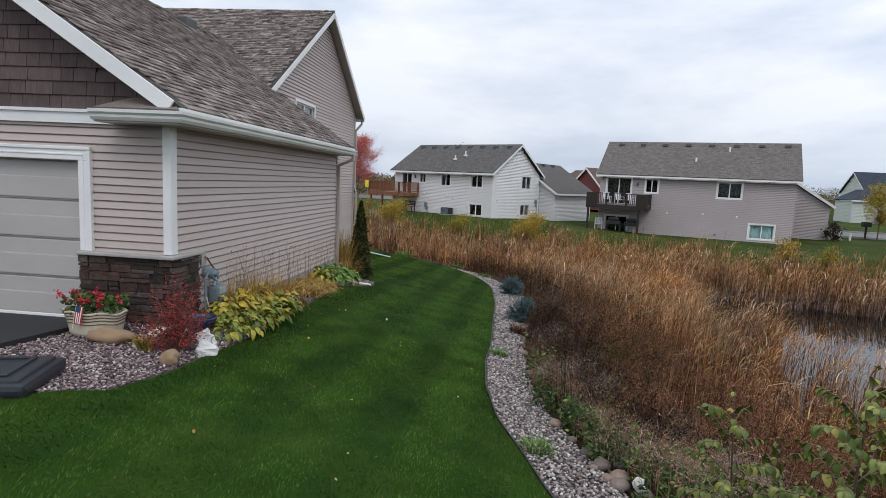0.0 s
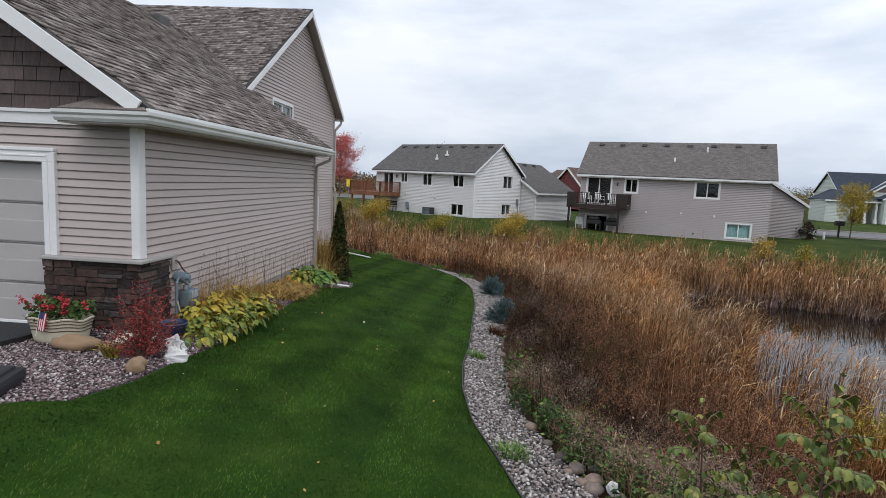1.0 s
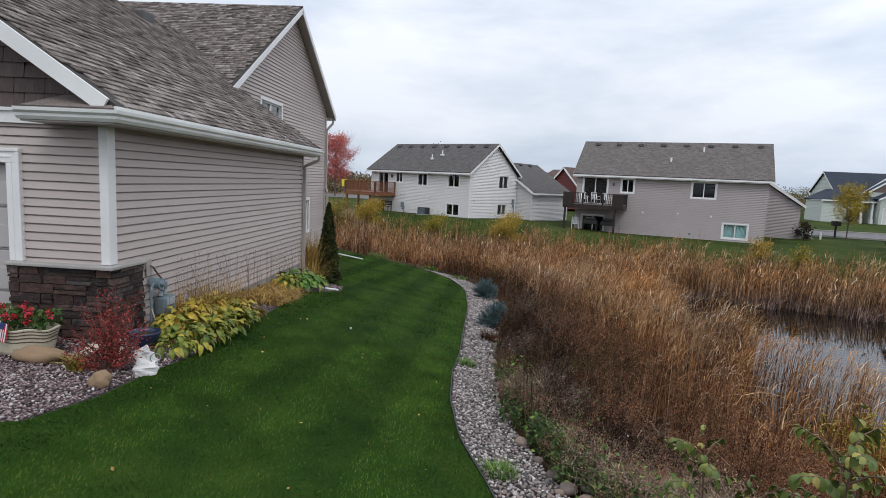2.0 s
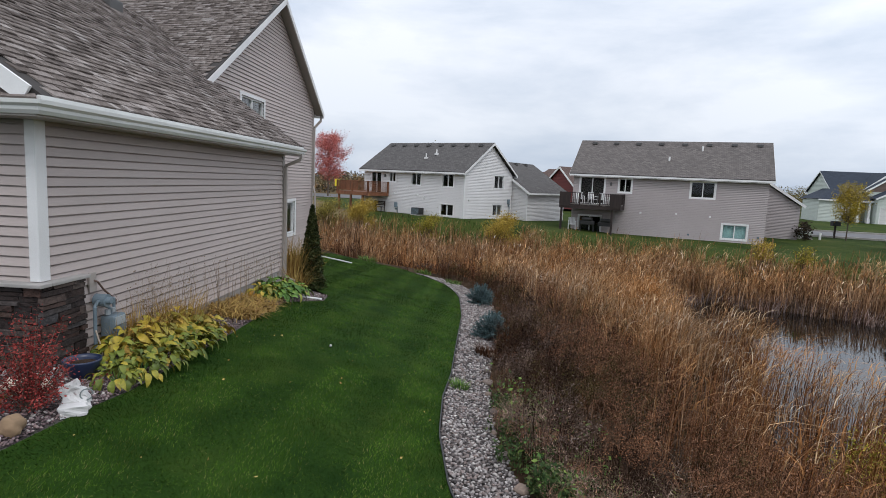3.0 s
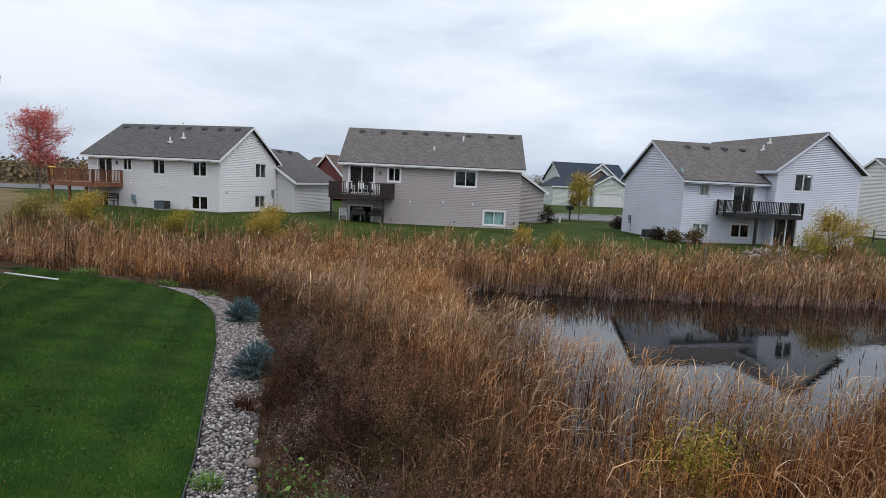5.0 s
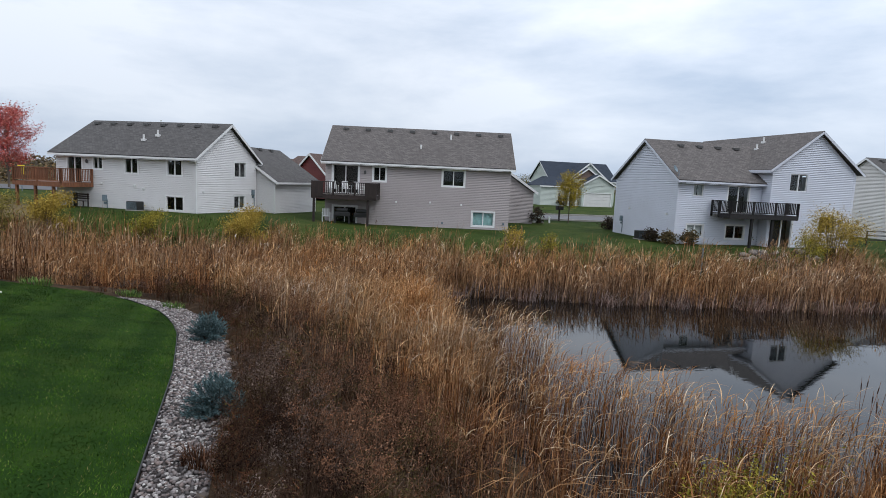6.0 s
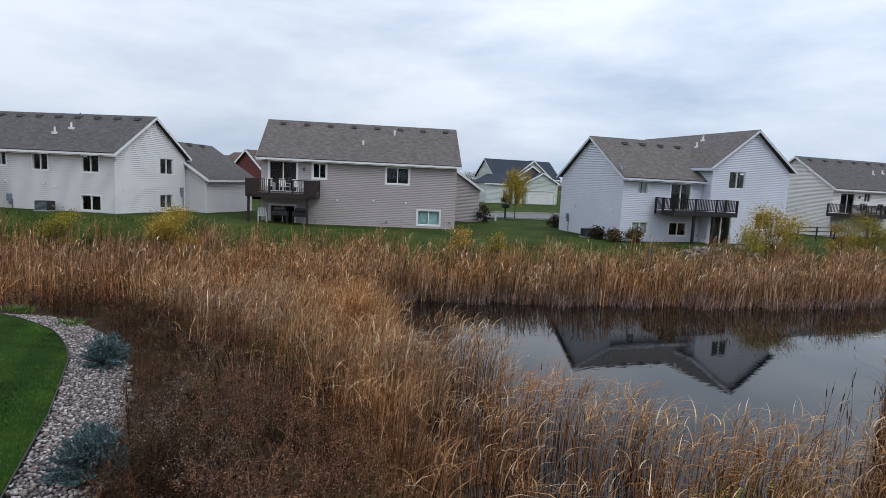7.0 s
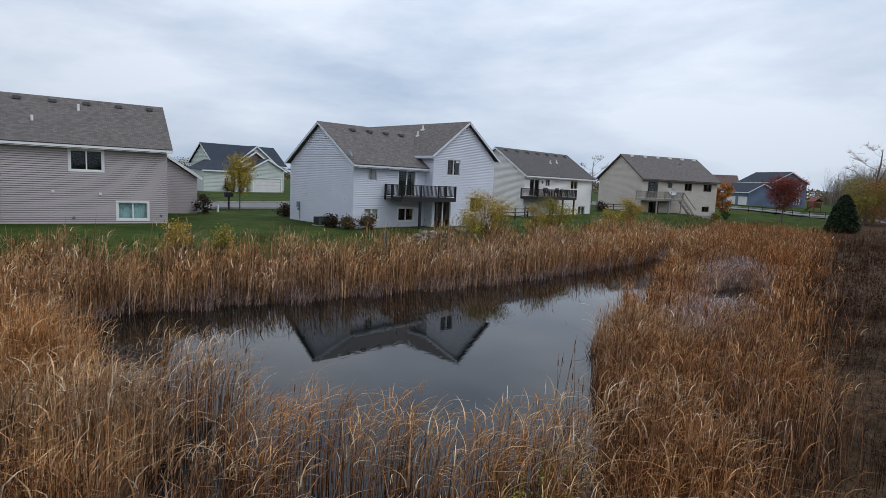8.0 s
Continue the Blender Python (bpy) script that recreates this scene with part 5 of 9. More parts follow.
roof_plane(blue_house, "roof", [(U1 + 3.4, DEP + 0.42, EV), (-0.3, DEP + 0.42, EV), (-0.3, DEP / 2, RG), (U1 + 3.4, DEP / 2, RG)], "roof_grey")
UM = (U1 + U2) / 2
roof_plane(blue_house, "roof", [(U1 - 0.42, DEP + 3.3, EV2), (U1 - 0.42, VG - 0.3, EV2), (UM, VG - 0.3, RG2), (UM, DEP + 3.3, RG2)], "roof_grey")
roof_plane(blue_house, "roof", [(U2 + 0.42, VG - 0.3, EV2), (U2 + 0.42, DEP + 3.3, EV2), (UM, DEP + 3.3, RG2), (UM, VG - 0.3, RG2)], "roof_grey")
for e in (-0.42, DEP + 0.42):
    trim_board(blue_house, "rake_board", (-0.3, e, EV - 0.12), (-0.3, DEP / 2, RG - 0.12), 0.03, 0.15, "vinyl_blue_grey")
trim_board(blue_house, "fascia", (-0.3, -0.42, EV - 0.12), (U1 + 0.2, -0.42, EV - 0.12), 0.03, 0.12, "vinyl_blue_grey")
for e in (U1 - 0.42, U2 + 0.42):
    trim_board(blue_house, "rake_board", (e, VG - 0.3, EV2 - 0.12), (UM, VG - 0.3, RG2 - 0.12), 0.03, 0.15, "vinyl_blue_grey")
trim_board(blue_house, "fascia", (U1 - 0.42, VG - 0.3, EV2 - 0.12), (U1 - 0.42, 2.5, EV2 - 0.12), 0.03, 0.18, "vinyl_blue_grey")
bm = bmesh.new()
box(bm, U1 - 0.42, U1, VG - 0.3, 3.0, EV2 - 0.24, EV2 - 0.22)
box(bm, 0, U1, -0.42, 0, EV - 0.24, EV - 0.22)
part("soffit", bm, M["vinyl_blue_grey"], blue_house)
for k in range(4):
    roof_vent(blue_house, 2.2 + k * 1.55, 3.4, EV + (RG - EV) * 3.85 / 4.52)
vent_pipe(blue_house, UM - 1.5, 3.2, RG2 - 1.1)
vent_pipe(blue_house, UM - 0.8, 3.4, RG2 - 0.55)
for s, z in ((2.35, 0.76), (7.25, 0.64)):
    outlet(blue_house, gl, s, z)
meter_box(blue_house, gl, 1.3, -0.1)
bm = bmesh.new()
tube(bm, [(-0.1, -0.1, EV + 0.2), (-0.1, -0.1, EV + 0.55)], 0.025, 6)
dish = part("satellite_dish", bm, M["meter"], blue_house)
bm = bmesh.new()
bmesh.ops.create_uvsphere(bm, u_segments=16, v_segments=10, radius=0.42)
for v_ in list(bm.verts):
    if v_.co.z > -0.28:
        bm.verts.remove(v_)
bmesh.ops.transform(bm, matrix=Matrix.Translation((-0.1, -0.2, EV + 0.85)) @ Matrix.Rotation(radians(60), 4, "X") @ Matrix.Rotation(radians(30), 4, "Y"), verts=bm.verts)
bmesh.ops.solidify(bm, geom=bm.faces, thickness=0.02)
part("reflector", bm, M["meter"], dish)
black_deck = raised_deck("black-stained deck on tall posts behind the blue-grey house", md, 2.63, 7.9, -1.95, -0.84, 0.93, 1.75, -2.2, "black_wood", [(4.47, -1.8), (6.06, -1.8)])
bm = bmesh.new()
for k in range(5):
    box(bm, 2.63, U1 - 0.06, -0.83 + k * 0.15, -0.69 + k * 0.15, 0.895, 0.93)
part("decking", bm, M["black_wood"], black_deck)
balustrade(black_deck, (2.66, -0.84), (2.66, -0.12), 0.93, 1.75, "black_wood")
air_unit(on_house(md, -0.8, 2.6, lawn_at(md, -0.8, 2.6)), "grey air-conditioning unit beside the blue-grey wall")

# cream house
me_ = pose(56.74, 35.4, 0, rz=-8.19)
W, DEP, EV, RG = 14.0, 8.0, 3.15, 6.14
cream_house = thing("house", "cream vinyl-sided house with dark roof and brown deck", "house", me_, "houses round the pond")
ops = [(0.98, 2.75, 0.95, 2.75), (3.98, 4.8, 2.06, 2.85), (9.2, 10.7, 1.86, 2.82), (11.18, 12.8, -1.15, -0.17), (5.6, 6.6, -1.1, 0.1)]
wall(cream_house, rear, W, -1.35, EV - 0.22, M["vinyl_cream"], openings=ops)
for k, o in enumerate(ops):
    window(cream_house, rear, *o, trim=0.07, name="sliding_door" if k == 0 else "window", material="vinyl_cream")
fill_gable(cream_house, Face(0, DEP, 0, -1), DEP, EV, RG, "vinyl_cream", z0=-1.6)
fill_gable(cream_house, Face(W, 0, 0, 1), DEP, EV, RG, "vinyl_cream", z0=-1.6)
wall(cream_house, Face(W, DEP, -1, 0), W, -1.6, EV - 0.22, M["vinyl_cream"])
footing(cream_house, rear, W, -2.1, -1.35)
gable_roof(cream_house, 0, W, 0, DEP, EV, RG, "roof_dark", vents=[1.0 + k * 2.0 for k in range(7)])
vent_pipe(cream_house, 7.6, 2.0, 4.75)
vent_pipe(cream_house, 9.2, 2.2, 4.9)
wall_lamp(cream_house, rear, 3.3, 2.45)
downspout(cream_house, [(W + 0.1, -0.35, EV - 0.2), (W - 0.05, -0.05, EV - 0.5), (W - 0.05, -0.05, -1.3), (W + 1.6, -1.4, -1.5)])
raised_deck("brown wooden deck behind the cream house", me_, -0.6, 7.0, -2.2, -0.02, 0.95, 1.75, -2.2, "dark_wood", [(2.0, -2.1), (4.4, -2.1), (6.7, -2.1)])
for u in (2.6, 4.2, 5.2):
    patio_chair(on_house(me_, u, -1.1, 0.95, 40 * u), "iron", "dark chair on the deck", "dark deck chairs")

# beige house
mf = pose(81.8, 30.52, 0, rz=-30.94)
W, DEP, EV, RG = 14.1, 9.14, 3.68, 7.14
beige_house = thing("house", "beige vinyl-sided house with brown roof and outside stairs", "house", mf, "houses round the pond")
ops = [(1.0, 2.8, 0.98, 3.35), (4.6, 5.4, 2.6, 3.38), (7.75, 9.1, 2.3, 3.35), (11.4, 12.95, 2.3, 3.3), (11.45, 12.8, -0.65, 0.1), (1.4, 3.2, -1.0, 0.55)]
wall(beige_house, rear, W, -1.2, EV - 0.22, M["vinyl_beige"], openings=ops)
for k, o in enumerate(ops):
    window(beige_house, rear, *o, trim=0.06, material="vinyl_beige", sash="brown_trim", name="sliding_door" if k in (0, 5) else "window")
fill_gable(beige_house, Face(0, DEP, 0, -1), DEP, EV, RG, "vinyl_beige", z0=-1.6)
fill_gable(beige_house, Face(W, 0, 0, 1), DEP, EV, RG, "vinyl_beige", z0=-1.6)
wall(beige_house, Face(W, DEP, -1, 0), W, -1.6, EV - 0.22, M["vinyl_beige"])
footing(beige_house, rear, W, -2.1, -1.2)
gable_roof(beige_house, 0, W, 0, DEP, EV, RG, "roof_grey", trim="brown_trim")
for k in range(6):
    bm = bmesh.new()
    box(bm, 1.2 + k * 2.4, 1.6 + k * 2.4, DEP / 2 - 0.6, DEP / 2 - 0.2, RG - 0.35, RG - 0.08, 0.03)
    part("roof_vent", bm, M["pipe"], beige_house)
roof_vent(beige_house, 9.6, 3.2, 6.1)
for s in (9.9, 10.4):
    outlet(beige_house, rear, s, 1.15)
dk = raised_deck("weathered grey deck with stairs behind the beige house", mf, -1.0, 5.6, -2.0, -0.02, 1.08, 2.0, -1.9, "grey_wood", [(1.0, -1.9), (3.2, -1.9), (5.4, -1.9)])
for side_v in (-2.0, -1.1):
    bm = bmesh.new()
    beam(bm, (5.6, side_v, 1.0), (8.2, side_v, -1.35), 0.05, 0.26)
    part("stringer", bm, M["grey_wood"], dk)
    bm = bmesh.new()
    beam(bm, (5.6, side_v, 2.0), (8.2, side_v, -0.35), 0.05, 0.12)
    part("handrail", bm, M["grey_wood"], dk)
for k in range(12):
    bm = bmesh.new()
    box(bm, 5.6 + k * 0.215, 5.88 + k * 0.215, -2.0, -1.1, 0.88 - k * 0.195, 0.92 - k * 0.195)
    part("tread", bm, M["grey_wood"], dk)

dish_stand = thing("satellite_dish", "pale satellite dish on a pole by the grey deck", "satellite dish", on_house(mf, 3.0, -2.4, lawn_at(mf, 3.0, -2.4)))
bm = bmesh.new()
tube(bm, [(0, 0, -0.1), (0, 0, 3.0)], 0.04, 8)
part("pole", bm, M["meter"], dish_stand)
bm = bmesh.new()
bmesh.ops.create_uvsphere(bm, u_segments=18, v_segments=12, radius=0.75)
for v_ in list(bm.verts):
    if v_.co.z > -0.5:
        bm.verts.remove(v_)
bmesh.ops.transform(bm, matrix=Matrix.Translation((0, -0.45, 3.25)) @ Matrix.Rotation(radians(-20), 4, "Z") @ Matrix.Rotation(radians(62), 4, "X"), verts=bm.verts)
bmesh.ops.solidify(bm, geom=bm.faces, thickness=0.02)
part("reflector", bm, painted("dish_grey", (0.42, 0.43, 0.43), 0.5), dish_stand, "pale grey dish")

# ---- houses further off ----


def distant_house(label, m, w, dep, z0, eave, ridge, siding, roofing, wings=(), door=None, wins=()):
    """A house with a main gable roof and gabled wings that reach out at its front. wings: (u0, u1, reach, eave, ridge, upper siding)."""
    h = thing("house", label, "house", m, "houses along the far street")
    face = Face(0, 0, 1, 0)
    wall(h, face, w, z0, eave - 0.2, M[siding], course=0.2, openings=wins)
    for o in wins:
        window(h, face, *o, trim=0.1)
    fill_gable(h, Face(w, 0, 0, 1), dep, eave, ridge, siding, z0=z0, course=0.2)
    fill_gable(h, Face(0, dep, 0, -1), dep, eave, ridge, siding, z0=z0, course=0.2)
    wall(h, Face(w, dep, -1, 0), w, z0, eave - 0.2, M[siding], course=0.2)
    gable_roof(h, 0, w, 0, dep, eave, ridge, roofing, vents=[w * 0.55, w * 0.65, w * 0.75])
    for u0, u1, reach, ev, rg, upper in wings:
        f = Face(u0, -reach, 1, 0)
        garage = door and (u0, u1) == wings[-1][:2]
        dop = [(0.5, u1 - u0 - 0.4, z0 - 0.1, z0 + 2.2)] if garage else []
        wall(h, f, u1 - u0, z0, ev - 0.1, M[siding], course=0.2, openings=dop)
        wall(h, f, u1 - u0, ev - 0.1, rg - 0.15, M[upper], course=0.2, span=lambda z, a=ev, b=rg, l=u1 - u0: gable_span(l, a - 0.1, b - 0.12)(z))
        if garage:
            bm = bmesh.new()
            for k in range(4):
                box(bm, u0 + 0.5, u1 - 0.4, -reach + 0.08, -reach + 0.13, z0 + k * 0.55, z0 + k * 0.55 + 0.53, 0.01)
            part("garage_door", bm, M["white_door"], h)
            bm = bmesh.new()
            box(bm, u0 + 0.36, u0 + 0.5, -reach - 0.03, -reach + 0.1, z0, z0 + 2.34)
            box(bm, u1 - 0.4, u1 - 0.26, -reach - 0.03, -reach + 0.1, z0, z0 + 2.34)
            box(bm, u0 + 0.5, u1 - 0.4, -reach - 0.03, -reach + 0.1, z0 + 2.2, z0 + 2.34)
            part("door_casing", bm, M["white"], h)
        wall(h, Face(u0, 0, 0, -1), reach, z0, ev - 0.1, M[siding], course=0.2)
        wall(h, Face(u1, -reach, 0, 1), reach, z0, ev - 0.1, M[siding], course=0.2)
        um = (u0 + u1) / 2
        deep = dep * 0.45
        roof_plane(h, "roof", [(u0 - 0.4, deep, ev), (u0 - 0.4, -reach - 0.3, ev), (um, -reach - 0.3, rg), (um, deep, rg)], roofing)
        roof_plane(h, "roof", [(u1 + 0.4, -reach - 0.3, ev), (u1 + 0.4, deep, ev), (um, deep, rg), (um, -reach - 0.3, rg)], roofing)
        for e in (u0 - 0.4, u1 + 0.4):
            trim_board(h, "rake_board", (e, -reach - 0.3, ev - 0.12), (um, -reach - 0.3, rg - 0.12), 0.04, 0.22)
    return h


sage = distant_house("sage green house with slate roof and white garage door", pose(53.19, 87.48, 0, rz=-7), 12.4, 8.0, -1.0, 3.3, 6.45, "vinyl_sage", "roof_slate",
                     wings=[(3.2, 10.4, 0.8, 3.2, 6.35, "vinyl_sage"), (3.7, 8.2, 2.0, 3.6, 5.4, "vinyl_brown"), (4.1, 9.8, 4.0, 2.55, 4.3, "vinyl_sage")], door=True)
side_room = Face(-2.85, -3, 1, 0)
wall(sage, side_room, 4.2, -1.1, 2.05, M["vinyl_sage"], course=0.2, openings=[(3.2, 3.9, -0.6, 1.1)])
window(sage, side_room, 3.2, 3.9, -0.6, 1.1, trim=0.1)
wall(sage, Face(1.35, -3, 0, 1), 3.0, -1.1, 2.05, M["vinyl_sage"], course=0.2)
wall(sage, Face(-2.85, 2.4, 0, -1), 5.4, -1.1, 2.05, M["vinyl_sage"], course=0.2)
wall(sage, Face(0.0, 2.4, -1, 0), 2.85, -1.1, 2.05, M["vinyl_sage"], course=0.2)
roof_plane(sage, "roof", [(-3.15, -3.35, 2.2), (4.1, -3.35, 2.2), (4.1, -0.25, 3.75), (-0.2, -0.25, 3.75)], "roof_slate")
roof_plane(sage, "roof", [(-3.15, 2.7, 2.2), (-3.15, -3.35, 2.2), (-0.2, -0.25, 3.75), (-0.2, 2.7, 3.75)], "roof_slate")
trim_board(sage, "fascia", (-3.15, -3.35, 2.07), (4.1, -3.35, 2.07), 0.04, 0.2)
for u in (2.2, 3.6):
    bm = bmesh.new()
    box(bm, u - 0.12, u + 0.12, -3.2, -2.96, -1.1, 2.0)
    box(bm, u - 0.2, u + 0.2, -3.28, -2.88, -1.1, -0.3)
    part("porch_post", bm, M["white"], sage)
distant_house("red-sided house with weathered roof beyond the white house", pose(9.0, 90, 0, rz=-50), 14, 9, -0.8, 2.4, 4.9, "vinyl_red", "roof_red",
              wings=[(2.0, 7.5, 3.5, 1.6, 4.2, "vinyl_red"), (8.0, 13.5, 5.0, 2.0, 4.9, "vinyl_red")])
dark_blue = distant_house("dark blue house with grey roof beyond the street", pose(133.01, 14.40, 0, rz=46.28), 9.2, 7.4, -1.4, 4.75, 6.85, "vinyl_blue", "roof_slate", wings=())
for s0, z0 in ((1.2, 0.6), (4.9, 0.6), (4.9, 3.0)):
    window(dark_blue, Face(-0.15, 7.4, 0, -1), s0, s0 + 1.1, z0, z0 + 1.3, trim=0.1)
fill_gable(dark_blue, Face(-1, 13.2, 0, -1), 5.75, 2.65, 4.4, "vinyl_blue", z0=-1.4, course=0.2)
fill_gable(dark_blue, Face(7.5, 7.45, 0, 1), 5.75, 2.65, 4.4, "vinyl_blue", z0=-1.4, course=0.2)
side = Face(7.5, 13.2, -1, 0)
doors = [(2.3, 4.9, -1.4, 1.75), (5.6, 8.1, -1.4, 1.75)]
wall(dark_blue, side, 8.5, -1.4, 2.45, M["vinyl_blue"], course=0.2, openings=doors)
for s0, s1, z0, z1 in doors:
    bm = bmesh.new()
    for k in range(5):
        zk = z0 + (z1 - z0) * k / 5
        hexa(bm, [side.at(*p) for p in ((s0, -0.06, zk), (s1, -0.06, zk), (s1, -0.11, zk), (s0, -0.11, zk), (s0, -0.06, zk + 0.64), (s1, -0.06, zk + 0.64), (s1, -0.11, zk + 0.64), (s0, -0.11, zk + 0.64))])
    part("garage_door", bm, M["white_door"], dark_blue)
gable_roof(dark_blue, -1, 7.5, 7.45, 13.2, 2.65, 4.4, "roof_slate", vents=[3.0, 5.0])
distant_house("brown-roofed house along the far street", pose(140.0, 38, 0, rz=-70), 11, 9, -0.3, 3.6, 6.4, "vinyl_brown", "roof_red", wings=[(3, 8, 3.0, 2.6, 5.4, "vinyl_sage")])
# ---- vegetation ----
def patchy(name, stops, patches, size, rough=0.9, spec=0.06):
    """Dead stems or leaves: each with its own colour, drifting over the ground in broad patches."""
    n = Nodes(name, rough, spec=spec)
    own = n.ramp(n.per_island(), *stops)
    broad = n.ramp(n.noise(size, 3, 0.6), *patches)
    small = n.ramp(n.noise(size * 7, 3), (0.32, (0.58,) * 3), (0.68, (1.3,) * 3))
    fine = n.ramp(n.noise(size * 34, 2), (0.32, (0.62,) * 3), (0.68, (1.35,) * 3))
    n.colour(n.mix(1.0, n.mix(1.0, n.mix(1.0, own, broad, "MULTIPLY"), small, "MULTIPLY"), fine, "MULTIPLY"))
    return n.mat


DRIFT = [(0.33, (0.95, 0.72, 0.50)), (0.43, (1.07, 0.91, 0.74)), (0.53, (1.0, 0.98, 0.95)), (0.66, (0.96, 1.0, 1.15))]
M["reed"] = patchy("dry_reed", [(0, (0.036, 0.014, 0.007)), (0.25, (0.135, 0.052, 0.020)), (0.55, (0.265, 0.118, 0.045)), (0.85, (0.385, 0.205, 0.092)), (1, (0.52, 0.35, 0.21))], DRIFT, 0.24)
M["reed_far"] = patchy("dry_reed_far", [(0, (0.055, 0.029, 0.016)), (0.25, (0.175, 0.092, 0.047)), (0.6, (0.40, 0.228, 0.110)), (1, (0.60, 0.42, 0.255))], [(0.33, (1.0, 0.80, 0.62)), (0.46, (1.03, 0.95, 0.86)), (0.66, (0.97, 1.0, 1.15))], 0.2)
M["reed_tan"] = patchy("dry_tan_reed", [(0, (0.06, 0.029, 0.015)), (0.22, (0.235, 0.119, 0.052)), (0.5, (0.42, 0.25, 0.121)), (0.8, (0.58, 0.39, 0.22)), (1, (0.74, 0.60, 0.42))], DRIFT, 0.24)
M["reed_tip"] = patchy("bleached_reed", [(0, (0.23, 0.108, 0.042)), (0.45, (0.38, 0.215, 0.098)), (0.8, (0.55, 0.39, 0.225)), (1, (0.74, 0.64, 0.49))], DRIFT, 0.24)
M["reed_tip_rust"] = patchy("rusty_reed_tip", [(0, (0.17, 0.075, 0.026)), (0.5, (0.28, 0.142, 0.058)), (0.85, (0.40, 0.25, 0.125)), (1, (0.56, 0.45, 0.31))], DRIFT, 0.24)
M["reed_litter"] = patchy("reed_litter", [(0, (0.03, 0.018, 0.012)), (0.6, (0.085, 0.052, 0.033)), (1, (0.17, 0.115, 0.08))], [(0.35, (1.05, 0.85, 0.7)), (0.6, (1.0, 1.0, 1.0))], 0.3)
M["reed_grey"] = patchy("grey_reed", [(0, (0.14, 0.085, 0.066)), (0.5, (0.29, 0.205, 0.17)), (1, (0.45, 0.37, 0.33))], [(0.35, (1.05, 0.85, 0.7)), (0.6, (1.0, 1.0, 1.05))], 0.3)
GLOOM = [(0.34, (0.5, 0.42, 0.38)), (0.42, (1.75, 1.15, 0.80)), (0.49, (0.8, 0.70, 0.63)), (0.55, (1.75, 1.55, 1.38)), (0.61, (0.85, 0.82, 0.78)), (0.66, (1.4, 1.6, 0.95)), (0.74, (1.2, 1.1, 1.1))]
M["weed"] = patchy("brown_weed", [(0, (0.018, 0.011, 0.008)), (0.4, (0.050, 0.027, 0.018)), (0.8, (0.095, 0.052, 0.033)), (1, (0.14, 0.085, 0.055))], GLOOM, 1.2)
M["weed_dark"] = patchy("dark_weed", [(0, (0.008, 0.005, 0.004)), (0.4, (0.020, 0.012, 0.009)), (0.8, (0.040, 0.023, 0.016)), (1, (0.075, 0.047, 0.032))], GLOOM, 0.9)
M["weed_head"] = patchy("weed_head", [(0, (0.018, 0.010, 0.007)), (0.45, (0.070, 0.037, 0.025)), (0.85, (0.135, 0.080, 0.057)), (1, (0.22, 0.16, 0.125))], GLOOM, 1.2)
M["weed_grey"] = patchy("grey_weed", [(0, (0.078, 0.054, 0.044)), (0.5, (0.17, 0.127, 0.108)), (1, (0.29, 0.237, 0.206))], GLOOM, 1.1)
M["aster"] = patchy("aster_head", [(0, (0.11, 0.083, 0.071)), (0.5, (0.21, 0.168, 0.15)), (0.8, (0.34, 0.288, 0.258)), (0.9, (0.14, 0.15, 0.06)), (1, (0.22, 0.24, 0.09))], GLOOM, 1.1)
M["weed_green"] = by_island("green_weed", [(0, (0.045, 0.10, 0.022)), (0.6, (0.11, 0.22, 0.042)), (1, (0.24, 0.32, 0.07))], 0.7, 3, spec=0.3, bump=0.0)
M["herb_green"] = by_island("herb_green", [(0, (0.022, 0.045, 0.014)), (0.6, (0.052, 0.095, 0.027)), (1, (0.13, 0.16, 0.05))], 0.7, 3, spec=0.2, bump=0.0)
M["geranium"] = by_island("geranium_petal", [(0, (0.30, 0.01, 0.02)), (1, (0.62, 0.04, 0.07))], 0.6, 8, bump=0.0)
M["grass"] = by_island("grass_blade", [(0, (0.018, 0.048, 0.005)), (0.4, (0.027, 0.067, 0.006)), (0.8, (0.048, 0.102, 0.010)), (0.95, (0.105, 0.155, 0.026)), (1, (0.20, 0.18, 0.07))], 0.8, 1.7, spec=0.05, bump=0.0, mottling=1.0)
M["grass_far"] = by_island("grass_tuft", [(0, (0.030, 0.046, 0.011)), (0.5, (0.055, 0.075, 0.018)), (0.8, (0.12, 0.115, 0.036)), (1, (0.24, 0.19, 0.08))], 0.7, 0.6, spec=0.2, bump=0.0)
M["river_rock"] = by_island("river_rock", [(0, (0.06, 0.053, 0.052)), (0.25, (0.15, 0.13, 0.125)), (0.45, (0.24, 0.185, 0.165)), (0.65, (0.29, 0.265, 0.26)), (0.88, (0.41, 0.375, 0.35)), (1, (0.60, 0.57, 0.54))], 0.75, 30, spec=0.4, bump=0.25)
M["plum_rock"] = by_island("plum_rock", [(0, (0.05, 0.040, 0.043)), (0.28, (0.145, 0.100, 0.105)), (0.55, (0.24, 0.173, 0.175)), (0.7, (0.30, 0.21, 0.20)), (0.88, (0.36, 0.32, 0.31)), (1, (0.60, 0.56, 0.53))], 0.75, 30, spec=0.4, bump=0.25)


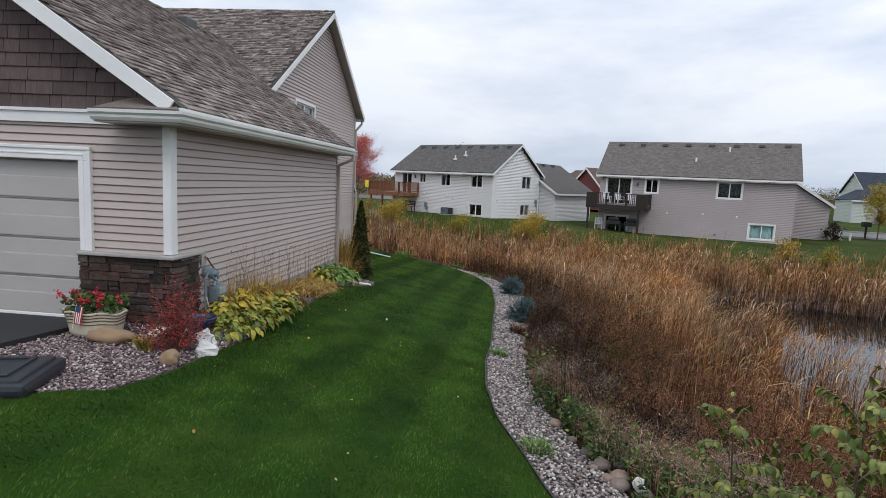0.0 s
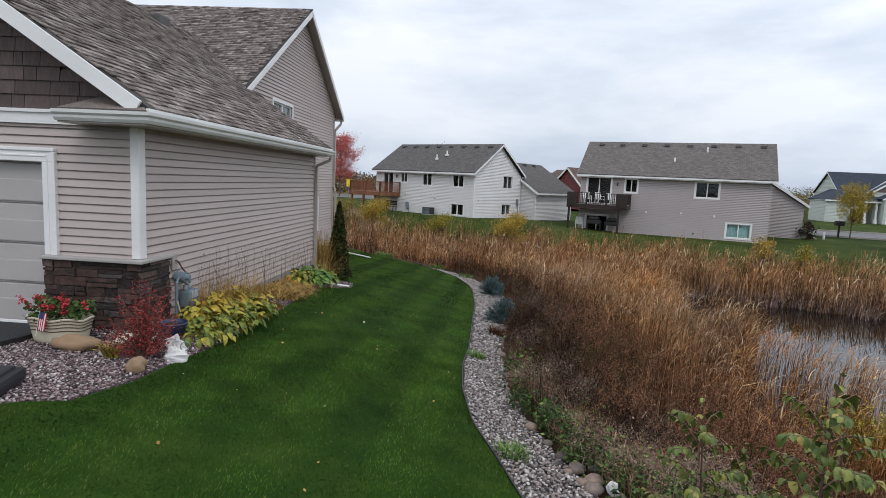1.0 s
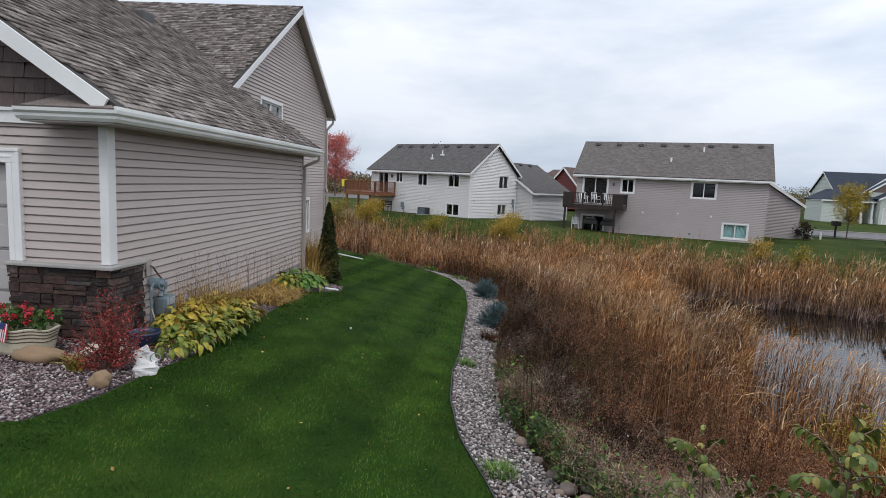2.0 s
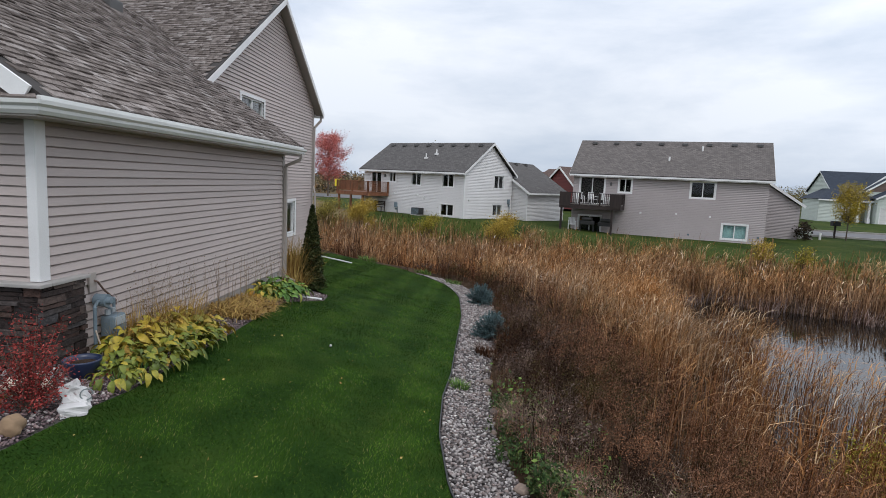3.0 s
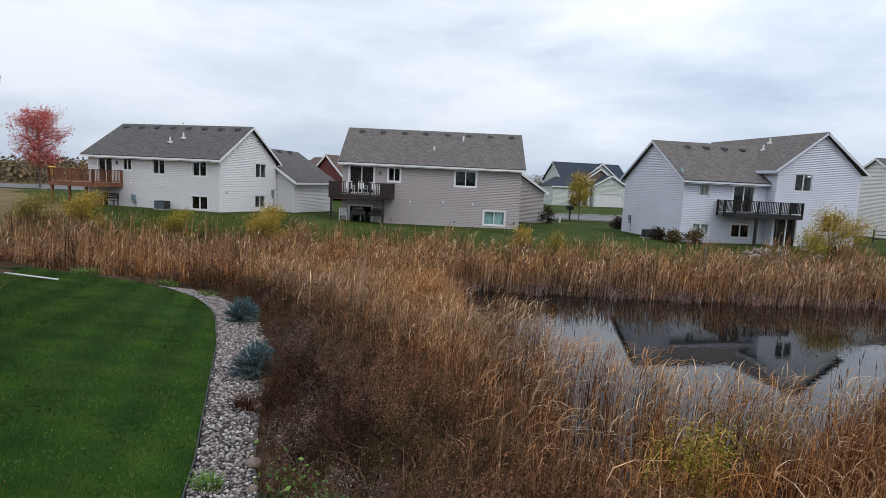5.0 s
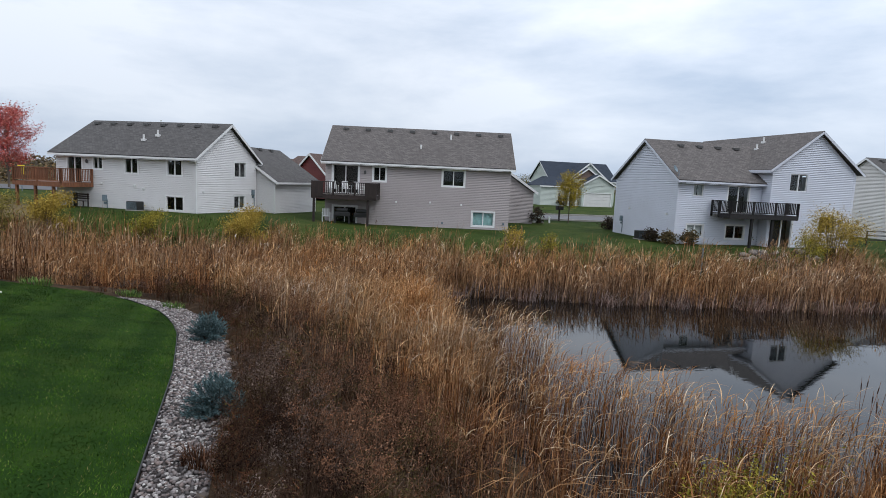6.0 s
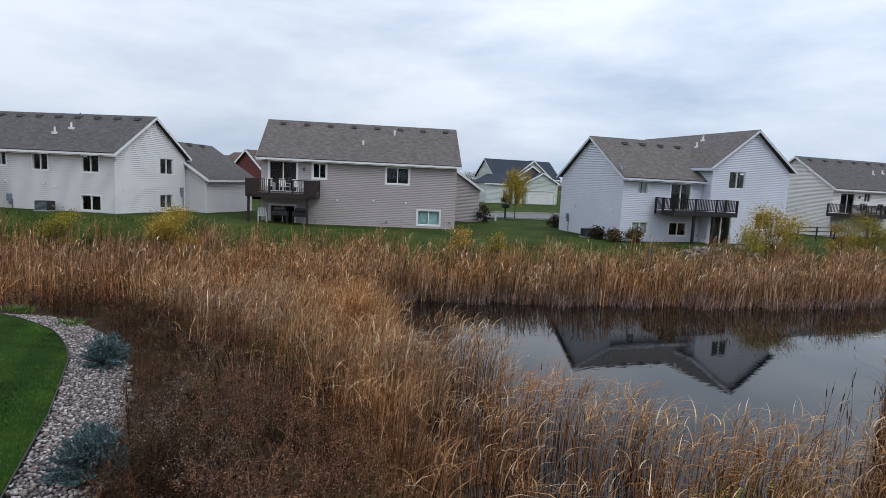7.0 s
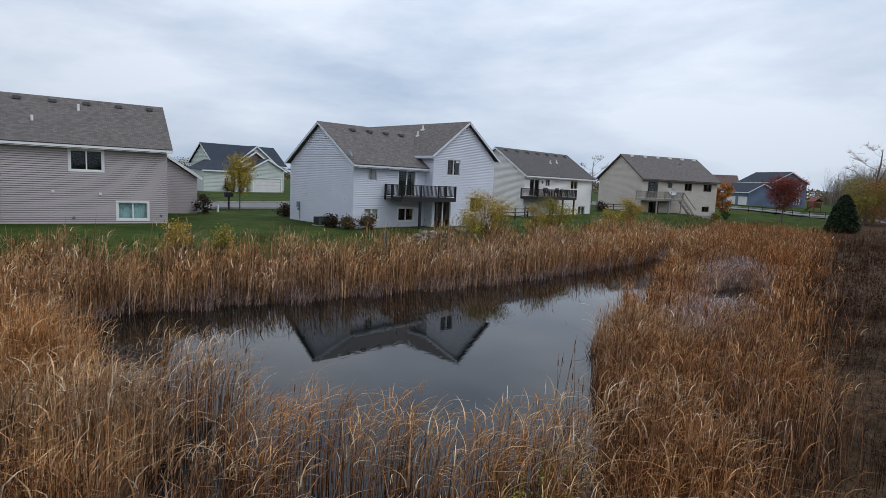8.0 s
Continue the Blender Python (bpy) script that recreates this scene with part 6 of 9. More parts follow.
def ribbons(base, height, width, lean, bend, seg=3, spread=None, tip=0.15, face=None):
    """Narrow tapering blades that rise from base, bend over towards lean (an angle) and turn their width by face."""
    n = len(base)
    s = np.linspace(0, 1, seg + 1)
    reach = bend * height
    dirx, diry = np.cos(lean), np.sin(lean)
    face = lean + np.pi / 2 + rng.uniform(-0.9, 0.9, n) if face is None else face
    wx, wy = np.cos(face), np.sin(face)
    out = np.empty((n, seg + 1, 2, 3))
    for k, t in enumerate(s):
        off = reach * t ** 2.2
        z = height * (t - 0.42 * bend * t ** 2.6)
        w = width * (1 - (1 - tip) * t ** 1.3) / 2
        for j, sg in enumerate((-1, 1)):
            out[:, k, j, 0] = base[:, 0] + dirx * off + wx * w * sg
            out[:, k, j, 1] = base[:, 1] + diry * off + wy * w * sg
            out[:, k, j, 2] = base[:, 2] + z
    per = 2 * (seg + 1)
    q = np.array([(2 * k, 2 * k + 1, 2 * k + 3, 2 * k + 2) for k in range(seg)])
    faces = (q[None] + per * np.arange(n)[:, None, None]).reshape(-1, 4)
    return out.reshape(-1, 3), faces


def leaf_quads(centre, size, droop=0.0, long=1.6):
    """Small leaf-like diamonds in all directions."""
    n = len(centre)
    a = rng.normal(size=(n, 3))
    a[:, 2] = a[:, 2] * 0.6 - droop
    a /= np.linalg.norm(a, axis=1)[:, None]
    b = np.cross(a, rng.normal(size=(n, 3)))
    b /= np.linalg.norm(b, axis=1)[:, None] + 1e-9
    size = np.broadcast_to(size, (n,))[:, None]
    v = np.stack([centre - a * size * long / 2, centre + b * size / 2, centre + a * size * long / 2, centre - b * size / 2], 1)
    return v.reshape(-1, 3), np.arange(4 * n).reshape(n, 4)


def joined(*sets):
    v, f, k = [], [], 0
    for a, b in sets:
        v.append(a)
        f.append(b + k)
        k += len(a)
    return np.concatenate(v), np.concatenate(f)


def stuff(name, sets, material, label, category):
    return tagged(numpy_mesh(name, *joined(*sets), material), label, category, kind="stuff")


def scatter(n, x0, x1, y0, y1):
    return rng.uniform(x0, x1, n), rng.uniform(y0, y1, n)


WEED_Y, WEED_X = [6.8, 7.6, 8.5, 10, 13, 16, 17.5, 20, 23], [4.9, 5.4, 5.75, 5.9, 5.6, 5.2, 5.0, 4.6, 3.8]
SOUTH_X, SOUTH_Y = [4.6, 8, 10, 17, 31, 60, 120], [7.4, 7.4, 7.8, 8.5, 9.2, 10.0, 10.0]


def weed_share(x, y):
    """How far the dead weeds hold the ground against the reeds: 1 on the bank, 0 in the marsh, uneven between."""
    d, _ = beyond_yard(x, y)
    wave = 0.35 * (np.sin(x * 1.9 + y) + np.sin(y * 2.3 - x * 0.7)) + 0.3 * np.sin(x * 0.8 - y * 0.5)
    bank = np.where(y < 22.9, (np.interp(y, WEED_Y, WEED_X) - x + wave * 1.5) / 1.7, -9)
    bank = np.where(y > 6.8, bank, -9)
    south = (np.interp(x, SOUTH_X, SOUTH_Y) - y + wave * 1.2) / np.where(x > 8, 1.9, 1.1)
    behind = np.where((y >= 22.7) & (x < 2.2), (24.6 - y + wave) / 0.8, -9)
    share = np.clip(0.5 + 0.5 * np.maximum(np.maximum(bank, south), behind), 0, 1)
    return np.where((d > 0.05) & (y > -14), share, 0)


def marsh(x, y):
    """Ground where reeds stand."""
    d, _ = beyond_yard(x, y)
    p = polygon_depth(x, y, POND)
    wave = 0.25 * (np.sin(x * 1.7 + 2 * np.sin(y * 0.9)) + np.sin(y * 2.1 + x * 0.6))
    # on the western shore clumps wade out into the shallows
    wave = wave * np.where((x < 13) & (y > 14), 1.3, 1.0)
    hole = np.hypot((x - 33) / 4.6, (y - 11.1) / 1.3)
    return (d > 0.8) & (p < 0.15 + wave) & (y < from_table(FAR_LAWN, x) + 1.6 * wave + 1.2) & (hole > 0.95)


def thin_shore(x, y):
    """The south-west corner of the pond, where the reeds stand thin in shallow water."""
    p = polygon_depth(x, y, POND)
    return (p > -1.9) & (x > 5.6) & (y > np.where(x < 11, 9.0, 9.9)) & (y < 15.8) & (x < 13.4)


def low_meadow(x, y):
    """Short pale growth between the shore reeds and the southern bank."""
    p = polygon_depth(x, y, POND)
    edge = 0.8 * np.sin(x * 1.3 + y) + rng.normal(0, 0.5, np.shape(x))
    y = y + edge
    p = p + edge * 0.6
    return (x + 3 * edge > 19) & (p < -1.3 - 0.4 * np.sin(x * 0.9)) & (y > np.interp(x, SOUTH_X, SOUTH_Y) + 0.9) & (y < 14.5) & (x + 3 * edge < 46)


WIND = -0.5      # the way the dead leaves blow, an angle in the plan


def reed_points(n, x0, x1, y0, y1, zone, per=9, sigma=0.16):
    """Points in loose clumps, and for each one the temper of its clump."""
    cx, cy = scatter(n // per, x0, x1, y0, y1)
    grow = np.sin(cx * 1.3 + 1.7 * np.sin(cy * 1.1)) + np.sin(cy * 1.9 - cx * 0.8) + rng.normal(0, 0.7, len(cx))
    ok = zone(cx, cy) & (grow > -1.45)
    cx, cy, grow = cx[ok], cy[ok], grow[ok]
    spread = sigma * rng.uniform(0.5, 1.7, len(cx))
    lean = rng.normal(WIND, 1.1, len(cx))
    i = np.repeat(np.arange(len(cx)), per)
    x, y = cx[i] + rng.normal(0, 1, len(i)) * spread[i], cy[i] + rng.normal(0, 1, len(i)) * spread[i]
    keep = marsh(x, y) & (rng.uniform(0, 1, len(i)) > weed_share(x, y) * np.where(x > 8, 1.0, 1.2))
    return x[keep], y[keep], grow[i][keep], lean[i][keep]


def reed_stand(n, x0, x1, y0, y1, h0, h1, width, seg, zone, tips=0.5, per=9, sigma=0.16):
    """Upright and leaning blades, and the bleached leaf ends that arch from them."""
    x, y, grow, lean = reed_points(n, x0, x1, y0, y1, zone, per, sigma)
    m = len(x)
    z = np.maximum(ground_z(x, y), WATER_Z - 0.35) - 0.03
    h = rng.uniform(h0, h1, m) * (0.93 + 0.17 * np.clip(grow, -2, 2))
    kind = rng.uniform(0, 1, m)
    bend = np.where(kind < 0.55, rng.uniform(0.03, 0.18, m), np.where(kind < 0.92, rng.uniform(0.18, 0.52, m), rng.uniform(0.55, 1.0, m)))
    lean = lean + rng.normal(0, 0.6, m)
    blades = ribbons(np.column_stack([x, y, z]), h, width * rng.uniform(0.6, 1.3, m), lean, bend, seg)
    pick = rng.uniform(0, 1, m) < tips
    k = int(pick.sum())
    t = rng.uniform(0.62, 0.97, k)
    hb, bb, lb = h[pick], bend[pick], lean[pick]
    off = bb * hb * t ** 2.2
    base = np.column_stack([x[pick] + np.cos(lb) * off, y[pick] + np.sin(lb) * off, z[pick] + hb * (t - 0.42 * bb * t ** 2.6)])
    arch = ribbons(base, rng.uniform(0.18, 0.5, k), width * rng.uniform(0.9, 1.8, k), lb + rng.normal(0, 0.5, k), rng.uniform(0.6, 1.5, k), seg, tip=0.25)
    return blades, arch


def grow_reeds(label, blade, bleached, *stands):
    stuff("reeds", [s[0] for s in stands], blade, label, "reeds")
    stuff("reed_leaves", [s[1] for s in stands], bleached, "bleached arching leaf ends of the reeds", "reeds")


near_zone = lambda x, y: marsh(x, y) & (np.hypot(x - 3, y - 7) < 19) & ~(thin_shore(x, y) & (np.sin(x * 2.6 + 1.5 * np.sin(y * 1.7)) + np.sin(y * 2.3 + x * 1.1) < 1.15)) & ~low_meadow(x, y)
mid_zone = lambda x, y: marsh(x, y) & (np.hypot(x - 3, y - 7) >= 19) & ~low_meadow(x, y)
south_bay = lambda x, y: near_zone(x, y) & (y + 0.25 * x + np.sin(x * 1.3) + np.sin(y * 0.9) < 16.6)
west_bay = lambda x, y: near_zone(x, y) & ~(y + 0.25 * x + np.sin(x * 1.3) + np.sin(y * 0.9) < 16.6)
grow_reeds("dense dry rust-brown reeds along the pond", M["reed"], M["reed_tip_rust"], reed_stand(118000, 1.5, 22, 6.8, 26, 1.05, 1.8, 0.0145, 3, south_bay, 0.38, 16, 0.15))
grow_reeds("dense dry tan reeds west of the pond", M["reed_tan"], M["reed_tip"], reed_stand(118000, 1.5, 22, 6.8, 26, 1.05, 1.75, 0.0155, 3, west_bay, 0.42, 16, 0.16))
grow_reeds("band of dry orange-brown reeds on the far shore", M["reed_far"], M["reed_tip"],
           reed_stand(74000, 2, 60, 16, 36, 1.25, 1.95, 0.028, 2, mid_zone, 0.42, 12, 0.2), reed_stand(34000, -34, 12, 22.9, 46, 1.15, 1.85, 0.032, 2, mid_zone, 0.3, 12, 0.24))
grow_reeds("dry reeds between the pond and the weedy bank", M["reed"], M["reed_tip_rust"], reed_stand(62000, 18, 80, 6, 20, 1.1, 1.8, 0.032, 2, mid_zone, 0.3, 12, 0.24))
grow_reeds("short pale mauve-grey marsh growth south of the pond", M["reed_grey"], M["reed_grey"], reed_stand(60000, 16, 50, 8, 15, 0.35, 0.85, 0.024, 2, low_meadow, 0.3, 8, 0.3))


def shore_fringe(n, low, high, label, h0, h1, width):
    """A belt along the water's edge."""
    x, y = scatter(n, 5, 55, 9, 29)
    p = polygon_depth(x, y, POND)
    far_side = y > np.interp(x, [8, 11, 20, 30, 49], [21, 24, 19, 17.2, 17.8])
    keep = (p > low) & (p < high + 0.25 * np.sin(x * 1.9) + 0.2 * np.sin(x * 4.1)) & far_side
    x, y = x[keep], y[keep]
    m = len(x)
    base = np.column_stack([x, y, np.maximum(ground_z(x, y), WATER_Z - 0.1)])
    stuff("reeds", [ribbons(base, rng.uniform(h0, h1, m) * (1 + 0.2 * np.sin(x * 2.7)), np.full(m, width), rng.normal(-1.4, 1.2, m), rng.uniform(0.1, 1.0, m), 3)], M["reed_grey"], label, "reeds")


shore_fringe(80000, -0.5, 0.35, "mauve-grey lower stems at the far water's edge", 0.45, 1.1, 0.022)


def shore_reeds(n):
    """Thin clumps that stand in the shallow water on the near shore."""
    cx, cy = scatter(n, 5.8, 13.5, 9.2, 15.8)
    p = polygon_depth(cx, cy, POND)
    ok = (p > -2.2) & (p < 1.5) & (rng.uniform(0, 1, n) < 0.75 - 0.5 * p) & (cy < 15.2 - 0.3 * p)
    cx, cy = cx[ok], cy[ok]
    i = np.repeat(np.arange(len(cx)), 34)
    m = len(i)
    x, y = cx[i] + rng.normal(0, 0.15, m), cy[i] + rng.normal(0, 0.15, m)
    base = np.column_stack([x, y, np.minimum(np.maximum(ground_z(x, y), WATER_Z - 0.3), WATER_Z + 0.2)])
    h = rng.uniform(0.8, 1.7, m) * rng.uniform(0.6, 1.15, len(cx))[i]
    lean, bend = rng.normal(WIND, 0.8, m), rng.uniform(0.02, 0.22, m)
    blades = ribbons(base, h, rng.uniform(0.007, 0.016, m), lean, bend, 3)
    pick = rng.uniform(0, 1, m) < 0.38
    k = int(pick.sum())
    t = rng.uniform(0.7, 0.98, k)
    off = bend[pick] * h[pick] * t ** 2.2
    top = np.column_stack([x[pick] + np.cos(lean[pick]) * off, y[pick] + np.sin(lean[pick]) * off, base[pick, 2] + h[pick] * (t - 0.42 * bend[pick] * t ** 2.6)])
    return blades, ribbons(top, rng.uniform(0.18, 0.45, k), rng.uniform(0.010, 0.020, k), lean[pick] + rng.normal(0, 0.45, k), rng.uniform(0.7, 1.5, k), 4)


grow_reeds("thin rust-coloured reeds standing in shallow water", M["reed"], M["reed_tip"], shore_reeds(105))


TUFTS = [(8.3, 15.1), (8.4, 14.0), (9.0, 13.6), (8.8, 12.6), (9.7, 12.6), (9.2, 11.6), (9.7, 11.0), (10.5, 11.0), (7.5, 13.4), (10.0, 10.1), (11.3, 10.6), (12.6, 10.2), (8.9, 18.6), (9.3, 17.7), (8.6, 17.2), (9.0, 16.4)]
for x, y in TUFTS:
    k = 120
    bx_t, by_t = x + rng.normal(0, 0.24, k), y + rng.normal(0, 0.24, k)
    base = np.column_stack([bx_t, by_t, np.full(k, WATER_Z - 0.25)])
    h, lean, bend = rng.uniform(1.15, 2.15, k), rng.normal(WIND, 0.8, k), rng.uniform(0.03, 0.3, k)
    t = rng.uniform(0.75, 0.98, k)
    off = bend * h * t ** 2.2
    top = np.column_stack([bx_t + np.cos(lean) * off, by_t + np.sin(lean) * off, base[:, 2] + h * (t - 0.42 * bend * t ** 2.6)])
    tuft_ob = tagged(numpy_mesh("reed_tuft", *ribbons(base, h, rng.uniform(0.009, 0.017, k), lean, bend, 4), M["reed"]), "tall reed tuft with pale tips standing in the pond", "reeds", "reed tufts in the shallows")
    tagged(numpy_mesh("leaf_end", *ribbons(top, rng.uniform(0.2, 0.5, k), rng.uniform(0.011, 0.022, k), lean + rng.normal(0, 0.4, k), rng.uniform(0.6, 1.4, k), 4), M["reed_tip"], tuft_ob), kind="stuff")


def thatch(n, x0, x1, y0, y1, width):
    """Fallen stems that cover the ground between the reeds."""
    x, y = scatter(n, x0, x1, y0, y1)
    keep = marsh(x, y) & ~thin_shore(x, y)
    x, y = x[keep], y[keep]
    m = len(x)
    base = np.column_stack([x, y, np.maximum(ground_z(x, y), WATER_Z) + 0.02])
    return ribbons(base, rng.uniform(0.3, 0.8, m), width, rng.uniform(0, 6.28, m), rng.uniform(0.8, 1.2, m), 2)


stuff("reed_litter", [thatch(22000, 1.5, 24, 6.8, 30, 0.02), thatch(14000, -30, 60, 8, 40, 0.04)], M["reed_litter"], "brown fallen reed stems on the marsh", "reed litter")


def weed_plants(n, x0, x1, y0, y1, h0, h1, twigs, width, per=26, radius=0.3, fuzz=0, zone=None):
    """Domed clumps of dead stems with side twigs and, near by, a fuzz of seed heads."""
    cx, cy = scatter(n, x0, x1, y0, y1)
    ok = rng.uniform(0, 1, n) < weed_share(cx, cy)
    if zone is not None:
        ok &= zone(cx, cy)
    cx, cy = cx[ok], cy[ok]
    R = radius * rng.uniform(0.6, 1.5, len(cx))
    H = rng.uniform(h0, h1, len(cx)) * (0.92 + 0.2 * np.sin(cx * 1.9 + cy * 0.9) + 0.18 * np.sin(cy * 2.6 - cx))
    tilt, slope = rng.uniform(0, 6.28, len(cx)), rng.uniform(0, 0.3, len(cx))
    i = np.repeat(np.arange(len(cx)), per)
    m = len(i)
    a, f = rng.uniform(0, 6.28, m), np.sqrt(rng.uniform(0, 1, m))
    x, y = cx[i] + np.cos(a) * f * R[i], cy[i] + np.sin(a) * f * R[i]
    d, _ = beyond_yard(x, y)
    keep = d > 0.03
    x, y, a, f, i = x[keep], y[keep], a[keep], f[keep], i[keep]
    m = len(x)
    z = ground_z(x, y)
    h = H[i] * (1 - 0.72 * f ** 2) * rng.uniform(0.6, 1.15, m) * (1 + slope[i] * f * np.cos(a - tilt[i]))
    lean, bend = a + rng.normal(0, 0.5, m), 0.04 + 0.25 * f * rng.uniform(0.2, 1, m)
    stems = ribbons(np.column_stack([x, y, z]), h * 0.97, np.full(m, width * 0.6), lean, bend, 2)

    def along(count, low, jitter):
        t = rng.uniform(low, 1.0, (m, count)) ** 0.8
        r = bend[:, None] * h[:, None] * t ** 2.2
        p = [x[:, None] + np.cos(lean)[:, None] * r, y[:, None] + np.sin(lean)[:, None] * r, z[:, None] + h[:, None] * t * 0.96]
        return np.column_stack([q.ravel() for q in p]) + rng.normal(0, jitter, (m * count, 3))

    k = m * twigs
    sets = [stems, ribbons(along(twigs, 0.3, 0.012), rng.uniform(0.05, 0.16, k), np.full(k, width * 0.7), rng.uniform(0, 6.28, k), rng.uniform(0.5, 1.6, k), 1, tip=0.3)]
    heads = leaf_quads(along(fuzz, 0.62, 0.026), width * rng.uniform(0.6, 1.7, m * fuzz), 0.5, 2.2) if fuzz else None
    return sets, heads


def grow_weeds(label, stem, head, sets, heads):
    stuff("weeds", sets, stem, label, "weeds")
    if heads is not None:
        stuff("weed_heads", [heads], head, "fuzzy brown seed heads on the dead weeds", "weeds")


def feather_weeds(n, x0, x1, y0, y1, h0, h1, radius, per, plumes, fuzz, width, zone):
    """Bushes of dead stems that fan out from the foot and end in soft drooping plumes."""
    cx, cy = scatter(n, x0, x1, y0, y1)
    gaps = np.sin(cx * 3.1 + 1.3 * np.sin(cy * 2.3)) + np.sin(cy * 2.7 - cx * 1.1) + rng.normal(0, 0.25, n) > -0.75
    ok = gaps & (rng.uniform(0, 1, n) < weed_share(cx, cy) * 1.15 - 0.1) & (rng.uniform(0, 1, n) < zone(cx, cy))
    cx, cy = cx[ok], cy[ok]
    R = radius * rng.uniform(0.55, 1.5, len(cx))
    H = rng.uniform(h0, h1, len(cx)) * (0.92 + 0.16 * np.sin(cx * 1.7 + cy * 0.8) + 0.14 * np.sin(cy * 2.3 - cx))
    i = np.repeat(np.arange(len(cx)), per)
    a, f = rng.uniform(0, 6.28, len(i)), np.sqrt(rng.uniform(0, 1, len(i)))
    x, y = cx[i] + np.cos(a) * f * R[i] * 0.55, cy[i] + np.sin(a) * f * R[i] * 0.55
    keep = beyond_yard(x, y)[0] > 0.05
    x, y, a, f, i = x[keep], y[keep], a[keep], f[keep], i[keep]
    m = len(x)
    z = ground_z(x, y)
    h = H[i] * (1 - 0.42 * f ** 2) * rng.uniform(0.72, 1.1, m)
    px, py = np.cos(a) * f + 0.45 * math.cos(WIND), np.sin(a) * f + 0.45 * math.sin(WIND)
    lean = np.arctan2(py, px) + rng.normal(0, 0.35, m)
    bend = 0.08 + 0.42 * np.hypot(px, py) * rng.uniform(0.4, 1.0, m)
    stems = ribbons(np.column_stack([x, y, z]), h, np.full(m, width * 0.8), lean, bend, 3, tip=0.4)

    def along(count, low, jitter):
        t = rng.uniform(low, 1.0, (m, count))
        off = (bend * h)[:, None] * t ** 2.2
        q = [x[:, None] + np.cos(lean)[:, None] * off, y[:, None] + np.sin(lean)[:, None] * off, z[:, None] + h[:, None] * (t - 0.42 * bend[:, None] * t ** 2.6)]
        return np.column_stack([v.ravel() for v in q]) + rng.normal(0, jitter, (m * count, 3)), t.ravel()

    foot, t = along(plumes, 0.5, 0.008)
    k = len(foot)
    twigs = ribbons(foot, (0.04 + 0.16 * (1.05 - t)) * rng.uniform(0.6, 1.3, k), width * rng.uniform(0.55, 1.0, k), np.repeat(lean, plumes) + rng.normal(0, 1.2, k), rng.uniform(0.5, 1.4, k), 1, tip=0.35)
    fluff, t = along(fuzz, 0.72, 0.034)
    heads = joined(twigs, leaf_quads(fluff, width * rng.uniform(1.1, 2.6, len(fluff)), 0.5, 1.9))
    return [stems], heads


def soft_plume(name, *stops):
    """Dead seed fluff: little difference from twig to twig, more from bush to bush."""
    n = Nodes(name, 0.95, spec=0.03)
    broad = n.ramp(n.noise(1.3, 2, 0.5), (0.34, (0.55, 0.50, 0.46)), (0.5, (1.0, 1.0, 1.0)), (0.66, (1.5, 1.42, 1.3)))
    n.colour(n.mix(1.0, n.ramp(n.per_island(), *stops), broad, "MULTIPLY"))
    return n.mat


M["plume"] = soft_plume("russet_plume", (0, (0.108, 0.052, 0.030)), (0.6, (0.195, 0.098, 0.056)), (0.95, (0.255, 0.142, 0.085)), (1, (0.25, 0.16, 0.11)))
M["plume_grey"] = soft_plume("mauve_grey_plume", (0, (0.075, 0.052, 0.043)), (0.6, (0.135, 0.098, 0.082)), (0.93, (0.20, 0.155, 0.133)), (1, (0.27, 0.22, 0.19)))
M["plume_olive"] = soft_plume("olive_brown_plume", (0, (0.036, 0.026, 0.011)), (0.6, (0.070, 0.052, 0.022)), (0.95, (0.100, 0.078, 0.034)), (1, (0.16, 0.15, 0.05)))
M["plume_dark"] = soft_plume("dark_brown_plume", (0, (0.018, 0.011, 0.008)), (0.6, (0.034, 0.020, 0.015)), (0.96, (0.050, 0.032, 0.024)), (1, (0.11, 0.08, 0.064)))
M["plume_stem"] = patchy("dead_plume_stem", [(0, (0.022, 0.013, 0.009)), (0.6, (0.055, 0.032, 0.021)), (1, (0.11, 0.07, 0.047))], [(0.4, (0.8, 0.75, 0.7)), (0.6, (1.1, 1.1, 1.1))], 0.75)


def bank_mix(x, y):
    """Metres from the gravel, and a slow drift from one kind of weed to the next."""
    return beyond_yard(x, y)[0], np.sin(x * 1.1 + 0.9 * np.sin(y * 0.7)) + np.sin(y * 0.83 - x * 0.6)


def russet(x, y):
    d, q = bank_mix(x, y)
    return np.clip(0.08 + 0.45 * (d - 1.0), 0, 1) * np.where(q > -0.9, 1.0, 0.35)


def mauve(x, y):
    d, q = bank_mix(x, y)
    return np.clip(0.95 - 0.6 * d, 0.05, 0.9) * np.where(q > -0.4, 1.0, 0.25)


def olive(x, y):
    d, q = bank_mix(x, y)
    return np.where(q < -0.2, 0.75, 0.2)


def gloomy(x, y):
    d, q = bank_mix(x, y)
    return np.where(q > 0.3, 0.8, 0.3)


